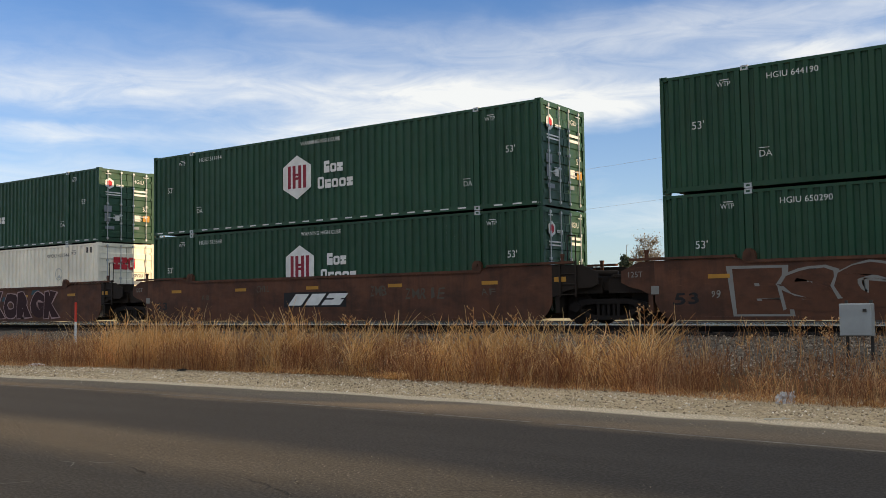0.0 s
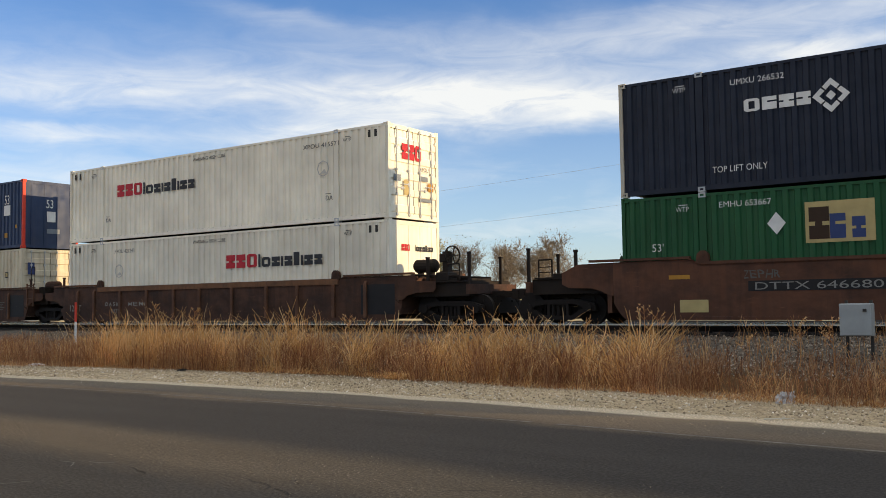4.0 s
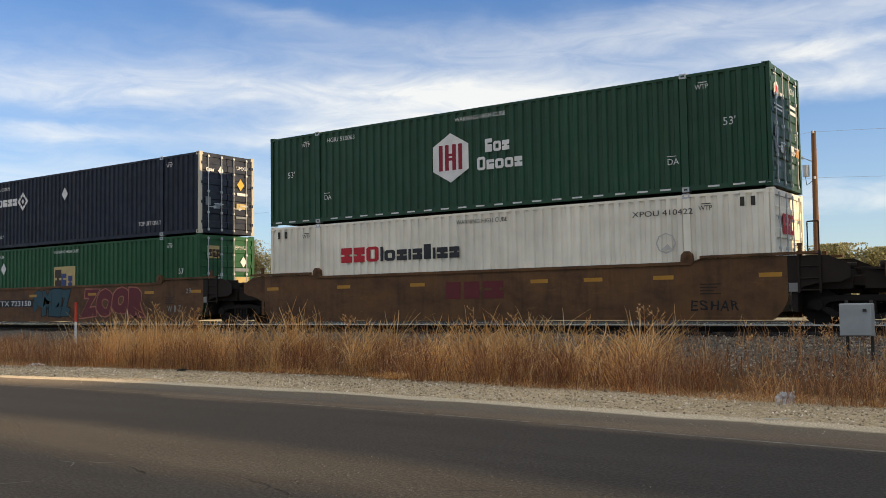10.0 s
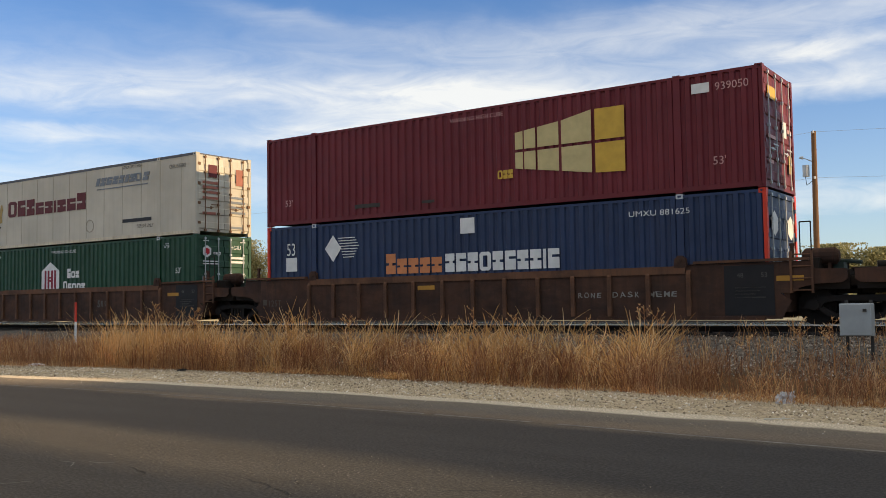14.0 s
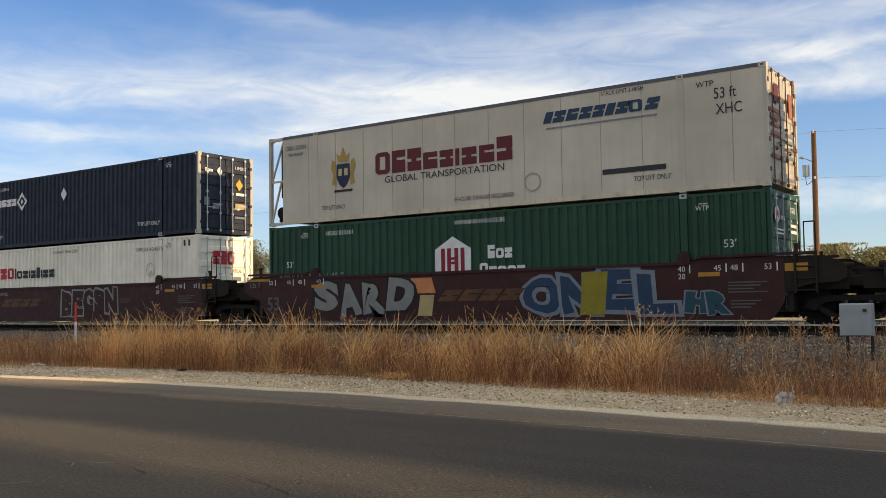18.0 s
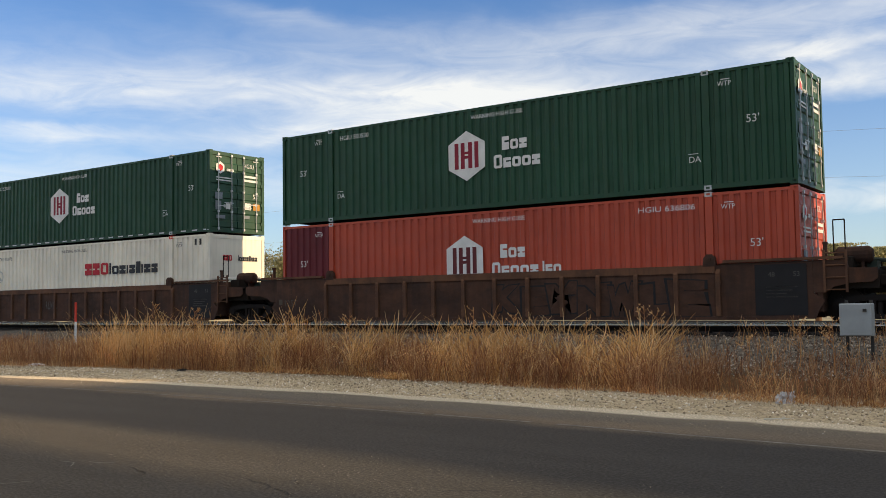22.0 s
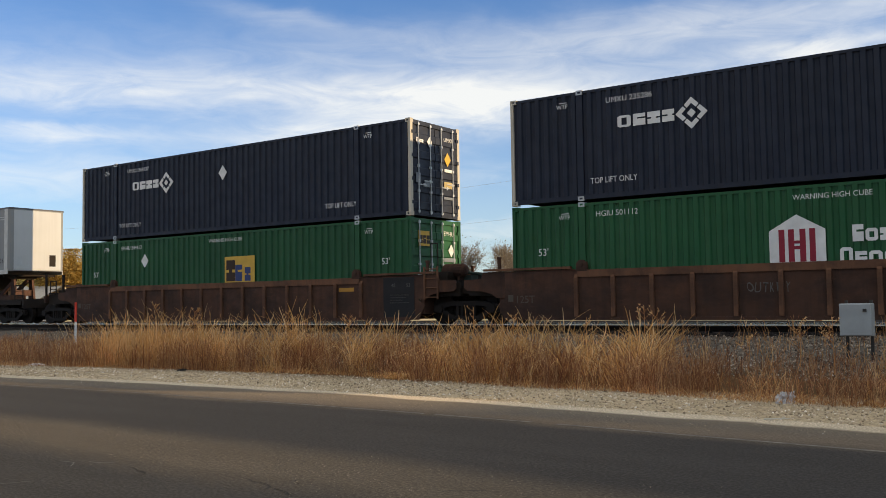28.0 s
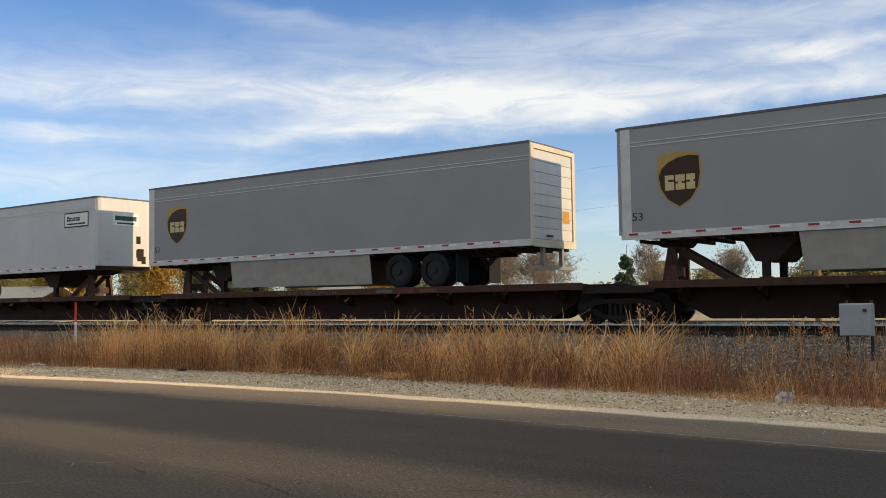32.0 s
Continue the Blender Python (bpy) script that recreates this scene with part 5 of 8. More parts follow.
    def legs(bm):
        for s in (-0.75, 0.75):
            box(bm, 4.45, 4.62, s - 0.08, s + 0.08, 0.05, 0.6)
            box(bm, 4.40, 4.67, s - 0.13, s + 0.13, 0.0, 0.05)
        prism(bm, [(3.6, 1.04), (5.1, 1.04), (4.75, 0.42), (4.25, 0.42)], -0.86, 0.86)
        beam(bm, (4.3, -0.75, 0.5), (3.5, -0.6, 1.0), 0.06, 0.06)
        box(bm, 6.3, 7.6, -0.6, 0.6, 0.99, 1.045)
    part("landing_gear", shape("landing_gear", legs), "black", ob, at=turn)
    # the end that faces +x: a nose or a roll-up door
    if nose_right:
        plate_end(ob, -0.95, -0.72, B + 0.35, B + 0.75, "galv", L + 0.009)
        plate_end(ob, 0.55, 0.85, B + 0.35, B + 0.85, "black", L + 0.009)
    h = (T - B - 0.4) / 8
    for i in range(8):
        def panel(bm):
            box(bm, -L - 0.014, -L - 0.002, -1.12, 1.12, 0.006, h - 0.006)
        part("door_panel", shape("door_panel", panel, 0.003), "trailer_white", ob, at=turn @ pose(0, 0, B + 0.2 + i * h))
    if mat == "trailer":
        def nose(bm):
            box(bm, L + 0.0005, L + 0.006, -1.10, 1.10, B + 0.18, T - 0.1)
        part("nose_panel", shape("nose_panel", nose), "trailer_white", ob, at=turn)
        for s in (-1, 1):
            def post_(bm):
                box(bm, L - 0.42, L - 0.17, s * 1.282 - 0.006, s * 1.282 + 0.006, B + 0.18, T - 0.06)
            part("corner_strip", shape(("corner_strip", s), post_), "railpale", ob, at=turn)
    def frame_(bm):
        for y0, y1, z0, z1 in ((-1.29, -1.13, B, T - 0.06), (1.13, 1.29, B, T - 0.06), (-1.13, 1.13, T - 0.19, T - 0.06), (-1.13, 1.13, B - 0.02, B + 0.19)):
            box(bm, -L - 0.05, -L - 0.001, y0, y1, z0, z1)
    part("rear_frame", shape("trailer_frame", frame_), "ivory", ob, at=turn)
    return ob


M["roofgrey"] = plain("dark_roof_edge", (0.10, 0.10, 0.11), 0.6)
# ---- the train: units from the front to the rear, with the left end of their boxes at the start ----
ROLLING = []                                         # (thing, start x, y, z)
LOW, HIGH = 0.272, 3.186


def rolling(ob, x, z):
    ob.matrix_basis = pose(x, TRACK, RAIL + z)
    ROLLING.append((ob, x, TRACK, RAIL + z))
    return ob


def hex_box(level, num, mat="green", stripes=False, x=None, inner="redlettering", suffix=False, id_x=-5.6, label=None, end="doors", words=True, drop=0.0, post=None):
    ob = container("freight_container", label or "dark green corrugated container with a white hexagon emblem", mat, level, end=end, post=post)
    hex_mark(ob, x if x is not None else -0.88 if level == "high" else -0.78, 1.54 - drop, inner, words, suffix)
    common(ob, low=level == "low", da=level != "low")
    ids(ob, num, x=id_x)
    if stripes:
        dashes(ob)
    if end == "doors":
        hex_end(ob)
    elif end == "front":
        hexagon(ob, HALF + 0.002, 2.28, 0.26, "lettering", -0.05, end=True)
        wordmark(ob, "nbob", HALF + 0.002, 2.20, 0.14, "lettering", 0.32, at_end=True)
        write_end(ob, "53'", 0.15, 1.55, 0.2, "lettering", HALF + 0.002)
        plate_end(ob, 0.1, 0.5, 0.72, 1.0, "lettering", HALF + 0.002)
        for k in range(8):
            plate_end(ob, -0.92, -0.80, 2.42 - 0.21 * k, 2.54 - 0.21 * k, "lettering", HALF + 0.002, name="plain_bar")
        plate_end(ob, -0.92, -0.75, 0.75, 0.88, "lettering", HALF + 0.002)
    return ob


def white_box(num, x=-5.03, level="low", end="doors", id_x=4.6, leaf_x=5.46, upper=False):
    ob = container("freight_container", "white corrugated container with a red and black wordmark", "white", level, end=end, casting="postred" if upper else "galv")
    two_tone_words(ob, x, 1.62)
    common(ob, "darklettering", da=level != "low", long53=False)
    ids(ob, num, "darklettering", x=id_x, z=2.40)
    for sx in (-7.75, -7.45, 7.3, 7.55):
        plate(ob, sx, sx + 0.10, 2.50, 2.72, "darkslot", FACE, name="vent_slot")
    def leaf(bm):
        pts = circle(0, 0, 0.26, 8)
        rim(bm, pts, [(a * 0.86, b * 0.86) for a, b in pts], -0.0015, 0.0015)
        prism(bm, [(-0.14, -0.16), (0.16, -0.16), (0.05, -0.02)], -0.0015, 0.0015)
    part("emblem", shape("leaf_emblem", leaf), "leafgrey", ob, at=pose(leaf_x, FACE, 1.72))
    if end == "doors":
        wordmark(ob, "BBO", HALF + 0.006, 1.85, 0.48, "redlettering", -0.62, at_end=True)
        write_end(ob, "XPOU", 0.25, 1.55, 0.13, "darklettering", HALF + 0.006)
        for y0, y1, z0, z1, m in ((-1.05, -0.7, 1.15, 1.35, "bluegrey"), (-0.55, -0.3, 0.75, 1.2, "tan"), (0.3, 0.7, 1.25, 1.4, "bluegrey"), (0.72, 1.0, 0.95, 1.2, "yellow"), (0.3, 0.9, 0.6, 0.7, "bluegrey")):
            plate_end(ob, y0, y1, z0, z1, m, HALF + 0.006)
    else:
        wordmark(ob, "BBO", HALF + 0.006, 1.95, 0.20, "redlettering", -0.7, at_end=True)
        wordmark(ob, "Iobistibs", HALF + 0.006, 1.95, 0.20, "darklettering", 0.0, at_end=True)
    return ob


M["darkslot"] = plain("dark_slot", (0.05, 0.045, 0.04), 0.9)


def navy_box(num, level="high", placard=True):
    ob = container("freight_container", "navy corrugated container with pale corner posts and a block wordmark", "navy", level, post="ivory")
    wordmark(ob, "ONBS", -4.93, 1.78, 0.30, "lettering", FACE, width=1.5)
    def knot(bm):
        a = [(-0.40, 0), (0, -0.39), (0.40, 0), (0, 0.39)]
        for k in range(4):
            p, q = Vector((*a[k], 0)), Vector((*a[(k + 1) % 4], 0))
            for s0, s1 in ((0.0, 0.46), (0.54, 1.0)):
                u, v = p.lerp(q, s0), p.lerp(q, s1)
                prism(bm, [(u.x, u.y), (v.x, v.y), (v.x * 0.62, v.y * 0.62), (u.x * 0.62, u.y * 0.62)], -0.0015, 0.0015)
        prism(bm, [(-0.11, 0), (0, -0.11), (0.11, 0), (0, 0.11)], -0.0015, 0.0015)
    part("emblem", shape("knot_emblem", knot), "lettering", ob, at=pose(-3.0, FACE, 1.92))
    if placard:
        diamond(ob, 0.0, 2.0, 0.26, "lettering")
    for x in (-5.72, 4.7):
        write(ob, "TOP LIFT ONLY", x, 0.42, 0.15, "lettering", FACE, squeeze=0.86)
    common(ob, warn=False, da=False, long53=False)
    ids(ob, num, x=-5.25, z=2.46)
    wordmark(ob, "Onbs", HALF + 0.006, 2.22, 0.13, "lettering", -1.0, at_end=True)
    diamond(ob, HALF + 0.006, 2.28, 0.16, "lettering", -0.33, end=True)
    diamond(ob, HALF + 0.006, 1.85, 0.22, "gold", 0.62, end=True)
    write_end(ob, "UMXU", 0.42, 2.40, 0.13, "lettering", HALF + 0.006)
    for y0, y1, z0, z1, m in ((0.45, 0.85, 1.45, 1.55, "lettering"), (0.42, 0.85, 0.95, 1.15, "tan"), (-1.03, -0.8, 1.0, 1.3, "bluegrey"), (-0.6, -0.35, 0.9, 1.1, "bluegrey"), (0.4, 0.9, 0.6, 0.68, "bluegrey")):
        plate_end(ob, y0, y1, z0, z1, m, HALF + 0.006)
    return ob


def square_panel(ob, x, z, w=1.45, h=0.92, board="tan", inks=("shieldbrown", "blueletter", "blueletter")):
    plate(ob, x, x + w, z, z + h, board, FACE, name="sign_panel")
    for k, (a, kind, hh) in enumerate(((0.08, "B", 0.78), (0.52, "N", 0.6), (0.98, "B", 0.5))):
        wordmark(ob, kind, x + a * w / 1.45, z + 0.08, h * hh, inks[k], FACE - 0.004)


def panel_box(num, level, mat="green", panel=(-3.6, 1.55), dia=-4.3, board="tan", wide53=True, id_low=False, warn=True):
    ob = container("freight_container", "green corrugated container with a square tan sign panel", mat, level)
    square_panel(ob, *panel, board=board)
    diamond(ob, dia, 2.05, 0.26, "lettering")
    common(ob, warn=warn, da=level != "low", long53=wide53)
    ids(ob, num)
    plate_end(ob, -0.95, -0.4, 2.05, 2.5, board, HALF + 0.006)
    wordmark(ob, "BNB", HALF + 0.010, 2.12, 0.25, "shieldbrown", -0.9, at_end=True)
    write_end(ob, "EMHU", 0.35, 2.40, 0.14, "lettering", HALF + 0.006)
    diamond(ob, HALF + 0.006, 1.95, 0.2, "lettering", 0.75, end=True)
    write_end(ob, "53'", 0.1 - 0.6, 1.3, 0.16, "lettering", HALF + 0.006)
    for y0, y1, z0, z1, m in ((0.35, 1.05, 1.15, 1.4, "tan"), (0.35, 1.0, 1.6, 1.72, "bluegrey"), (0.3, 0.65, 0.85, 1.05, "yellow"), (-1.0, -0.75, 0.9, 1.2, "lettering"), (0.35, 0.9, 0.55, 0.65, "bluegrey")):
        plate_end(ob, y0, y1, z0, z1, m, HALF + 0.006)
    return ob


def blue_box(num, level, upper):
    ob = container("freight_container", "blue corrugated container with orange-red corner posts and a serif wordmark", "blue", level, end="front" if upper else "doors", post="postred")
    z0 = 1.22
    wordmark(ob, "Bbbbb", -3.1, z0, 0.60, "orangeletter", FACE, width=2.03)
    wordmark(ob, "SNBOBNBBIN", -0.95, z0, 0.52, "lettering", FACE, width=3.65)
    diamond(ob, -5.2, 2.08, 0.42, "lettering")
    for k in range(8):
        plate(ob, -5.0 + 0.03 * k, -4.15 - 0.05 * abs(k - 3), 2.38 - 0.085 * k, 2.405 - 0.085 * k, "lettering", FACE)
    plate(ob, -0.42, 0.06, 2.28, 2.72, "lettering", FACE)
    ids(ob, num, x=4.66, z=2.42)
    sx = 6.66 if upper else -7.2
    write(ob, "53", sx, 1.9 if upper else 1.93, 0.40, "lettering", FACE, squeeze=0.72)
    plate(ob, sx - 0.02, sx + 0.46, 1.42, 1.86, "lettering", FACE)
    if upper:
        plate(ob, 6.7, 6.92, 0.48, 0.68, "yellow", FACE)
        plate(ob, 7.5, 7.65, 0.85, 1.0, "yellow", FACE)
        write_end(ob, "53", -0.25, 1.75, 0.36, "lettering", HALF + 0.002, 0.72)
        plate_end(ob, -0.2, 0.2, 1.15, 1.6, "lettering", HALF + 0.002)
        plate_end(ob, -0.2, 0.4, 0.65, 0.85, "bluegrey", HALF + 0.002)
    else:
        hexagon(ob, HALF + 0.006, 2.1, 0.3, "lettering", -0.7, end=True)
        hexagon(ob, HALF + 0.006, 2.05, 0.3, "lettering", 0.7, end=True)
        for y0, y1, z0_, z1 in ((-1.0, -0.5, 1.2, 1.3), (0.35, 0.95, 1.1, 1.35), (0.35, 0.9, 0.6, 0.8)):
            plate_end(ob, y0, y1, z0_, z1, "bluegrey", HALF + 0.006)
    return ob


def cream_box():
    ob = container("freight_container", "weathered cream corrugated container with a dark blue square mark", "cream", "low")
    plate(ob, -5.92, -3.38, 1.50, 2.48, "inkblue", FACE, name="sign_panel")
    wordmark(ob, "OSB", -5.75, 1.72, 0.70, "cream", FACE - 0.004)
    for k in range(2):
        plate(ob, -5.85, -3.45, 1.53 + 0.10 * k, 1.57 + 0.10 * k, "cream", FACE - 0.004)
    ids(ob, "UMXU 932692", "darklettering", 4.15, 2.32, 0.16)
    for x, z in ((3.97, 1.75), (5.37, 1.80), (6.9, 1.80)):
        plate(ob, x - 0.12, x + 0.12, z - 0.12, z + 0.12, "darkslot", FACE)
        plate(ob, x - 0.08, x + 0.08, z - 0.08, z + 0.08, "tan", FACE - 0.004)
    for x in (5.2, 5.6, 5.75):
        plate(ob, x, x + 0.07, 2.55, 2.72, "darkslot", FACE)
    for y0, y1, z0, z1, m in ((-1.05, -0.75, 1.8, 2.3, "blueletter"), (0.4, 0.9, 1.2, 1.35, "bluegrey"), (-0.6, -0.3, 0.8, 1.0, "bluegrey")):
        plate_end(ob, y0, y1, z0, z1, m, HALF + 0.006)
    return ob


def striped_box():
    """Plate sides held by pale upright posts."""
    ob = container("freight_container", "green smooth-sided container with pale upright posts and a tan sign panel", "green", "high", style="flat")
    def strip(bm):
        box(bm, -0.045, 0.045, -0.012, 0.012, 0.15, 2.81)
    for i in [0, 1] + list(range(3, 22)) + [23]:
        x = -7.35 + i * (0.616 if i < 22 else 0.608)
        part("wall_post", shape("wall_post", strip), "lettering" if i == 10 else "strip", ob, at=pose(x, -WIDE - 0.004, 0))
    square_panel(ob, 3.22, 1.78, 1.45, 0.88, "ivory", ("darkslot", "darkslot", "bluegrey"))
    for child in list(ob.children)[-4:]:
        child.location.y -= 0.016
    diamond(ob, -0.37, 1.40, 0.26, "lettering", FACE - 0.016)
    plate(ob, -0.62, -0.15, 2.28, 2.62, "lettering", FACE - 0.016)
    write(ob, "53/102", -0.58, 2.40, 0.11, "darklettering", FACE - 0.02, squeeze=0.8)
    write(ob, "EMHU 243 556", -5.4, 2.45, 0.15, "lettering", FACE - 0.016)
    plate(ob, -7.9, -7.4, 0.20, 0.42, "lettering", FACE - 0.012)
    for x in (-5.3, 5.4):
        plate(ob, x, x + 0.6, 0.22, 0.27, "strip", FACE - 0.016)
    for x in (-6.6, 6.2):
        write(ob, "WTP", x, 2.46, 0.12, "lettering", FACE - 0.016)
    plate_end(ob, -1.05, -0.5, 2.25, 2.62, "tan", HALF + 0.006)
    wordmark(ob, "BNB", HALF + 0.010, 2.32, 0.22, "shieldbrown", -1.0, at_end=True)
    diamond(ob, HALF + 0.006, 1.6, 0.22, "lettering", -0.33, end=True)
    write_end(ob, "EMHU", 0.5, 2.45, 0.14, "lettering", HALF + 0.006)
    plate_end(ob, 0.55, 1.0, 0.7, 0.95, "tan", HALF + 0.006)
    return ob


M["strip"] = plain("pale_aluminium_post", (0.27, 0.25, 0.22), 0.6, 0.2)


def window_box():
    """The maroon box with a fanned grid of yellow panes."""
    ob = container("freight_container", "maroon corrugated container with a fanned yellow grid mark", "maroon", "high", rail_mat="maroon", casting="maroon")
    cols = [(1.42, 1.66), (1.70, 2.05), (2.11, 2.75), (2.83, 3.70), (3.80, 4.62)]
    top = lambda x: 2.02 + 0.36 * min(1, (x - 1.4) / 3.0) if x < 3.7 else 2.37
    low = lambda x: 1.05 - 0.36 * min(1, max(0, (x - 1.4) / 2.6))
    for k, (a, b) in enumerate(cols):
        mat = "panepale" if k < 4 else "gold"
        for za, zb in ((low, lambda x: 1.48), (lambda x: 1.56, top)):
            def pane(bm, a=a, b=b, za=za, zb=zb):
                prism(bm, [(a, za(a)), (b, za(b)), (b, zb(b)), (a, zb(a))], -0.0015, 0.0015)
            bm = bmesh.new()
            pane(bm)
            part("emblem_pane", bm, mat, ob, at=pose(0, FACE, 0))
    wordmark(ob, "OSB", 0.85, 0.80, 0.24, "gold", FACE)
    plate(ob, 6.38, 6.82, 2.38, 2.62, "lettering", FACE)
    write(ob, "939050", 6.95, 2.40, 0.19, "pinkletter", FACE, squeeze=1.0)
    for x in (-7.25, 6.85):
        write(ob, "53'", x, 0.62, 0.2, "pinkletter", FACE)
    write(ob, "WARNING HIGH CUBE", -0.72, 2.55, 0.12, "pinkletter", FACE)
    plate(ob, -4.3, -3.3, 0.35, 0.47, "darkslot", FACE)
    plate(ob, -1.75, -1.3, 0.33, 0.41, "darkslot", FACE)
    plate_end(ob, -0.95, -0.25, 2.15, 2.45, "gold", HALF + 0.006)
    for y0, y1, z0, z1, m in ((0.25, 0.6, 1.35, 1.75, "lettering"), (0.75, 1.0, 0.5, 0.95, "tan"), (-1.0, -0.35, 1.2, 1.28, "pinkletter"), (0.7, 1.05, 1.5, 1.6, "pinkletter"), (-1.0, -0.6, 0.6, 0.68, "pinkletter")):
        plate_end(ob, y0, y1, z0, z1, m, HALF + 0.006)
    return ob


M["bronze"] = plain("bronze_gold_decal", (0.36, 0.23, 0.06), 0.5)
M["panepale"] = plain("pale_yellow_decal", (0.50, 0.40, 0.19), 0.6)
M["pinkletter"] = plain("faded_pink_lettering", (0.50, 0.28, 0.26), 0.6)


def reefer_box(second):
    """Insulated box with smooth panelled sides and a cooling unit in an open frame at its far end."""
    ob = thing("refrigerated_container", "ivory smooth-sided refrigerated container with dark red lettering blocks", "container", "containers on the train")
    L0 = -HALF + 0.62
    def body(bm):
        box(bm, L0, HALF - 0.05, -WIDE + 0.012, WIDE - 0.012, 0.10, 2.83)
    part("body", shape("reefer_body", body), "ivory", ob)
    def seam(bm):
        box(bm, -0.007, 0.007, -0.004, 0.004, 0.16, 2.78)
    for i in range(13):
        x = L0 + 1.15 + i * 1.13
        if abs(abs(x) - POST) > 0.25:
            part("panel_seam", shape("panel_seam", seam), "ivoryshade", ob, at=pose(x, -WIDE + 0.010, 0))
    for s in (-1, 1):
        def upper(bm):
            box(bm, L0, HALF - 0.08, s * (WIDE - 0.03) - 0.03, s * (WIDE - 0.03) + 0.03, 2.80, 2.89)
        def lower(bm):
            box(bm, L0, HALF - 0.08, s * (WIDE - 0.03) - 0.03, s * (WIDE - 0.03) + 0.03, 0.02, 0.14)
        part("top_rail", shape(("reefer_top_rail", s), upper), "roofgrey", ob)
        part("bottom_rail", shape(("reefer_bottom_rail", s), lower), "cream", ob)
    def roof(bm):
        box(bm, L0, HALF - 0.08, -WIDE + 0.06, WIDE - 0.06, 2.835, 2.885)
    part("roof", shape("reefer_roof", roof), "roofgrey", ob)
    for x in (-POST, POST):
        for r in (0, 180):
            part("lifting_post", shape("lifting_post", lift_mesh), "ivory", ob, at=pose(x, 0, 0, rz=r))
    for r in (0, 180):
        part("corner_post", shape("corner_post", corner_mesh), "ivory", ob, at=pose(HALF if r == 0 else -HALF, 0, 0, rz=r))
    cl = SHAPES["corner_post_b"]
    for r in (0, 180):
        part("corner_post", cl, "ivory", ob, at=pose(-HALF if r == 0 else HALF, 0, 0, rz=r))
    cm = shape("casting", casting_mesh)
    for z in (0.059, TALL - 0.059):
        for x in (-HALF + 0.089, -POST, POST, HALF - 0.089):
            part("casting", cm, "ivory", ob, at=pose(x, -WIDE - 0.004, z))
            part("casting", cm, "ivory", ob, at=pose(x, WIDE + 0.004, z, rz=180))
    def frame_(bm):
        for y in (-WIDE + 0.05, WIDE - 0.05):
            beam(bm, (-HALF + 0.05, y, 0.06), (L0, y, 0.06), 0.09, 0.09)
            beam(bm, (-HALF + 0.05, y, TALL - 0.06), (L0, y, TALL - 0.06), 0.09, 0.09)
            beam(bm, (-HALF + 0.1, y, 1.45), (L0, y, 1.45), 0.06, 0.06)
            beam(bm, (-HALF + 0.1, y, 1.45), (L0, y, 2.75), 0.05, 0.05)
            beam(bm, (-HALF + 0.1, y, 0.12), (L0 - 0.1, y, 1.42), 0.05, 0.05)
    part("end_frame", shape("reefer_frame", frame_), "ivory", ob)
    def unit(bm):
        box(bm, -HALF + 0.2, L0 - 0.002, -0.95, 0.95, 0.95, 2.6)
        box(bm, -HALF + 0.15, L0 - 0.02, -1.0, 0.2, 0.15, 0.55)
        bar(bm, (-HALF + 0.3, -1.05, 0.45), (-HALF + 0.3, 0.9, 0.45), 0.2, 10)
    part("cooling_unit", shape("reefer_unit", unit, 0.03), "black", ob)
    for side in (-1, 1):
        leaf = part("door", shape("door", door_mesh), "ivory", ob, at=pose(0, -1.17 if side < 0 else 0.015, 0))
        for k, y in enumerate((0.27, 0.88)):
            part("lock_rod", shape("lock_rod", rod_mesh), "rodrust", leaf, at=pose(0, y, 0))
            part("handle", shape("handle", handle_mesh), "rodrust", leaf, at=pose(0, y - 0.05 if k == 0 else y - 0.36, 0.95 + 0.12 * k))
        for z in (0.4, 1.1, 1.8, 2.5):
            part("hinge", shape("hinge", hinge_mesh), "rodrust", leaf, at=pose(0, -0.04 if side < 0 else 1.115, z))
    # a crest: a dark shield under a gold crown between two upright brown shapes
    def crest(bm):
        prism(bm, [(-0.26, 0.62), (-0.27, 0.2), (-0.16, -0.02), (0.0, -0.14), (0.16, -0.02), (0.27, 0.2), (0.26, 0.62)], -0.0015, 0.0015)
    part("crest", shape("crest", crest), "inkblue", ob, at=pose(-4.85, FACE, 1.15))
    for k in (-1, 1):
        def side_(bm, k=k):
            pts = [(0.29, -0.05), (0.46, 0.0), (0.40, 0.3), (0.50, 0.52), (0.44, 0.78), (0.32, 0.70), (0.29, 0.40)]
            prism(bm, pts if k > 0 else [(-a, b) for a, b in pts][::-1], -0.0015, 0.0015)
        part("crest_side", shape(("crest_side", k), side_), "bronze", ob, at=pose(-4.85, FACE, 1.15))
        plate(ob, -4.85 + 0.12 * k - 0.07, -4.85 + 0.12 * k + 0.07, 1.40, 1.62, "panepale" if second else "bluegrey", FACE - 0.004, name="crest_mark")
    def crown(bm):
        prism(bm, [(-0.20, 0.68), (0.20, 0.68), (0.27, 0.95), (0.12, 0.86), (0.0, 1.16), (-0.12, 0.86), (-0.27, 0.95)], -0.0015, 0.0015)
    part("crest_crown", shape("crest_crown", crown), "bronze", ob, at=pose(-4.85, FACE, 1.15))
    plate(ob, -5.22, -4.48, 0.90, 0.97, "shieldbrown", FACE, name="crest_ribbon")
    left, wide, base = (-3.56, 4.8, 1.30) if second else (-3.93, 5.5, 1.32)
    wordmark(ob, "ONBnsibnd", left, base, 0.66, "crimson", FACE, width=wide)
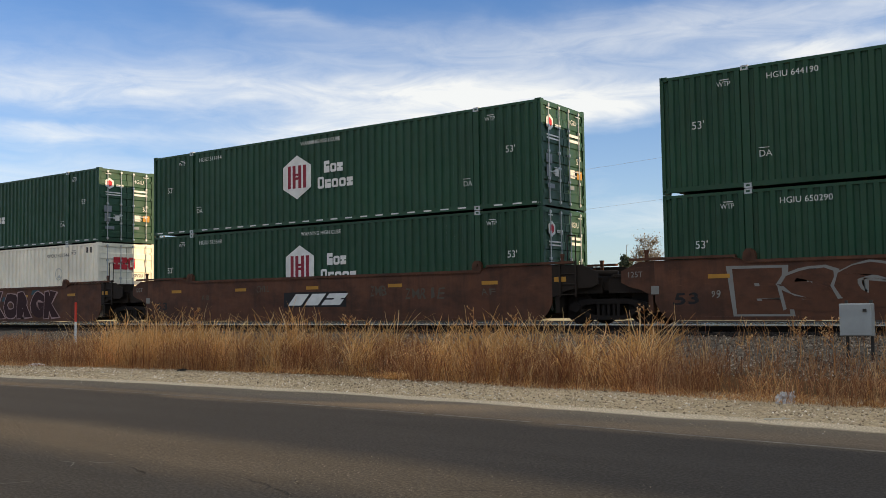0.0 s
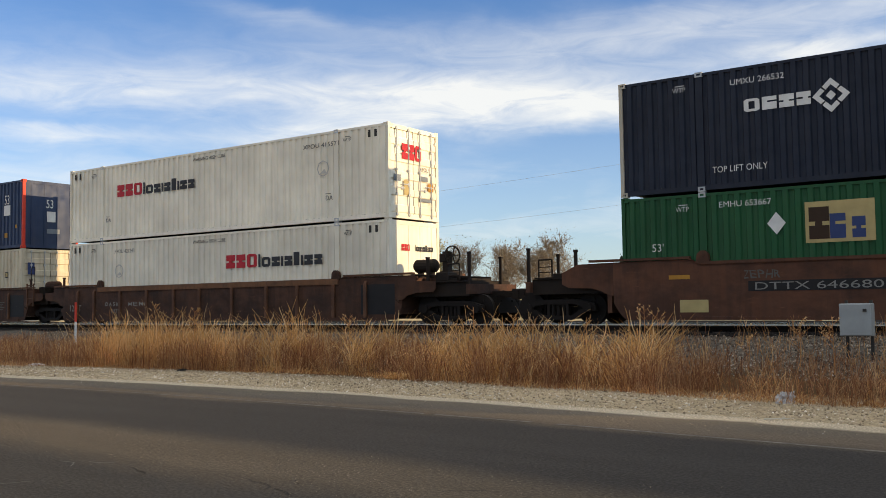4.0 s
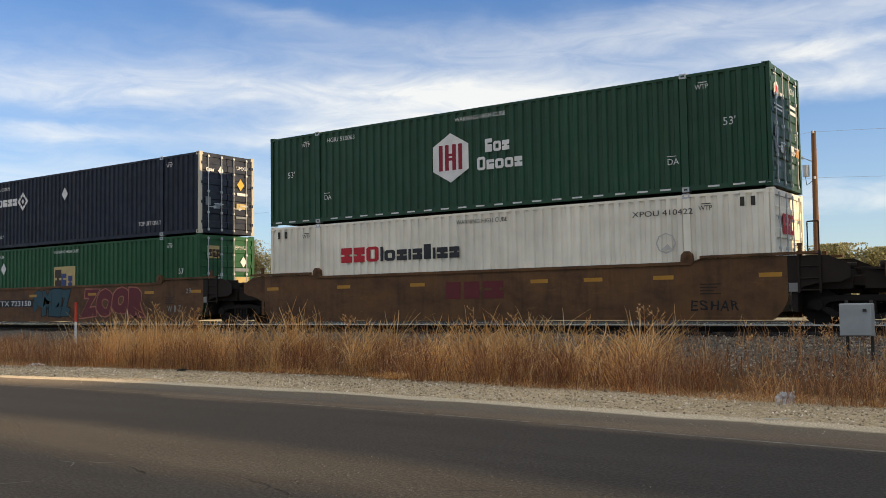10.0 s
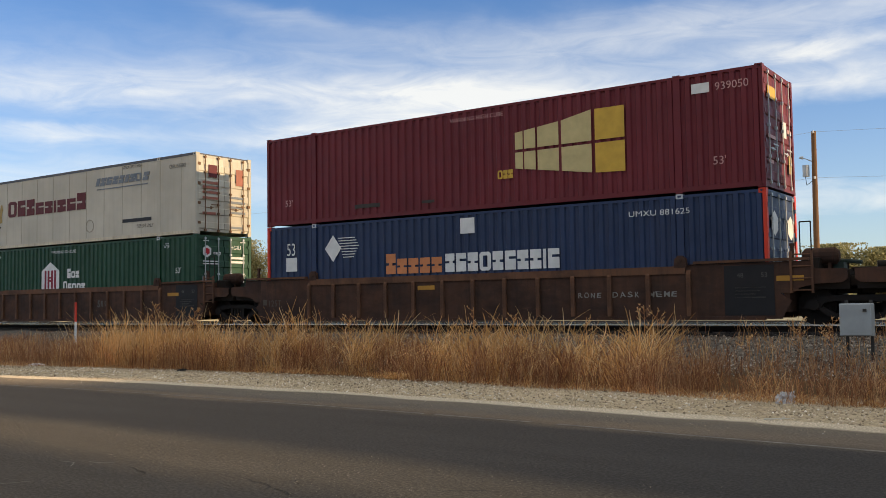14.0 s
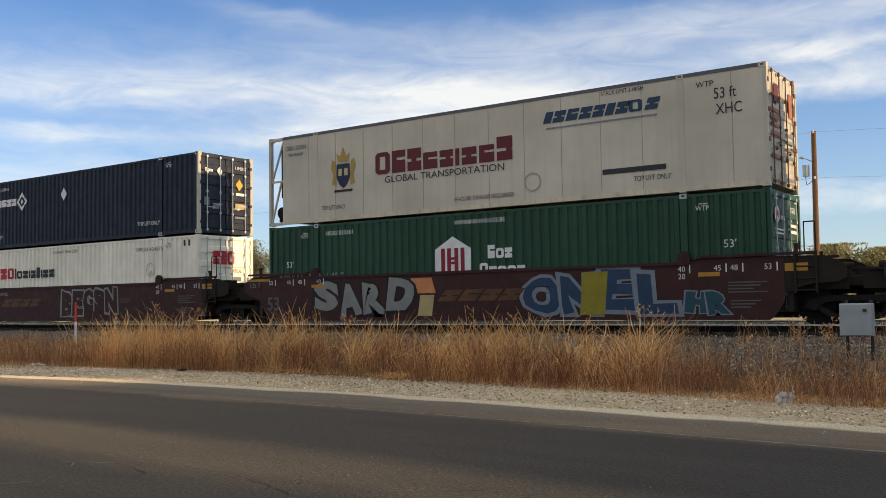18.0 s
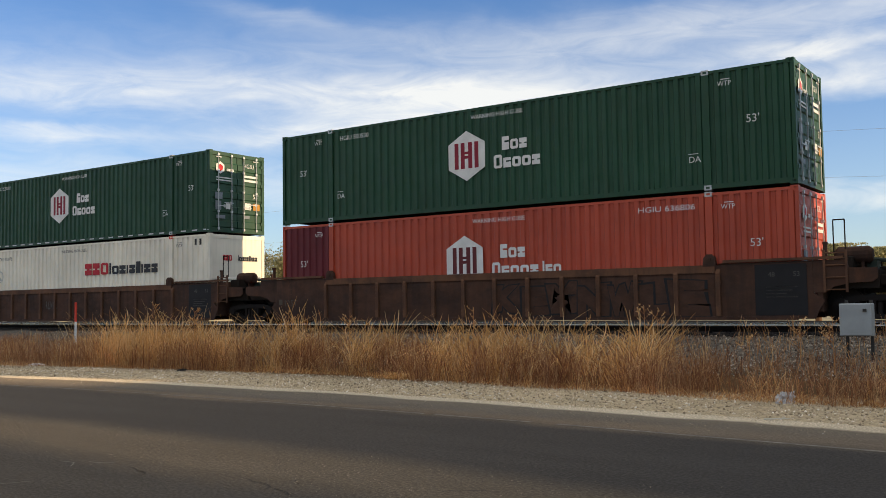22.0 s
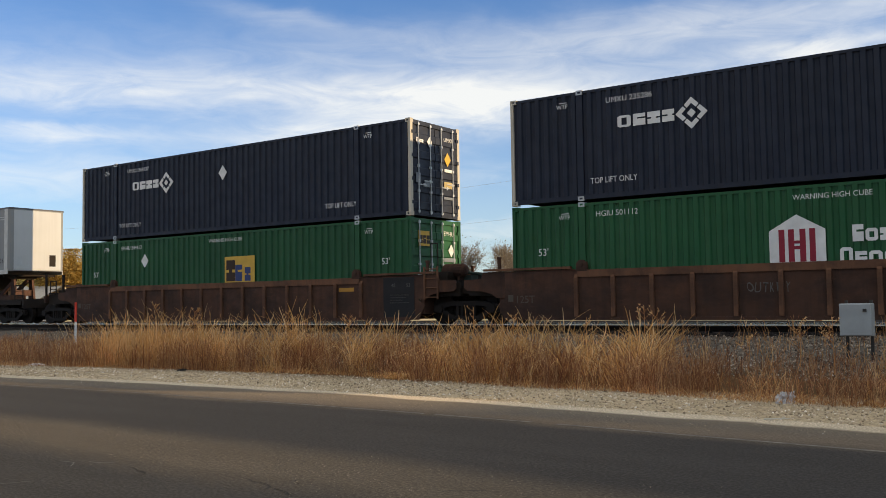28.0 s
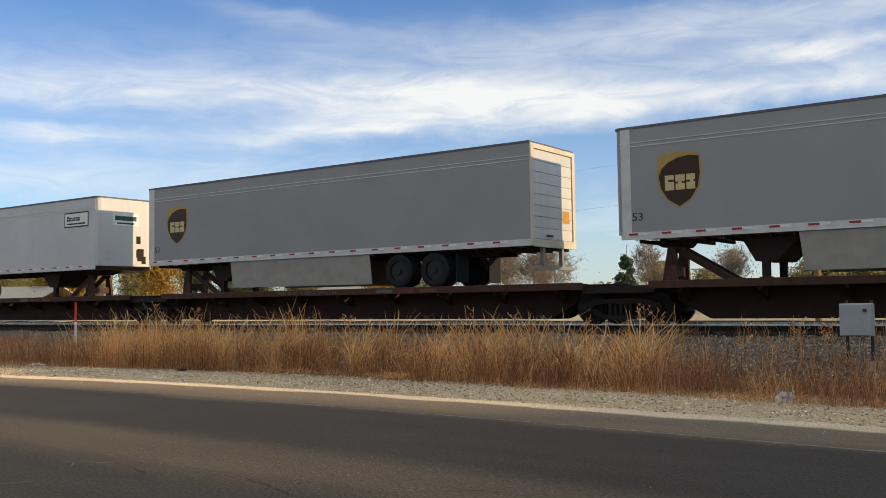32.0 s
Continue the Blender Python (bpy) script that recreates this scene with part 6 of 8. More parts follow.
    if second:
        write(ob, "GLOBAL TRANSPORTATION", -3.22, 1.03, 0.20, "darklettering", FACE, squeeze=1.15)
        write(ob, "53 ft", 6.82, 2.18, 0.26, "darklettering", FACE, squeeze=0.8)
        write(ob, "XHC", 6.87, 1.80, 0.26, "darklettering", FACE, squeeze=0.8)
        write(ob, "WTP", 6.4, 2.5, 0.14, "darklettering", FACE)
        write(ob, "HI-CUBE CHASSIS REQUIRED", -0.7, 0.28, 0.12, "crimson", FACE, squeeze=0.9)
    wordmark(ob, "TBNBSTBOB", 2.2, 2.14, 0.30, "bluegrey" if not second else "sprayblue", FACE, slant=0.2, width=3.2)
    plate(ob, 2.3, 5.4, 1.98, 2.02, "bluegrey", FACE)
    plate(ob, 3.9, 5.6, 0.62, 0.75, "darklettering", FACE, name="plain_bar")
    for x in (4.75, -5.75):
        write(ob, "TOP LIFT ONLY", x, 0.38, 0.13, "darklettering", FACE, squeeze=0.75)
    write(ob, "STACK LIMIT 3 HIGH", 3.9, 2.66, 0.11, "darklettering", FACE, squeeze=0.8)
    write(ob, "CREU 532044" if second else "CREU 533642", -7.32 if second else 6.6, 2.42, 0.14, "darklettering", FACE, squeeze=0.8)
    write(ob, "TARE WEIGHT", -7.2, 2.22, 0.09, "darklettering", FACE, squeeze=0.8)
    def ring(bm):
        rim(bm, circle(0, 0, 0.26, 12), circle(0, 0, 0.22, 12), -0.0015, 0.0015)
    part("faint_ring", shape("faint_ring", ring), "ivoryshade", ob, at=pose(1.85, FACE, 0.62))
    plate_end(ob, -0.75, -0.35, 2.05, 2.5, "crimson", HALF + 0.006)
    for z, w in ((1.85, 0.7), (1.68, 0.75), (1.5, 0.7), (1.3, 0.75), (0.75, 0.6)):
        plate_end(ob, -1.02, -1.02 + w, z - 0.045, z + 0.045, "crimsonfade", HALF + 0.006)
        plate_end(ob, 0.25, 0.25 + w, z - 0.5, z - 0.42, "bluegrey", HALF + 0.006)
    plate_end(ob, 0.55, 0.9, 1.85, 2.45, "crimsonfade", HALF + 0.006)
    return ob


M["ivoryshade"] = plain("ivory_seam_shadow", (0.33, 0.29, 0.22), 0.7)
M["rodrust"] = plain("rusty_lock_rod", (0.16, 0.085, 0.045), 0.7)
M["crimson"] = plain("dark_red_lettering", (0.11, 0.018, 0.02), 0.6)
M["crimsonfade"] = plain("faded_red_lettering", (0.33, 0.12, 0.08), 0.6)


# unit: left end of its boxes, car paint, style, rib spacing, what joins it to the unit ahead and behind
RIB1 = [-6.16 + 1.03 * i for i in range(13)]
RIB2 = [-6.34, -4.72, -3.17, -1.65, -0.28, 1.35, 2.99, 4.38, 5.92, 7.2, -7.4]
UNITS = [
    ("z0", 30.7, "rusty", "ribbed", RIB1, "joint", "coupler"), ("z1", 11.1, "brown", "smooth", [], "joint", "joint"),
    ("a0", -8.57, "brown", "smooth", [], "joint", "joint"), ("a1", -28.07, "brown", "smooth", [], "joint", "joint"), ("a2", -47.55, "brown", "smooth", [], "coupler", "joint"),
    ("b0", -71.53, "brown", "smooth", [], "coupler", "coupler"),
    ("c0", -95.14, "rusty", "ribbed", RIB2, "joint", "coupler"), ("c1", -114.65, "rusty", "ribbed", RIB2, "joint", "joint"), ("c2", -134.30, "rusty", "ribbed", RIB2, "coupler", "joint"),
    ("d0", -158.09, "ochre", "smooth", [], "joint", "coupler"), ("d1", -177.65, "ochre", "smooth", [], "joint", "joint"), ("d2", -197.31, "ochre", "smooth", [], "coupler", "joint"),
    ("e0", -220.83, "rusty", "ribbed", RIB1, "joint", "coupler"), ("e1", -240.50, "rusty", "ribbed", RIB1, "joint", "joint"), ("e2", -260.16, "rusty", "ribbed", RIB1, "coupler", "joint"),
    ("f0", -283.77, "oxide", "smooth", [], "joint", "coupler"), ("f1", -303.38, "oxide", "smooth", [], "joint", "joint"), ("f2", -323.03, "oxide", "smooth", [], "coupler", "joint"),
    ("g0", -346.72, "rusty", "ribbed", RIB1, "joint", "coupler"), ("g1", -366.28, "rusty", "ribbed", RIB1, "joint", "joint"), ("g2", -385.96, "rusty", "ribbed", RIB1, "coupler", "joint"),
    ("h0", -409.74, "rusty", "ribbed", RIB1, "coupler", "coupler"),
    ("i0", -433.24, "rusty", "ribbed", RIB1, "joint", "coupler"), ("i1", -452.85, "rusty", "ribbed", RIB1, "joint", "joint"), ("i2", -472.44, "rusty", "ribbed", RIB1, "coupler", "joint"),
]
CAR_LABEL = {"brown": "rust-brown smooth-sided well car with faded marks", "ochre": "ochre-brown smooth-sided well car with yellow reflectors", "oxide": "dark oxide-red smooth-sided well car with graffiti", "rusty": "rusty brown ribbed well car with dark open ends"}
CARS = {}
for k, (key, x, mat, style, ribs, left, right) in enumerate(UNITS):
    ahead = UNITS[k - 1][1] if k else x + 19.6
    behind = UNITS[k + 1][1] if k + 1 < len(UNITS) else x - 23.2
    gap_r, gap_l = (ahead - x - 2 * HALF) / 2, (x - behind - 2 * HALF) / 2
    car = well_car(CAR_LABEL[mat], mat, ribs, left, right, round(gap_l, 1), round(gap_r, 1), style=style)
    CARS[key] = rolling(car, x + HALF, 0)
M["signgreen"] = plain("dark_green_lettering", (0.02, 0.06, 0.045), 0.6)
def load(key, low, high):
    x = {u[0]: u[1] for u in UNITS}[key] + HALF
    rolling(low, x, LOW)
    rolling(high, x, HIGH + (0.018 if key[0] in "dfghi" else 0.0))


load("z0", white_box("XPOU 411208"), hex_box("high", "HGIU 512904"))
load("z1", hex_box("low", "HGIU 645107", drop=0.0), hex_box("high", "HGIU 650114"))
load("a0", hex_box("low", "HGIU 650290", id_x=-5.3, drop=0.0), hex_box("high", "HGIU 644190", id_x=-5.5))
load("a1", hex_box("low", "HGIU 513548", drop=0.0), hex_box("high", "HGIU 511414", stripes=True))
load("a2", white_box("XPOU 422744"), hex_box("high", "HGIU 509935", stripes=True))
load("b0", panel_box("EMHU 653667", "low", "green2", (-3.65, 1.56), -4.28), navy_box("UMXU 266532"))
load("c0", white_box("XPOU 421243", 1.0, end="front", id_x=-5.2, leaf_x=-4.9), white_box("XPOU 415571", -5.03, "high"))
load("c1", cream_box(), blue_box("UMXU 891981", "high", True))
load("c2", white_box("XPOU 424111"), hex_box("high", "HGIU 512182"))
load("d0", panel_box("EMHU 649674", "low", "green", (-3.61, 1.56), -4.3),
     hex_box("high", "HGIU 837430", "red", x=-1.2, inner="sprayred", suffix=True, id_x=4.16, end="front", label="bright red corrugated container with a white hexagon emblem"))
load("d1", white_box("XPOU 410422"), hex_box("high", "HGIU 510063", stripes=True))
load("d2", panel_box("EMHU 262534", "low", "green2", (-0.69, 1.1), -4.4, wide53=True), navy_box("UMXU 257872"))
load("e0", white_box("XPOU 414401", upper=True), striped_box())
load("e1", blue_box("UMXU 881625", "low", False), window_box())
load("e2", hex_box("low", "HGIU 545464", drop=0.03), reefer_box(False))
load("f0", white_box("XPOU 422803"),
     hex_box("high", "HGIU 635217", "darkred", x=-1.0, inner="sprayred", suffix=True, id_x=4.16, label="faded red corrugated container with a white hexagon emblem"))
load("f1", hex_box("low", "HGIU 515161", drop=0.03), reefer_box(True))
load("f2", white_box("XPOU 424575"), navy_box("UMXU 259019"))
load("g0", hex_box("low", "HGIU 515258", drop=0.03), panel_box("EMHU 249393", "high", "green", (0.0, 1.05), -4.27, board="gold"))
patched = hex_box("low", "HGIU 636806", "red", x=-1.0, inner="sprayred", suffix=True, id_x=4.2, drop=0.03, label="bright red corrugated container with a white emblem, low in its well")
bm = bmesh.new()
corrugated(bm, -HALF + 0.09, -POST - 0.09, 0.157, 2.798, -WIDE + 0.002, 0.046)
part("side_panel", bm, "maroon", patched, "darker red replaced side panel")
load("g1", patched, hex_box("high", "HGIU 500530"))
load("g2", white_box("XPOU 412078", 0.87, end="ribbed", id_x=-5.5, leaf_x=-5.2, upper=True), hex_box("high", "HGIU 522031", stripes=True))
load("h0", hex_box("low", "HGIU 645601", drop=0.02), hex_box("high", "HGIU 647974"))
load("i0", white_box("XPOU 411710"), panel_box("EMHU 278573", "high", "green", (-3.77, 1.6), -4.54, board="gold"))
load("i1", hex_box("low", "HGIU 501112", "green2", x=-0.65, drop=0.03), navy_box("UMXU 235286", placard=False))
load("i2", panel_box("EMHU 249413", "low", "green2", (0.1, 1.1), -4.2, board="gold"), navy_box("UMXU 268137"))

# ---- trailers on spine cars ----
DECK = 1.07


def shield(ob, x):
    z = 2.47
    edge_ = [(-0.54, 0.57), (-0.56, 0.1), (-0.50, -0.22), (-0.30, -0.52), (0.0, -0.70), (0.30, -0.52), (0.50, -0.22), (0.56, 0.1), (0.54, 0.57), (0.28, 0.655), (0.0, 0.675), (-0.28, 0.655)]
    def body(bm):
        prism(bm, edge_, -0.0015, 0.0015)
    part("shield", shape("shield", body), "bronze", ob, at=pose(x, -1.287, z))
    def field(bm):
        prism(bm, [(-0.52, 0.1), (-0.46, -0.21), (-0.28, -0.49), (0.0, -0.66), (0.28, -0.49), (0.46, -0.21), (0.52, 0.1), (0.50, 0.53), (0.26, 0.57), (-0.02, 0.53), (-0.27, 0.43), (-0.44, 0.28)], -0.0015, 0.0015)
    part("shield_field", shape("shield_field", field), "shieldbrown", ob, at=pose(x, -1.291, z))
    wordmark(ob, "nbs", x - 0.36, z - 0.26, 0.5, "panepale", -1.295, width=0.76)


def grey_trailer(x_rear, nose_right):
    ob = trailer("grey road trailer with a brown and gold shield", "trailer", nose_right)
    shield(ob, 6.5 if nose_right else -6.4)
    write(ob, "53", 7.3 if nose_right else -7.65, 1.52, 0.2, "darklettering", -1.287, squeeze=1.1)
    if not nose_right:
        plate_end(ob, 0.55, 0.95, 1.75, 2.1, "yellow", 8.101)
        plate_end(ob, -0.5, -0.1, 1.32, 1.38, "darklettering", 8.133)
    rolling(ob, x_rear + 8.08, DECK)
    return ob


grey_trailer(-493.78, True)
grey_trailer(-513.94, False)
grey_trailer(-532.58, False)
last = trailer("white road trailer with a framed green sign", "trailer_white", True, skirt=False)
rolling(last, -535.6 - 8.08, DECK)
plate(last, 5.9, 7.5, 2.75, 3.35, "darklettering", -1.287, name="sign_panel")
plate(last, 5.95, 7.45, 2.80, 3.30, "lettering", -1.291, name="sign_panel")
wordmark(last, "Bnobibn", 6.05, 3.0, 0.2, "signgreen", -1.295, slant=0.3)
plate(last, 6.1, 7.3, 2.86, 2.92, "signgreen", -1.295)
plate_end(last, -0.6, 0.6, 2.80, 3.30, "lettering", 8.085, name="sign_panel")
plate_end(last, -0.5, 0.5, 3.0, 3.18, "signgreen", 8.089)
plate_end(last, -0.4, 0.4, 2.86, 2.92, "signgreen", 8.089)
for y, z in ((0.5, 2.1), (0.5, 1.55), (0.75, 1.3)):
    plate_end(last, y, y + 0.2, z, z + 0.3, "black", 8.085)


spines = [(-477.9, -495.5, True), (-495.5, -514.0, False), (-514.0, -532.6, False), (-532.6, -552.2, False)]
stands = [-478.7, -512.9, -531.4, -537.2]
for (a, b, first), hitch in zip(spines, stands):
    mid = (a + b) / 2
    s = spine_car("rusty black low spine car carrying a road trailer", b - mid, (1.2 if first else 0.0) + a - mid, [a - mid] if not first else [a - mid, b - mid][:1], hitch - mid, couple=(a - mid + 1.95) if first else None, flip=hitch in stands[1:3])
    rolling(s, mid, 0)
    if first:
        write(s, "2-28/1-57", -5.2, 0.93, 0.12, "spraysilver", -1.358)
        write(s, "TTRX 370814", -2.7, 0.925, 0.13, "lettering", -1.358, squeeze=1.1)
    else:
        write(s, "TWIN 28-ALL PURPOSE SPINE CAR", -2.6, 0.93, 0.12, "spraygrey", -1.358, squeeze=1.0)
        for x, m in ((1.6, "spraygrey"), (2.4, "sprayred"), (3.2, "ochre")):
            plate(s, x, x + 0.6, 0.93, 1.03, m, -1.358)


# ---- marks and graffiti on the car sides ----
CY = -1.352
M["faint"] = plain("faded_stencil", (0.085, 0.07, 0.055), 0.8)


def reflectors(car, xs, z=1.10, w=0.52, h=0.10):
    for x in xs:
        plate(car, x - w / 2, x + w / 2, z, z + h, "yellow", CY, name="reflector")


def car_number(car, text, x0, x1, z0, z1, board="sprayblack", mat="lettering"):
    plate(car, x0, x1, z0, z1, board, CY, name="number_board")
    h = (z1 - z0) * 0.72
    me = letters(text, h)
    wide = max(v.co.x for v in me.vertices)
    write(car, text, x0 + 0.12, z0 + (z1 - z0) * 0.14, h, mat, CY - 0.004, squeeze=round((x1 - x0 - 0.24) / wide, 2))


def load_marks(car, xs, mat="lettering"):
    for x, t in zip(xs, ("40", "45", "48", "53")):
        write(car, t, x, 1.28, 0.13, mat, CY)
        plate(car, x + 0.28, x + 0.31, 1.24, 1.44, mat, CY)


def small_print(car, x, z, w, rows, mat="spraygrey"):
    for k in range(rows):
        plate(car, x, x + w * (1.0 - 0.17 * (k % 3)), z - 0.075 * k, z - 0.075 * k + 0.03, mat, CY, name="plain_bar")


def tag(car, text, x0, x1, z0, z1, mat="spraysilver"):
    graffiti(car, text, x0, x1, z0, z1, mat, None, 0.012)


c = CARS
for k in ("a0", "a1", "a2", "z1"):
    reflectors(c[k], (-6.73, -3.45, -0.2, 3.1, 6.4))
    write(c[k], "125T", -9.05, 1.18, 0.14, "spraysilver", -1.355)
    plate(c[k], -8.42, -8.22, 0.75, 0.95, "spraysilver", -1.355)
    graffiti(c[k], "53", -7.9, -7.2, 0.45, 0.80, "sprayblack", None, 0.03)
    plate(c[k], 8.4, 8.75, 1.12, 1.25, "yellow", -1.355, name="reflector")
graffiti(c["a0"], "ESGR", -6.5, -1.6, 0.22, 1.40, "spraysilver", "brown", 0.05)
tag(c["a0"], "99", -6.95, -6.7, 0.6, 0.85)
plate(c["a1"], -1.44, 1.21, 0.54, 1.02, "sprayblack", CY, name="sign_panel")
wordmark(c["a1"], "TTS", -1.25, 0.60, 0.36, "lettering", CY - 0.004, slant=0.25, width=2.2)
for x0, x1, z0, z1, t in ((-2.7, -2.1, 1.02, 1.3, "CHIL"), (2.1, 2.8, 0.8, 1.2, "ZMB"), (3.4, 4.9, 0.7, 1.1, "ZMRIE"), (6.1, 6.6, 0.78, 1.02, "AF"), (-5.4, -5.0, 0.82, 1.02, "KB")):
    tag(c["a1"], t, x0, x1, z0, z1, "faint")
car_number(c["a2"], "DTTX 732798", -5.05, -2.1, 0.78, 1.05)
graffiti(c["a2"], "KORGK", 0.55, 5.7, 0.20, 1.36, "spraypink", "spraymaroon", 0.02)
for x0, x1, z0, z1, t in ((-7.1, -6.6, 0.85, 1.1, "ZB"), (-6.0, -5.6, 0.85, 1.05, "KR"), (-1.7, -1.1, 1.05, 1.25, "TORS"), (-0.2, 0.15, 0.95, 1.12, "EB")):
    tag(c["a2"], t, x0, x1, z0, z1, "faint")
for x, z in ((0.1, 1.0), (0.3, 0.5), (1.4, 0.95), (3.6, 1.2)):
    plate(c["a2"], x, x + 0.5, z, z + 0.18, "teal", CY + 0.002, cut=0.1)
plate(c["b0"], 1.63, 4.37, 0.32, 1.17, "tan", CY, name="sign_panel")
wordmark(c["b0"], "TTS", 1.85, 0.55, 0.50, "crimsonfade", CY - 0.004, width=2.2)
car_number(c["b0"], "DTTX 646680", -4.95, -1.95, 0.78, 1.02, mat="spraysilver")
tag(c["b0"], "ZEPHR", -5.1, -4.2, 1.05, 1.3, "spraygrey")
reflectors(c["b0"], (-6.6, 6.5))
plate(c["b0"], -6.6, -5.9, 0.3, 0.6, "tan", CY)
small_print(c["b0"], 7.3, 1.2, 0.7, 4, "spraygrey")
plate(c["b0"], 7.9, 8.3, 1.12, 1.34, "ochre", CY - 0.003, name="reflector")
plate(c["b0"], 8.55, 9.0, 1.02, 1.28, "spraysilver", -1.352, name="sign_panel")
plate(c["b0"], 8.58, 8.97, 1.05, 1.25, "sprayblack", -1.356, name="sign_panel")
for k, xs in (("c0", ((-5.7, -4.8, "DASK"), (-4.33, -3.09, "MEME"))), ("c1", ((3.07, 3.9, "DASK"),)), ("e1", ((3.22, 3.91, "RONE"), (4.17, 4.97, "DASK"), (5.15, 5.9, "MEME"))), ("e0", ((2.22, 2.98, "AKE"), (3.24, 3.98, "DASK"), (4.21, 4.97, "MEME"))), ("c2", ((-4.6, -3.6, "DASK"),))):
    for x0, x1, t in xs:
        tag(c[k], t, x0, x1, 0.66, 0.84)
tag(c["c1"], "MEME", 3.05, 3.9, 0.86, 1.0)
write(c["c0"], "DTTX", -5.3, 0.42, 0.14, "spraysilver", CY)
wordmark(c["c1"], "TTTS", 0.35, 0.40, 0.40, "lettering", CY, slant=0.2, width=2.2)
graffiti(c["c1"], "O", -2.95, -2.3, 0.24, 0.85, "spraysilver", "rusty", 0.03)
graffiti(c["c1"], "53", 7.55, 8.2, 0.6, 0.95, "sprayblack", None, 0.02)
small_print(c["c1"], 6.3, 0.9, 0.55, 5)
for k in ("c0", "c1", "c2"):
    write(c[k], "125 T", -8.0, 0.50, 0.24, "spraysilver", CY - 0.002)
    plate(c[k], 7.0, 8.3, 0.3, 1.2, "sprayblack", CY + 0.002, name="stencil_panel")
    plate(c[k], -6.1, 6.1, 1.24, 1.40, "chord", -1.389, name="painted_strip")
for k in ("d0", "d1", "d2"):
    reflectors(c[k], (-7.95, -4.9, -2.08, 1.94, 3.51, 5.39, 7.95))
    plate(c[k], 8.35, 8.55, 0.75, 0.95, "spraysilver", -1.355)
    small_print(c[k], 6.3, 0.95, 0.5, 4, "shieldbrown")
graffiti(c["d0"], "ESOE", -5.6, -1.2, 0.22, 1.43, "sprayblack", "sprayyellow", 0.01)
write(c["d0"], "B", -0.95, 0.75, 0.17, "sprayblack", CY)
car_number(c["d0"], "DTTX 723150", 2.2, 5.42, 0.74, 1.02)
graffiti(c["d0"], "53", -7.9, -7.35, 0.6, 0.95, "sprayblack", None, 0.02)
wordmark(c["d1"], "TTS", -1.07, 0.72, 0.48, "sprayred", CY, width=1.9)
tag(c["d1"], "ESHAR", 6.0, 7.25, 0.3, 0.62, "sprayblack")
car_number(c["d2"], "DTTX 723150", -5.3, -2.1, 0.70, 1.0)
graffiti(c["d2"], "SMEZ", -2.05, 0.6, 0.20, 1.38, "sprayblack", "teal", 0.0)
graffiti(c["d2"], "ZOOR", 1.2, 5.3, 0.25, 1.38, "crimsonfade", "sprayred", 0.03)
graffiti(c["d2"], "53", -8.05, -7.4, 0.5, 0.85, "sprayblack", None, 0.03)
tag(c["d2"], "WIZ", 6.4, 7.2, 0.4, 0.7)
tag(c["d2"], "29", 7.4, 7.7, 1.05, 1.3)
for k in ("f0", "f1", "f2"):
    reflectors(c[k], (-5.9, 6.6), 1.15)
    plate(c[k], 8.35, 8.85, 1.22, 1.40, "yellow", -1.355, name="reflector")
    load_marks(c[k], (-5.95, -6.75, -7.25, -8.05))
    load_marks(c[k], (5.84, 6.72, 7.11, 7.89))
    write(c[k], "20", 5.84, 1.1, 0.13, "lettering", CY)
    write(c[k], "53", -8.15, 0.46, 0.42, "spraygrey", CY, fat=0.012)
    write(c[k], "125 T", -8.95, 1.2, 0.15, "spraysilver", -1.355)
    small_print(c[k], 7.05, 0.98, 0.9, 4)
    small_print(c[k], 7.1, 0.55, 0.7, 3)
    plate(c[k], -9.0, -8.0, 1.40, 1.48, "yellow", -1.355, name="reflector")
wordmark(c["f0"], "BNSB", -5.44, 0.76, 0.20, "spraysilver", CY, width=0.95)
write(c["f0"], "254293", -4.3, 0.76, 0.20, "spraysilver", CY, squeeze=1.1)
graffiti(c["f0"], "BEGSN", -3.6, 0.85, 0.28, 1.38, "spraysilver", "sprayolive", 0.09)
tag(c["f0"], "2015", 1.0, 1.75, 1.05, 1.3)
tag(c["f0"], "AWE", 1.05, 1.75, 0.72, 0.95)
tag(c["f0"], "CBMT", -4.4, -3.8, 1.0, 1.32, "spraygrey")
for k in range(7):
    plate(c["f0"], 1.9 + 0.63 * k, 2.68 + 0.63 * k, 0.24 + 0.05 * (k % 3), 1.28 + 0.05 * (k % 2), "sprayolive", CY + 0.0045 - 0.0004 * k, cut=0.12 * (-1) ** k)
graffiti(c["f0"], "XAEKZ", 1.9, 6.4, 0.20, 1.36, "spraysilver", "spraytan", 0.0)
graffiti(c["f1"], "SARD", -6.1, -2.05, 0.24, 1.40, "sprayblack", "spraysilver", 0.11)
plate(c["f1"], -2.1, -1.35, 0.9, 1.35, "orangeletter", CY, cut=-0.15)
plate(c["f1"], -2.0, -1.5, 0.25, 0.85, "tan", CY, cut=0.1)
wordmark(c["f1"], "BNSB", -1.3, 0.66, 0.32, "ochre", CY, slant=0.3, width=2.6)
wordmark(c["f2"], "BNSB", -4.4, 0.72, 0.32, "ochre", CY, slant=0.3, width=2.7)
graffiti(c["f1"], "ONEL", 1.5, 5.9, 0.20, 1.42, "bluegrey", "sprayblue", 0.13)
plate(c["f1"], 3.2, 3.9, 0.25, 1.35, "sprayyellow", CY - 0.008, cut=0.1)
graffiti(c["f1"], "HR", 5.98, 7.15, 0.24, 0.82, "bluegrey", "teal", 0.06)
tag(c["f1"], "SARDIE MIZ LIKE", -7.6, -4.8, 1.49, 1.62)
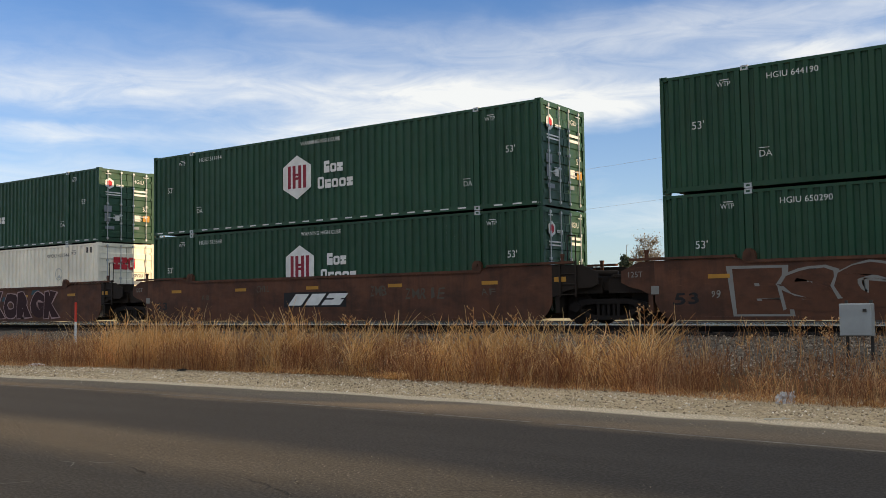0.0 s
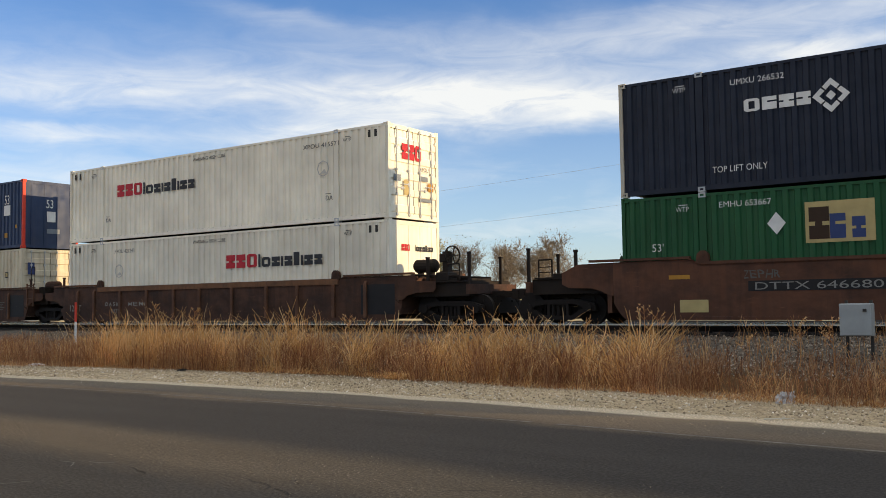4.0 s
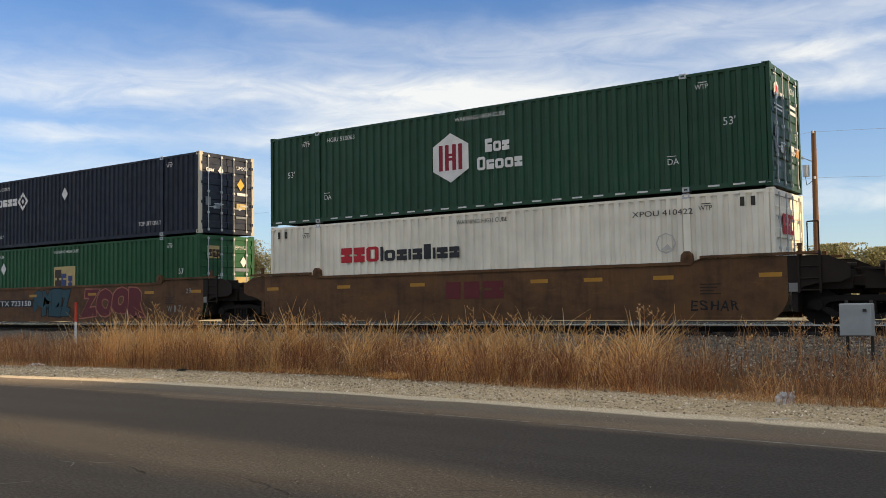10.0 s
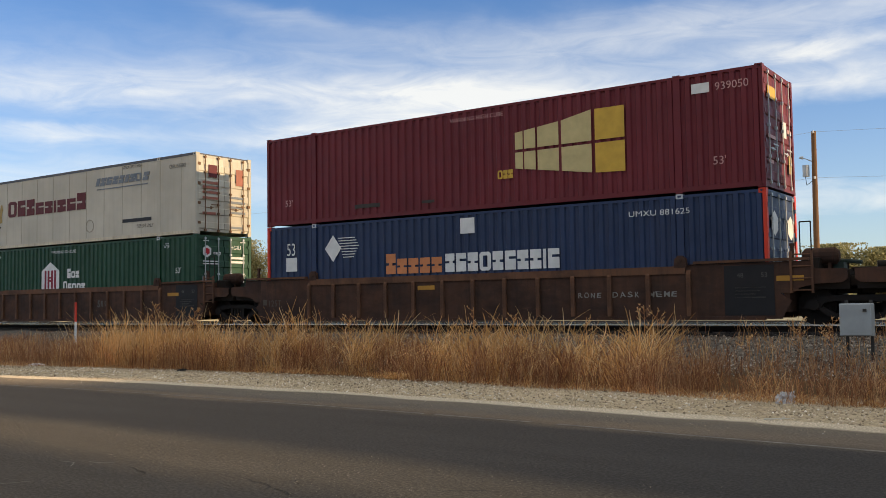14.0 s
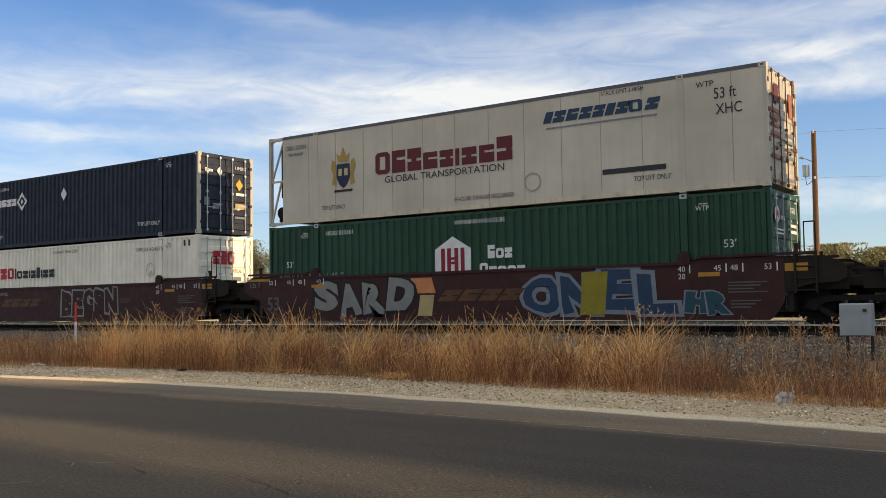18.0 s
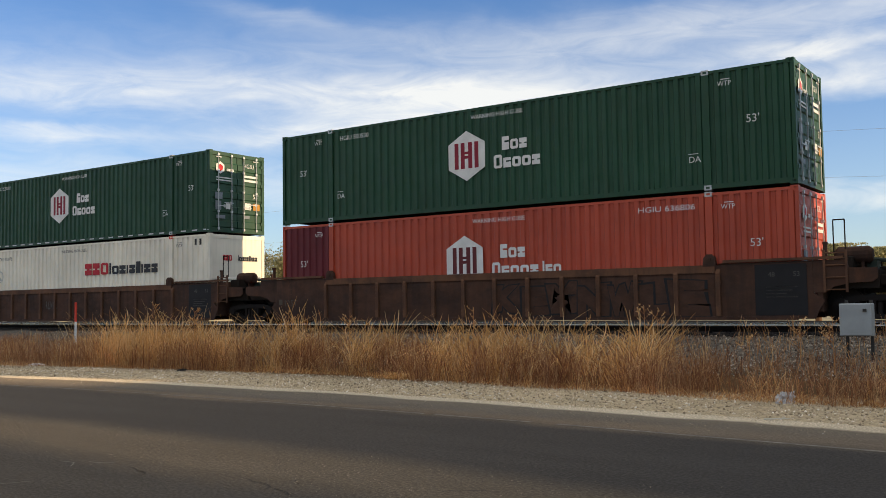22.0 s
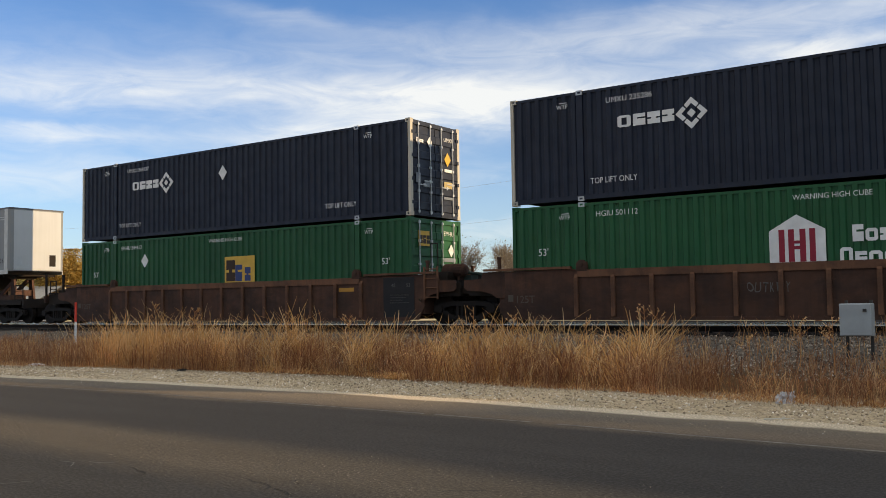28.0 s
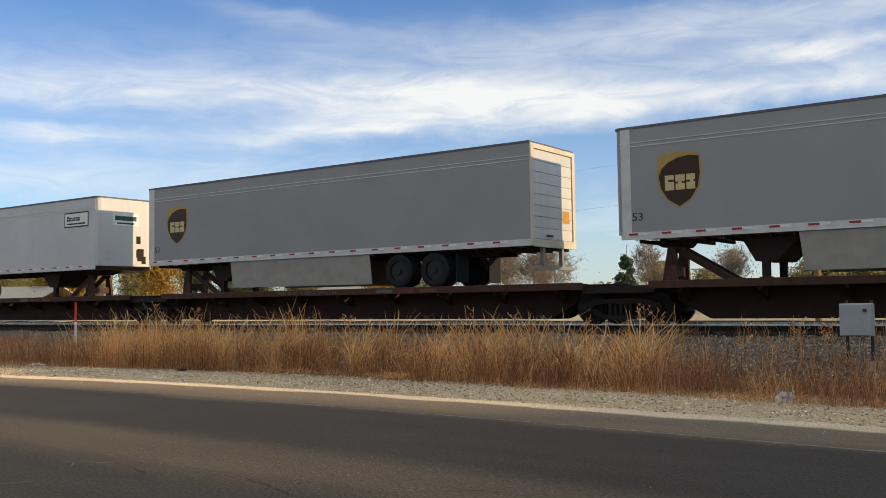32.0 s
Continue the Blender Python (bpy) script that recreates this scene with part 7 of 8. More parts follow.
graffiti(c["f2"], "BEGSN", -0.05, 3.65, 0.30, 1.38, "spraysilver", "oxide", 0.11)
write(c["f2"], "254293", 3.6, 0.80, 0.17, "spraygrey", CY)
tag(c["f2"], "GARDINE", -5.4, -3.9, 1.16, 1.34)
for k, (x0, x1, t) in enumerate(((-3.6, -3.1, "S"), (-2.6, -1.9, "K"), (-1.5, -0.8, "S"), (1.33, 1.75, "K"), (1.9, 2.5, "E"), (2.6, 3.1, "S"), (3.2, 3.7, "E"), (3.8, 4.25, "R"))):
    tag(c["g0"], t, x0, x1, 0.45, 1.1, "spraysilver" if k > 2 else "spraygrey")
for k in range(5):
    plate(c["g0"], 1.2 + 0.62 * k, 1.85 + 0.62 * k, 0.36 + 0.06 * (k % 2), 1.06 + 0.08 * (k % 3), "sprayblack", CY + 0.0055 - 0.0004 * k, cut=0.08)
for x in (-3.3, -2.7, -1.9, -0.9, 0.2, 1.1):
    plate(c["g0"], x, x + 0.5, 1.36, 1.41, "spraysilver", -1.389, cut=0.1)
graffiti(c["g1"], "KEMNWLE", -0.07, 5.97, 0.22, 1.1, "sprayblack", "rusty", 0.03, y=-1.3465)
for k in ("g0", "g1", "g2", "h0", "i0", "i1", "i2", "e0", "e1", "e2", "z0"):
    plate(c[k], 7.05, 8.2, 0.22, 1.38, "sprayblack", CY, name="stencil_panel")
    small_print(c[k], 7.3, 0.85, 0.7, 4)
    write(c[k], "48", 7.35, 1.1, 0.11, "spraygrey", CY - 0.004)
    write(c[k], "53", 7.9, 1.1, 0.11, "spraygrey", CY - 0.004)
    plate(c[k], -8.22, -8.06, 0.62, 0.8, "faint", CY)
    write(c[k], "125T", -8.0, 0.58, 0.2, "faint", CY)
tag(c["i1"], "OUTKRY", -1.8, -0.8, 0.72, 1.02, "spraygrey")
tag(c["g2"], "RUNER", -1.7, -0.9, 0.55, 0.95, "spraygrey")
tag(c["e2"], "SRC", 2.4, 3.1, 0.6, 0.95, "spraygrey")
for k, x in (("e0", 8.6), ("e1", 8.55), ("e1", -1.6), ("e2", 6.9), ("i2", 5.6)):
    plate(c[k], x - 0.3, x + 0.3, 1.0, 1.12, "yellow", CY - 0.004, name="reflector")

# ---- gear on the ends of single cars ----
for k, s in (("a2", -1), ("b0", 1), ("c0", 1), ("d0", 1), ("e2", -1), ("f2", -1), ("g0", 1), ("h0", 1), ("f0", 1)):
    if k in ("c0", "d0", "f2", "h0"):
        brake_wheel(c[k], s * (HALF + 1.9), -0.75, 2.0)
    air_tank(c[k], s * (HALF + 0.85), -0.6, 1.72)
M["boxgrey"] = plain("pale_grey_enamel", (0.29, 0.305, 0.30), 0.5)
M["film"] = plain("thin_white_plastic", (0.44, 0.43, 0.42), 0.35)
# ---- dry grass, stones, small things by the track ----
# places along the bank where the grass stands tall: x, top over the datum, half width
TALL_AT = [(-28.5, 1.2, 0.6), (-22.2, 1.40, 0.4), (-21.2, 1.64, 0.45), (-20.2, 1.70, 0.5), (-19.2, 1.72, 0.4), (-18.3, 1.40, 0.4), (-17.3, 1.42, 0.5), (-15.5, 1.66, 0.35), (-13.6, 1.40, 0.3), (-13.1, 1.42, 0.3), (-10.9, 1.36, 0.3), (-10.4, 1.56, 0.35), (-9.9, 1.56, 0.3), (-9.3, 1.50, 0.3), (-7.84, 1.42, 0.18), (-7.2, 1.26, 0.25), (-6.6, 1.46, 0.2)]


def grass_height(x):
    h = 0.90 + 0.14 * noise.noise(Vector((x * 0.8, 2.0, 0)))
    if x > -6.0:
        h = 0.82
    if -24.9 < x < -23.2:
        h = 0.68
    for c, top, w in TALL_AT:
        h = max(h, 0.9 + (top - 0.9) * math.exp(-((x - c) / w) ** 2))
    return h


def ribbons(base, height, lean, way, width, curl, mat, name, seeds=0.0, wave=0.0):
    """Many thin bent and wavy blades, drawn as tapered strips."""
    n = len(height)
    rng = np.random.default_rng(len(name) + n)
    side = np.stack([np.cos(way + 1.9), 0.3 * np.sin(way + 1.9), np.zeros(n)], 1)
    side[:, 0] += np.where(side[:, 0] < 0, -0.5, 0.5)
    side /= np.linalg.norm(side, axis=1)[:, None]
    out = np.stack([np.cos(way), np.sin(way), np.zeros(n)], 1)
    up = np.array([0, 0, 1.0])
    turns, start = rng.uniform(0.6, 1.6, n), rng.uniform(0, 6.283, n)
    rings = []
    steps = ((0.0, 0.9), (0.3, 0.9), (0.55, 0.8), (0.78, 0.7 + seeds), (0.92, 0.6 + seeds), (1.0, 0.12)) if wave else ((0.0, 1.0), (0.4, 0.85), (0.75, 0.7 + seeds), (1.0, 0.12))
    for f, w in steps:
        c = base + up * (height * f * (1 - 0.25 * curl * f * f))[:, None] + out * (lean * height * (0.35 * f + curl * f * f))[:, None]
        if wave:
            c = c + side * (wave * height * f * np.sin(6.283 * turns * f + start))[:, None]
            c = c - up * (np.maximum(0, curl - 0.75) * height * 0.55 * max(0, f - 0.7) / 0.3)[:, None]
        rings += [c - side * (width * w / 2)[:, None], c + side * (width * w / 2)[:, None]]
    v = np.stack(rings, 1).reshape(-1, 3)
    m = len(steps)
    k = np.arange(n)[:, None] * 2 * m
    faces = np.concatenate([k + np.array([[a, a + 1, a + 3, a + 2]]) for a in range(0, 2 * m - 2, 2)], 0)
    return new(name, arrays(name, v, faces, mat))


def foot(x):
    """The near edge of the grass, which closes in on the road towards +x."""
    return 14.78 + sway(x) - 0.07 * max(0.0, x + 13.0)


def build_grass():
    rng = np.random.default_rng(11)
    groups = {"grass": [], "redweed": [], "plume": []}

    def clump(kind, x, y, n, spread, h, lean, curl, width):
        z = rough_z(x, y)
        base = np.stack([x + rng.normal(0, spread, n), y + rng.normal(0, spread, n), np.full(n, z - 0.03)], 1)
        groups[kind].append((base, h, rng.uniform(*lean, n), rng.uniform(0, 6.283, n), rng.uniform(*width, n), rng.uniform(*curl, n)))

    # thin brown stems, close together
    for i in range(2500):
        x = rng.uniform(-46, 1.5)
        y = foot(x) + (17.4 - foot(x)) * rng.random() ** 1.2
        thin = noise.noise(Vector((x * 0.9, y * 0.7, 21)))
        if x > -5.2 and (rng.random() < 0.35 or -4.7 < x < -4.2 and rng.random() < 0.45):
            continue
        if thin < -0.08 and rng.random() < 0.72:
            continue
        n = int(rng.integers(12, 26))
        red = rng.random() < (0.90 if x > -6.9 else 0.72)
        tall = min(1.0, (min(1.02, grass_height(x)) if x < -5.2 else 0.74) - rough_z(x, y)) * (0.62 + 0.25 * rng.random() + 0.25 * thin)
        clump("redweed" if red else "grass", x, y, n, 0.13, tall * (0.45 + 0.6 * rng.random(n)), (0.1, 0.85), (0.05, 0.9), (0.004, 0.010) if x < -6.9 else (0.003, 0.007))
    # golden tufts whose tips arch over
    for i in range(900):
        x = rng.uniform(-46, 1.5)
        y = foot(x) + 0.35 + 1.8 * rng.random() ** 1.1
        top = grass_height(x)
        want = 0.03 + 0.97 * min(1, max(0, (top - 1.0) / 0.4))
        if x > -5.6:
            want *= 0.5
        if rng.random() > want:
            continue
        n = int(rng.integers(9, 24) * (1.0 + 0.7 * (top > 1.3)))
        h = (top - rough_z(x, y)) * (0.45 + 0.66 * rng.random(n) ** 1.2) * rng.uniform(0.78, 1.08)
        clump("plume", x, y, n, 0.10, h, (0.1, 0.95), (0.2, 1.3), (0.006, 0.014))
    # a pale flattened tuft by the gravel
    for i in range(10):
        x = -11.5 + rng.normal(0, 0.16)
        n = 22
        clump("plume", x, 14.75 + rng.normal(0, 0.08), n, 0.08, rng.uniform(0.10, 0.24, n), (0.5, 1.6), (0.6, 1.2), (0.008, 0.016))
    # stray stems up the stony bank
    for i in range(620):
        x, y = rng.uniform(-30, 1.5), rng.uniform(16.6, 20.3)
        n = int(rng.integers(2, 9))
        clump("grass" if rng.random() < 0.6 else "redweed", x, y, n, 0.06, rng.uniform(0.2, 0.62, n), (0.1, 0.6), (0.1, 1.0), (0.004, 0.009))
    for mat, g in groups.items():
        cols = [np.concatenate([q[k] for q in g]) for k in range(6)]
        names = {"grass": ("dry_grass", "dry golden grass along the foot of the bank"), "plume": ("feather_grass", "tall pale feathery grass tufts along the bank"), "redweed": ("red_weeds", "dry reddish brown weeds among the grass")}
        ob = ribbons(*cols, mat, names[mat][0], seeds={"grass": 0.3, "plume": 0.5, "redweed": 0.7}[mat], wave={"grass": 0.035, "plume": 0.05, "redweed": 0.03}[mat])
        tagged(ob, names[mat][1], "grass", kind="stuff")
    # flattened straw at the foot
    n = 9000
    x = rng.uniform(-46, 1.5, n)
    y = np.array([foot(a) for a in x]) - 0.1 + np.abs(rng.normal(0, 0.4, n)) + 0.1 * np.sin(x * 1.7)
    base = np.stack([x, y, np.array([rough_z(a, b) + 0.01 for a, b in zip(x, y)])], 1)
    ob = ribbons(base, rng.uniform(0.03, 0.16, n), rng.uniform(1.2, 3.0, n), rng.uniform(0, 6.283, n), rng.uniform(0.005, 0.011, n), rng.uniform(0.3, 0.9, n), "grass", "fallen_straw")
    tagged(ob, "flattened dry straw beside the gravel shoulder", "grass", kind="stuff")


build_grass()


def build_weed(x, y, height, seed, mat="grass"):
    """One tall weed: a stem, side stems and seed tufts."""
    rng = random.Random(seed)
    z = rough_z(x, y)
    ob = thing("tall_weed", "tall dry branching weed with feathery tips", "weed", "tall weeds by the track", pose(x, y, z - 0.03))
    bm = bmesh.new()
    bar(bm, (0, 0, 0), (0.05 * rng.uniform(-1, 1), 0.03, height), 0.010, 5, 0.003)
    part("stem", bm, mat, ob)
    for k in range(int(9 + height * 6)):
        f = rng.uniform(0.35, 0.98)
        a = rng.uniform(0, 6.283)
        n = rng.uniform(0.10, 0.30) * (1.25 - f) + 0.06
        bm = bmesh.new()
        p = Vector((0, 0, height * f))
        q = p + Vector((math.cos(a) * n, math.sin(a) * n, n * 0.9))
        bar(bm, p, q, 0.004, 4, 0.002)
        for j in range(7):
            c = p.lerp(q, rng.uniform(0.45, 1.05))
            d = Vector((rng.uniform(-1, 1), rng.uniform(-1, 1), rng.uniform(0.1, 1))).normalized() * 0.05
            s = d.orthogonal().normalized() * 0.008
            bm.faces.new([bm.verts.new(c - s), bm.verts.new(c + s), bm.verts.new(c + d)])
        part("side_stem", bm, mat, ob)


for k, (x, y, h) in enumerate([(-6.72, 16.0, 1.32), (-6.55, 16.2, 1.15), (-7.95, 16.1, 1.1), (-15.65, 16.0, 1.3), (-10.5, 16.1, 1.3), (-9.6, 16.2, 1.12), (-13.9, 16.1, 1.2), (-3.6, 16.6, 0.9), (-4.3, 17.2, 0.8), (-18.9, 15.9, 1.35), (-20.6, 16.0, 1.5), (-2.6, 16.9, 0.95), (-5.1, 16.8, 0.8)]):
    build_weed(x, y, h, 40 + k)


def scatter_stones(name, label, count, xr, zone, size, mat, seed, paved=False):
    rng = np.random.default_rng(seed)
    # a flattened octahedron-like chip with cut corners
    ver = np.array([(1, 0, 0.1), (-1, 0.1, 0), (0, 1, 0.05), (0.1, -1, 0), (0.05, 0, 1), (0, 0.05, -1)], float)
    fac = np.array([(0, 2, 4), (2, 1, 4), (1, 3, 4), (3, 0, 4), (2, 0, 5), (1, 2, 5), (3, 1, 5), (0, 3, 5)])
    x = rng.uniform(*xr, count)
    y = zone(rng, x, count)
    z = np.zeros(count) if paved else np.array([rough_z(a, b) for a, b in zip(x, y)])
    s = size[0] + (size[1] - size[0]) * rng.random(count) ** 2.2
    v = ver[None] + rng.normal(0, 0.22, (count, 6, 3))
    v *= s[:, None, None] * rng.uniform(0.6, 1.2, (count, 1, 3))
    a = rng.uniform(0, 6.283, count)
    c, n = np.cos(a)[:, None], np.sin(a)[:, None]
    v = np.stack([v[:, :, 0] * c - v[:, :, 1] * n, v[:, :, 0] * n + v[:, :, 1] * c, v[:, :, 2] * 0.75], 2)
    v += np.stack([x, y, z + s * 0.25], 1)[:, None]
    f = fac[None] + (np.arange(count) * 6)[:, None, None]
    ob = new(name, arrays(name, v.reshape(-1, 3), f.reshape(-1, 3), mat))
    tagged(ob, label, "stones", kind="stuff")


edge = lambda x: np.array([sway(a) for a in x])
scatter_stones("ballast", "grey crushed stone ballast on the railway bank", 60000, (-32, 2), lambda r, x, n: r.uniform(16.2, 20.55, n), (0.011, 0.036), "stones", 3)
# dark stones by the rails, coloured for oil and for the train's shade
scatter_stones("oily_ballast", "dark ballast beside the rails, oil stains and train shade in its colour", 9000, (-34, 3), lambda r, x, n: r.uniform(20.4, 22.1, n), (0.022, 0.05), "oilshade_stones", 6)
scatter_stones("gravel", "pale loose gravel on the road shoulder", 24000, (-34, 3), lambda r, x, n: 12.2 + edge(x) + 2.6 * r.random(n) ** 0.9, (0.007, 0.028), "pebbles", 4)
scatter_stones("grit", "small stones strewn on the road edge", 900, (-30, 3), lambda r, x, n: 12.05 + edge(x) - np.abs(r.normal(0, 0.5, n)), (0.004, 0.012), "pebbles", 5, True)
scatter_stones("road_grit", "fine worn grit between the wheel tracks of the road", 6000, (-17, 0), lambda r, x, n: 6.45 + edge(x) + r.normal(0, 0.42, n), (0.003, 0.009), "roadgrit", 9, True)

M["papers"] = plain("white_paper", (0.85, 0.84, 0.82), 0.7)
# ---- equipment box, marker post, litter ----
BX, BY = -3.44, 17.6
eq = thing("equipment_box", "pale grey metal equipment box on two steel posts", "equipment box", at=pose(BX, BY, rough_z(BX, BY)))
B0 = 0.80 - rough_z(BX, BY)


def box_shell(bm):
    box(bm, -0.27, 0.27, 0.0, 0.26, B0, B0 + 0.575)


part("body", shape("box_body", box_shell, 0.012), "boxgrey", eq)
bm = bmesh.new()
box(bm, -0.255, 0.255, -0.018, -0.0005, B0 + 0.015, B0 + 0.56)
part("door", finish(bm, "box_door", 0.006), "boxgrey", eq)
bm = bmesh.new()
box(bm, 0.13, 0.19, -0.05, -0.0185, B0 + 0.43, B0 + 0.48)
bar(bm, (0.16, -0.05, B0 + 0.455), (0.16, -0.07, B0 + 0.455), 0.02, 8)
part("latch", bm, "darkslot", eq)
for sx in (-0.2, 0.21):
    bm = bmesh.new()
    box(bm, sx - 0.025, sx + 0.025, 0.27, 0.31, -0.1, B0 + 0.63)
    part("post", bm, "darkslot", eq)

PX, PY = -26.82, 17.74
mk = thing("marker_post", "slim white marker post with a red top", "marker post", at=pose(PX, PY, rough_z(PX, PY)))
z0 = rough_z(PX, PY)
bm = bmesh.new()
box(bm, -0.045, 0.045, -0.012, 0.012, -0.1, 1.06 - z0)
part("lower_post", bm, "lettering", mk)
bm = bmesh.new()
box(bm, -0.048, 0.048, -0.015, 0.015, 1.06 - z0, 1.69 - z0)
part("upper_post", finish(bm, "upper_post", 0.004), "postred", mk)


def crumple(name, label, cat, x, y, size, mat, seed):
    bm = bmesh.new()
    bmesh.ops.create_icosphere(bm, subdivisions=4, radius=1.0)
    for v in bm.verts:
        k = 1 + 0.45 * noise.noise(v.co * 1.7 + Vector((seed, 0, 0))) + 0.35 * noise.noise(v.co * 3.5 + Vector((0, seed, 0))) + 0.15 * noise.noise(v.co * 8 + Vector((0, seed, 3)))
        v.co = Vector((v.co.x * size[0] * k, v.co.y * size[1] * k, max(-0.2, v.co.z * k) * size[2]))
    ob = part(name, finish(bm, name), mat)
    ob.matrix_basis = pose(x, y, rough_z(x, y) + 0.15 * size[2], rz=seed * 40)
    tagged(ob, label, cat)


crumple("plastic_bag", "crumpled thin white plastic bag at the edge of the grass", "litter", -3.72, 13.98, (0.17, 0.12, 0.13), "film", 2)
crumple("paper_scrap", "small flattened white paper scrap on the gravel", "litter", -23.4, 14.3, (0.22, 0.10, 0.045), "papers", 5)
crumple("dark_rag", "dark flattened rag lying at the edge of the grass", "litter", -17.7, 14.45 + sway(-17.7) + 0.2, (0.16, 0.1, 0.04), "sprayblack", 7)

TX, TY = -3.24, 11.70
twig = thing("twig", "short pale bare twig lying on the road edge", "twig", at=pose(TX, TY, 0.016, rz=24))
bm = bmesh.new()
bar(bm, (-0.14, 0, 0), (0.03, 0.015, 0.004), 0.011, 6, 0.009)
bar(bm, (0.03, 0.015, 0.004), (0.16, -0.01, 0.008), 0.009, 6, 0.005)
part("stem", bm, "ivory", twig)
bm = bmesh.new()
bar(bm, (0.03, 0.015, 0.004), (0.12, 0.07, 0.014), 0.006, 5, 0.003)
part("side_stem", bm, "ivory", twig)

# ---- pole and wires beyond the track ----
QX, QY = -11.6, 50.3
pole = thing("utility_pole", "brown wooden utility pole with a lamp arm and a grey box", "utility pole", at=pose(QX, QY, 0))
bm = bmesh.new()
bar(bm, (0, 0, -0.3), (0.1, 0, 10.1), 0.17, 12, 0.12)
part("shaft", bm, "polewood", pole)
bm = bmesh.new()
bar(bm, (0.05, 0, 8.5), (-0.45, -0.1, 8.75), 0.025, 6)
bar(bm, (-0.45, -0.1, 8.75), (-0.62, -0.12, 8.78), 0.09, 8, 0.05)
part("lamp_arm", bm, "galv", pole)
bm = bmesh.new()
bar(bm, (-0.32, -0.1, 7.75), (-0.32, -0.1, 8.35), 0.17, 12)
part("transformer", bm, "galv", pole)
for z in (10.0, 7.62):
    bm = bmesh.new()
    bar(bm, (0.1, -0.12, z - 0.02), (0.1, -0.12, z + 0.12), 0.05, 8)
    part("insulator", bm, "lettering", pole)
bm = bmesh.new()
bar(bm, (-0.35, -0.14, 7.75), (-0.3, -0.15, 7.3), 0.015, 5)
bar(bm, (-0.3, -0.15, 7.3), (0.0, -0.15, 7.5), 0.015, 5)
part("drop_cable", bm, "rubber", pole)
for z in (10.05, 7.66):
    for a, b in ((QX, QX - 92), (QX, QX + 92)):
        bm = bmesh.new()
        n = 24
        pts = [Vector((a + (b - a) * i / n + 0.1, QY - 0.12, z - 1.5 * 4 * (i / n) * (1 - i / n))) for i in range(n + 1)]
        rings = [[bm.verts.new(p + Vector((0, dy, dz))) for dy, dz in ((-0.006, 0), (0, 0.006), (0.006, 0), (0, -0.006))] for p in pts]
        for u, v in zip(rings, rings[1:]):
            for j in range(4):
                bm.faces.new((u[j], u[(j + 1) % 4], v[(j + 1) % 4], v[j]))
        bm.faces.new(rings[0][::-1]), bm.faces.new(rings[-1])
        tagged(part("overhead_wire", bm, "galv"), "thin dark overhead wire between utility poles", "wire", "overhead wires")
for x in (QX - 92, QX + 92):
    copy_thing(pole, pose(x, QY, 0))

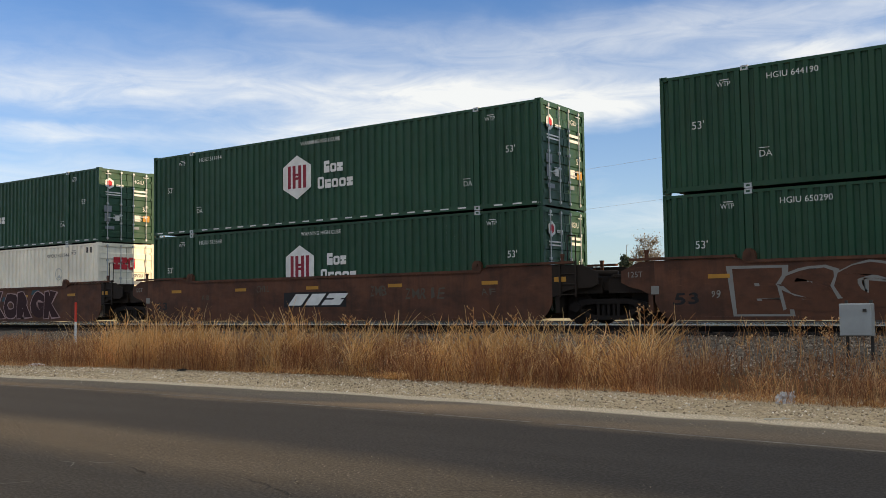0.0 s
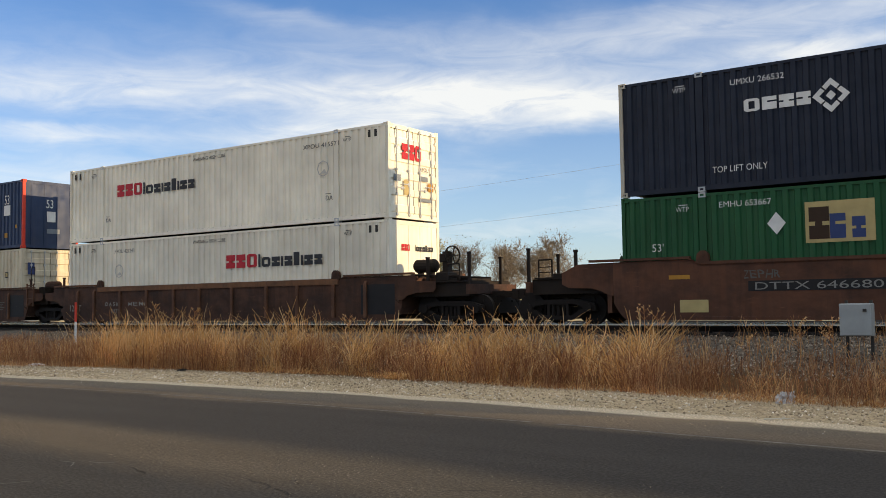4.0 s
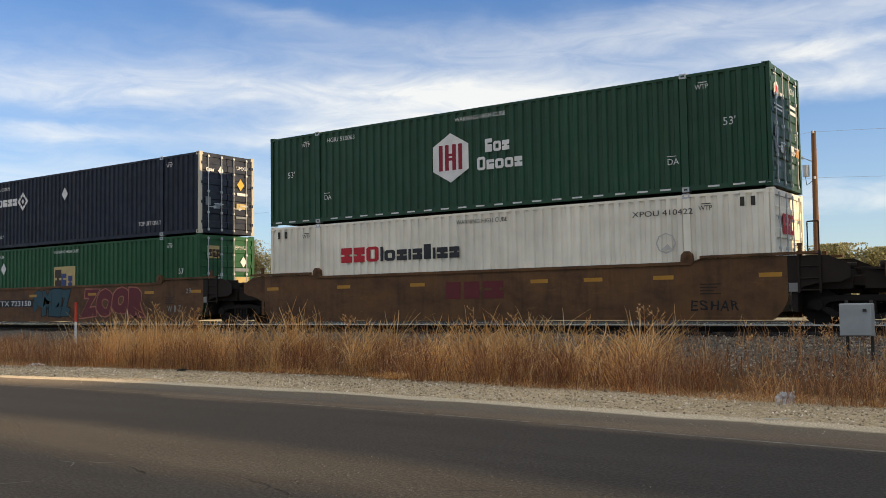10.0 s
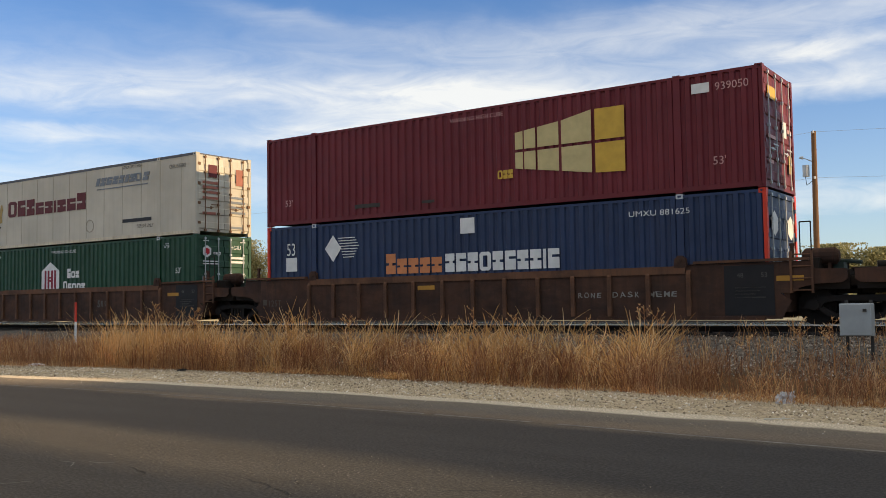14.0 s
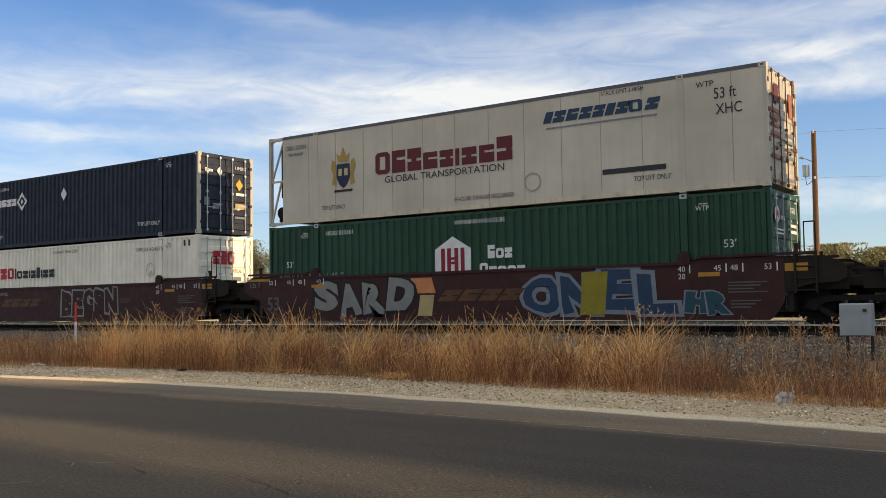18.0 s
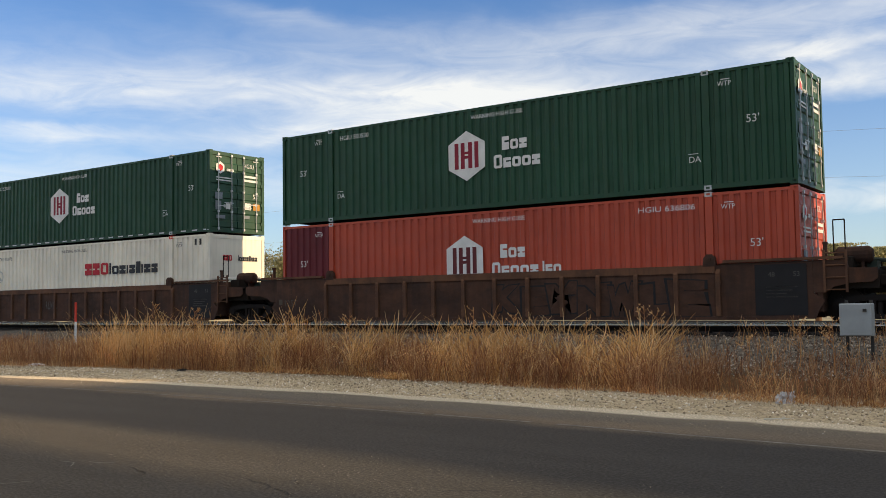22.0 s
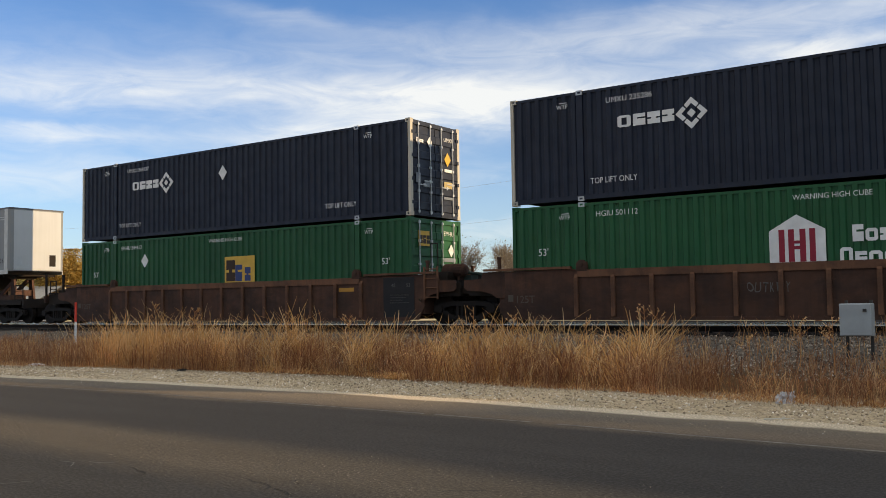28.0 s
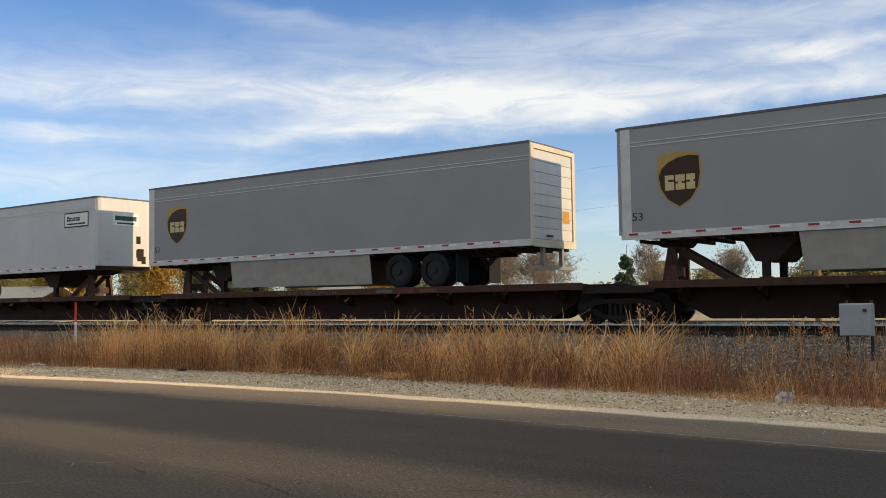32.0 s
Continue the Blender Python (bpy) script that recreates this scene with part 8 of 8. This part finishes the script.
# ---- trees and a house beyond the track ----
def tree(name, label, x, y, height, spread, leaf, seed, leaves=2600, bare=False, trunk=0.2, conifer=False, low=0.25):
    rng = np.random.default_rng(seed)
    z0, spread = ground_z(y), spread * 1.22
    ob = thing(name, label, "tree", "trees beyond the track", pose(x, y, z0))
    bm = bmesh.new()
    bend = rng.uniform(-0.4, 0.4, 2)
    pts = [Vector((bend[0] * f * f, bend[1] * f * f, height * 0.8 * f)) for f in np.linspace(0, 1, 6)]
    for i, (p, q) in enumerate(zip(pts, pts[1:])):
        bar(bm, p, q, trunk * (1 - 0.17 * i), 8, trunk * (1 - 0.17 * (i + 1)))
    part("trunk", bm, "bark", ob)
    ends = []
    bm = bmesh.new()
    limbs = 46 if bare else 20
    for i in range(limbs):
        f = rng.uniform(low, 0.95)
        p = Vector((bend[0] * f * f, bend[1] * f * f, height * 0.8 * f))
        a = rng.uniform(0, 6.283)
        reach = spread * (1.05 - 0.55 * f) * rng.uniform(0.55, 1.0)
        if conifer:
            reach = spread * (1.02 - f) * rng.uniform(0.8, 1.0)
        q = p + Vector((math.cos(a) * reach, math.sin(a) * reach, reach * (rng.uniform(0.5, 1.2) if not conifer else -0.1)))
        q.z = min(q.z, height * 0.97)
        bar(bm, p, q, trunk * 0.32 * (1.1 - f), 5, 0.015)
        ends.append((p.lerp(q, 0.55), q))
        for j in range(8 if bare else 3):
            s = p.lerp(q, rng.uniform(0.35, 0.9))
            e = s + Vector((rng.normal(0, 0.4), rng.normal(0, 0.4), abs(rng.normal(0.5, 0.3)))) * reach * 0.5
            bar(bm, s, e, 0.025, 4, 0.008)
            ends.append((s, e))
            if bare:
                for k in range(7):
                    e2 = e + Vector((rng.normal(0, 0.3), rng.normal(0, 0.3), abs(rng.normal(0.3, 0.2)))) * reach * 0.4
                    bar(bm, s.lerp(e, 0.7), e2, 0.012, 3, 0.005)
    part("branch", bm, "bark", ob)
    n = int(leaves * (5.2 if not bare else 1.6))
    pick = rng.integers(0, len(ends), n)
    t = rng.random(n)
    A, B = np.array([e[0][:] for e in ends]), np.array([e[1][:] for e in ends])
    c = A[pick] * (1 - t)[:, None] + B[pick] * t[:, None]
    clump = rng.normal(0, 1, (len(ends), 3)) * 0.25
    c += clump[pick] + rng.normal(0, 0.34 * spread / 2.2 if not conifer else 0.12, (n, 3)) * (0.6 + rng.random(n))[:, None]
    c[:, 2] = np.clip(c[:, 2], height * low * 0.5, height * 1.02)
    u = rng.normal(0, 1, (n, 3))
    u /= np.linalg.norm(u, axis=1)[:, None]
    w = np.cross(u, rng.normal(0, 1, (n, 3)))
    w /= np.linalg.norm(w, axis=1)[:, None]
    s = rng.uniform(0.06, 0.15, n)[:, None] * (1.2 if not bare else 0.7)
    v = np.stack([c - u * s, c - w * s * 0.6, c + u * s, c + w * s * 0.6], 1).reshape(-1, 3)
    f = np.arange(n * 4).reshape(-1, 4)
    crown = new("crown", arrays("crown", v, f, leaf))
    crown.parent = ob
    return ob


GOLD, OLIVE, GREEN, BARE, FIR = "golden autumn tree with a loose crown", "olive leafy tree with an uneven crown", "dark green leafy tree", "nearly bare tree with fine twigs", "dark narrow conifer beyond the track"
for k, (x, y, h, s, leaf, n, bare, label) in enumerate([
    (-93.0, 87.5, 9.9, 3.6, "leaf_olive", 4200, False, OLIVE), (-100.5, 92.0, 9.5, 3.4, "leaf_green", 3800, False, GREEN), (-54.5, 97.0, 8.2, 2.6, "leaf_bare", 1400, True, BARE), (-43.0, 108.0, 6.0, 2.4, "leaf_olive", 2200, False, OLIVE),
    (-90.7, 70.5, 9.7, 2.9, "leaf_gold", 4200, False, GOLD), (-98.7, 83.1, 10.5, 2.6, "leaf_green", 4200, False, GREEN), (-84.3, 87.1, 10.1, 3.2, "leaf_olive", 3600, False, OLIVE),
    (-87.4, 97.1, 11.0, 3.0, "leaf_bare", 3000, False, OLIVE), (-86.7, 103.6, 11.7, 3.4, "leaf_olive", 4000, False, OLIVE), (-77.2, 98.2, 10.6, 3.6, "leaf_olive", 3800, False, OLIVE),
    (-70.5, 98.0, 9.6, 3.2, "leaf_olive", 2000, False, OLIVE), (-66.3, 99.7, 10.0, 3.2, "leaf_bare", 1500, True, BARE), (-60.4, 100.5, 9.4, 3.0, "leaf_bare", 1300, True, BARE),
    (-67.0, 111.4, 10.0, 2.8, "leaf_bare", 1600, True, BARE), (-60.5, 110.0, 9.4, 2.6, "leaf_bare", 1200, True, BARE), (-49.5, 93.1, 9.6, 3.0, "leaf_bare", 1100, True, BARE),
    (-37.0, 89.7, 8.9, 2.1, "leaf_bare", 900, True, BARE), (-30.0, 94.7, 7.0, 2.3, "leaf_bare", 2200, True, BARE), (-20.4, 95.4, 6.4, 2.8, "leaf_olive", 3400, False, OLIVE),
    (-16.6, 97.0, 6.0, 2.6, "leaf_olive", 3000, False, OLIVE), (-24.2, 98.0, 4.4, 1.8, "leaf_olive", 1600, False, OLIVE), (-108.9, 70.0, 9.0, 3.6, "leaf_gold", 3800, False, GOLD), (-117.0, 74.0, 8.4, 3.2, "leaf_olive", 3200, False, OLIVE),
    (-132.8, 77.9, 8.1, 3.4, "leaf_olive", 3200, False, OLIVE), (-124.0, 84.0, 8.4, 3.0, "leaf_olive", 3000, False, OLIVE), (-61.8, 78.6, 6.6, 2.4, "leaf_gold", 2600, False, GOLD), (-102.5, 77.0, 7.5, 2.8, "leaf_olive", 3000, False, OLIVE),
    (-38.5, 112.0, 5.0, 2.4, "leaf_olive", 1800, False, OLIVE), (-9.0, 99.0, 6.2, 2.6, "leaf_olive", 2800, False, OLIVE), (-94.0, 100.0, 9.0, 3.0, "leaf_olive", 3000, False, OLIVE), (-140.0, 95.0, 9.0, 3.6, "leaf_olive", 3000, False, OLIVE)]):
    tree("tree", label, x, y, h, s, leaf, 70 + k, n, bare, 0.2 if not bare else 0.16, low=0.15 if not bare else 0.3)
tree("conifer_tree", FIR, -45.1, 102.4, 10.0, 1.7, "leaf_fir", 200, 5200, False, 0.16, conifer=True, low=0.08)


def house(x, y, w, d, h, rise, turn):
    ob = thing("house", "low pale house with a light pitched roof among trees", "house", "houses beyond the track", pose(x, y, 0, rz=turn))
    bm = bmesh.new()
    box(bm, -w / 2, w / 2, -d / 2, d / 2, 0, h)
    part("wall", bm, "stucco", ob)
    for s in (-1, 1):
        bm = bmesh.new()
        prism_x(bm, [(s * (d / 2 + 0.4), h - 0.1), (0, h + rise), (0, h + rise + 0.15), (s * (d / 2 + 0.4), h + 0.05)], -w / 2 - 0.4, w / 2 + 0.4, 0)
        part("roof_slope", bm, "shingle", ob)
    for px in (-w / 4, w / 4):
        bm = bmesh.new()
        box(bm, px - 0.6, px + 0.6, -d / 2 - 0.05, -d / 2 + 0.02, 0.9, 2.1)
        part("window", bm, "darkslot", ob)


M["stucco"] = plain("pale_stucco", (0.55, 0.50, 0.42), 0.9)
M["shingle"] = plain("light_shingle", (0.42, 0.36, 0.29), 0.9)
house(-112.0, 66.0, 12, 8, 2.6, 1.6, 20)
house(-75.0, 88.0, 10, 8, 2.5, 1.3, -10)
house(-36.0, 104.0, 14, 8, 2.4, 1.0, 5)


def far_woods():
    """Low thickets along the far side of the field, and paler woods behind."""
    for row, (y0, h0, n, mat, label) in enumerate(((116, 3.0, 9000, "leaf_olive", "low olive thicket across the field"), (150, 5.0, 9000, "leaf_bare", "distant brownish woods beyond the field"))):
        rng = np.random.default_rng(300 + row)
        x = rng.uniform(-330, 60, n)
        top = np.array([h0 * (0.62 + 0.55 * noise.noise(Vector((a * 0.05, row * 7.0, 0))) + 0.25 * noise.noise(Vector((a * 0.21, row, 4)))) for a in x])
        c = np.stack([x, y0 + rng.normal(0, 3, n), np.clip(top, 0.8, None) * rng.random(n) ** 0.7], 1)
        u = rng.normal(0, 1, (n, 3))
        u /= np.linalg.norm(u, axis=1)[:, None]
        w = np.cross(u, rng.normal(0, 1, (n, 3)))
        w /= np.linalg.norm(w, axis=1)[:, None]
        s = rng.uniform(0.25, 0.6, n)[:, None]
        v = np.stack([c - u * s, c - w * s * 0.6, c + u * s, c + w * s * 0.6], 1).reshape(-1, 3)
        tagged(new("far_woods", arrays("far_woods", v, np.arange(n * 4).reshape(-1, 4), mat)), label, "woods", kind="stuff")


far_woods()


# ---- what moves ----
RUN = [(0, 0.0), (4, 61.96), (8, 124.32), (12, 186.97), (16, 249.85), (20, 312.98), (24, 376.37), (28, 440.07), (32, 504.16)]
# how far the train runs ahead of or behind its even pace, second by second
EASE = [0.03, 0.13, -0.02, 0.0, -0.08, -0.15, -0.32, 0.14, 0.12, 0.03, 0.01, 0.04, -0.03, -0.11, -0.08, -0.03, -0.17, -0.21, -0.12, 0.02, 0.06, 0.09, 0.15, 0.15, -0.12, 0.0, 0.09, -0.07, -0.05, 0.03, 0.10, 0.03, -0.02]
FIT = np.polyfit([r[0] for r in RUN], [r[1] for r in RUN], 4)
FIT[-1] = 0.0


def run(t):
    return float(np.polyval(FIT, t) + np.interp(t, range(33), EASE))


def motions():
    for ob, x, y, z in ROLLING:
        walk(ob, [(t, pose(x + run(t), y, z)) for t in range(33)])
    # wheels: one turn rolls their girth; all wheels on the same side of a truck share it
    firsts = {}
    for ob, k in WHEELSETS:
        if k not in firsts:
            here = ob.location.copy()
            walk(ob, [(i / FPS, pose(*here, ry=math.degrees(run(i / FPS) / WHEEL))) for i in range(int(SECONDS * FPS) + 1)])
            firsts[k] = ob.animation_data
        else:
            ob.rotation_mode = "QUATERNION"
            keys = ob.animation_data_create()
            keys.action, keys.action_slot = firsts[k].action, firsts[k].action_slot


motions()
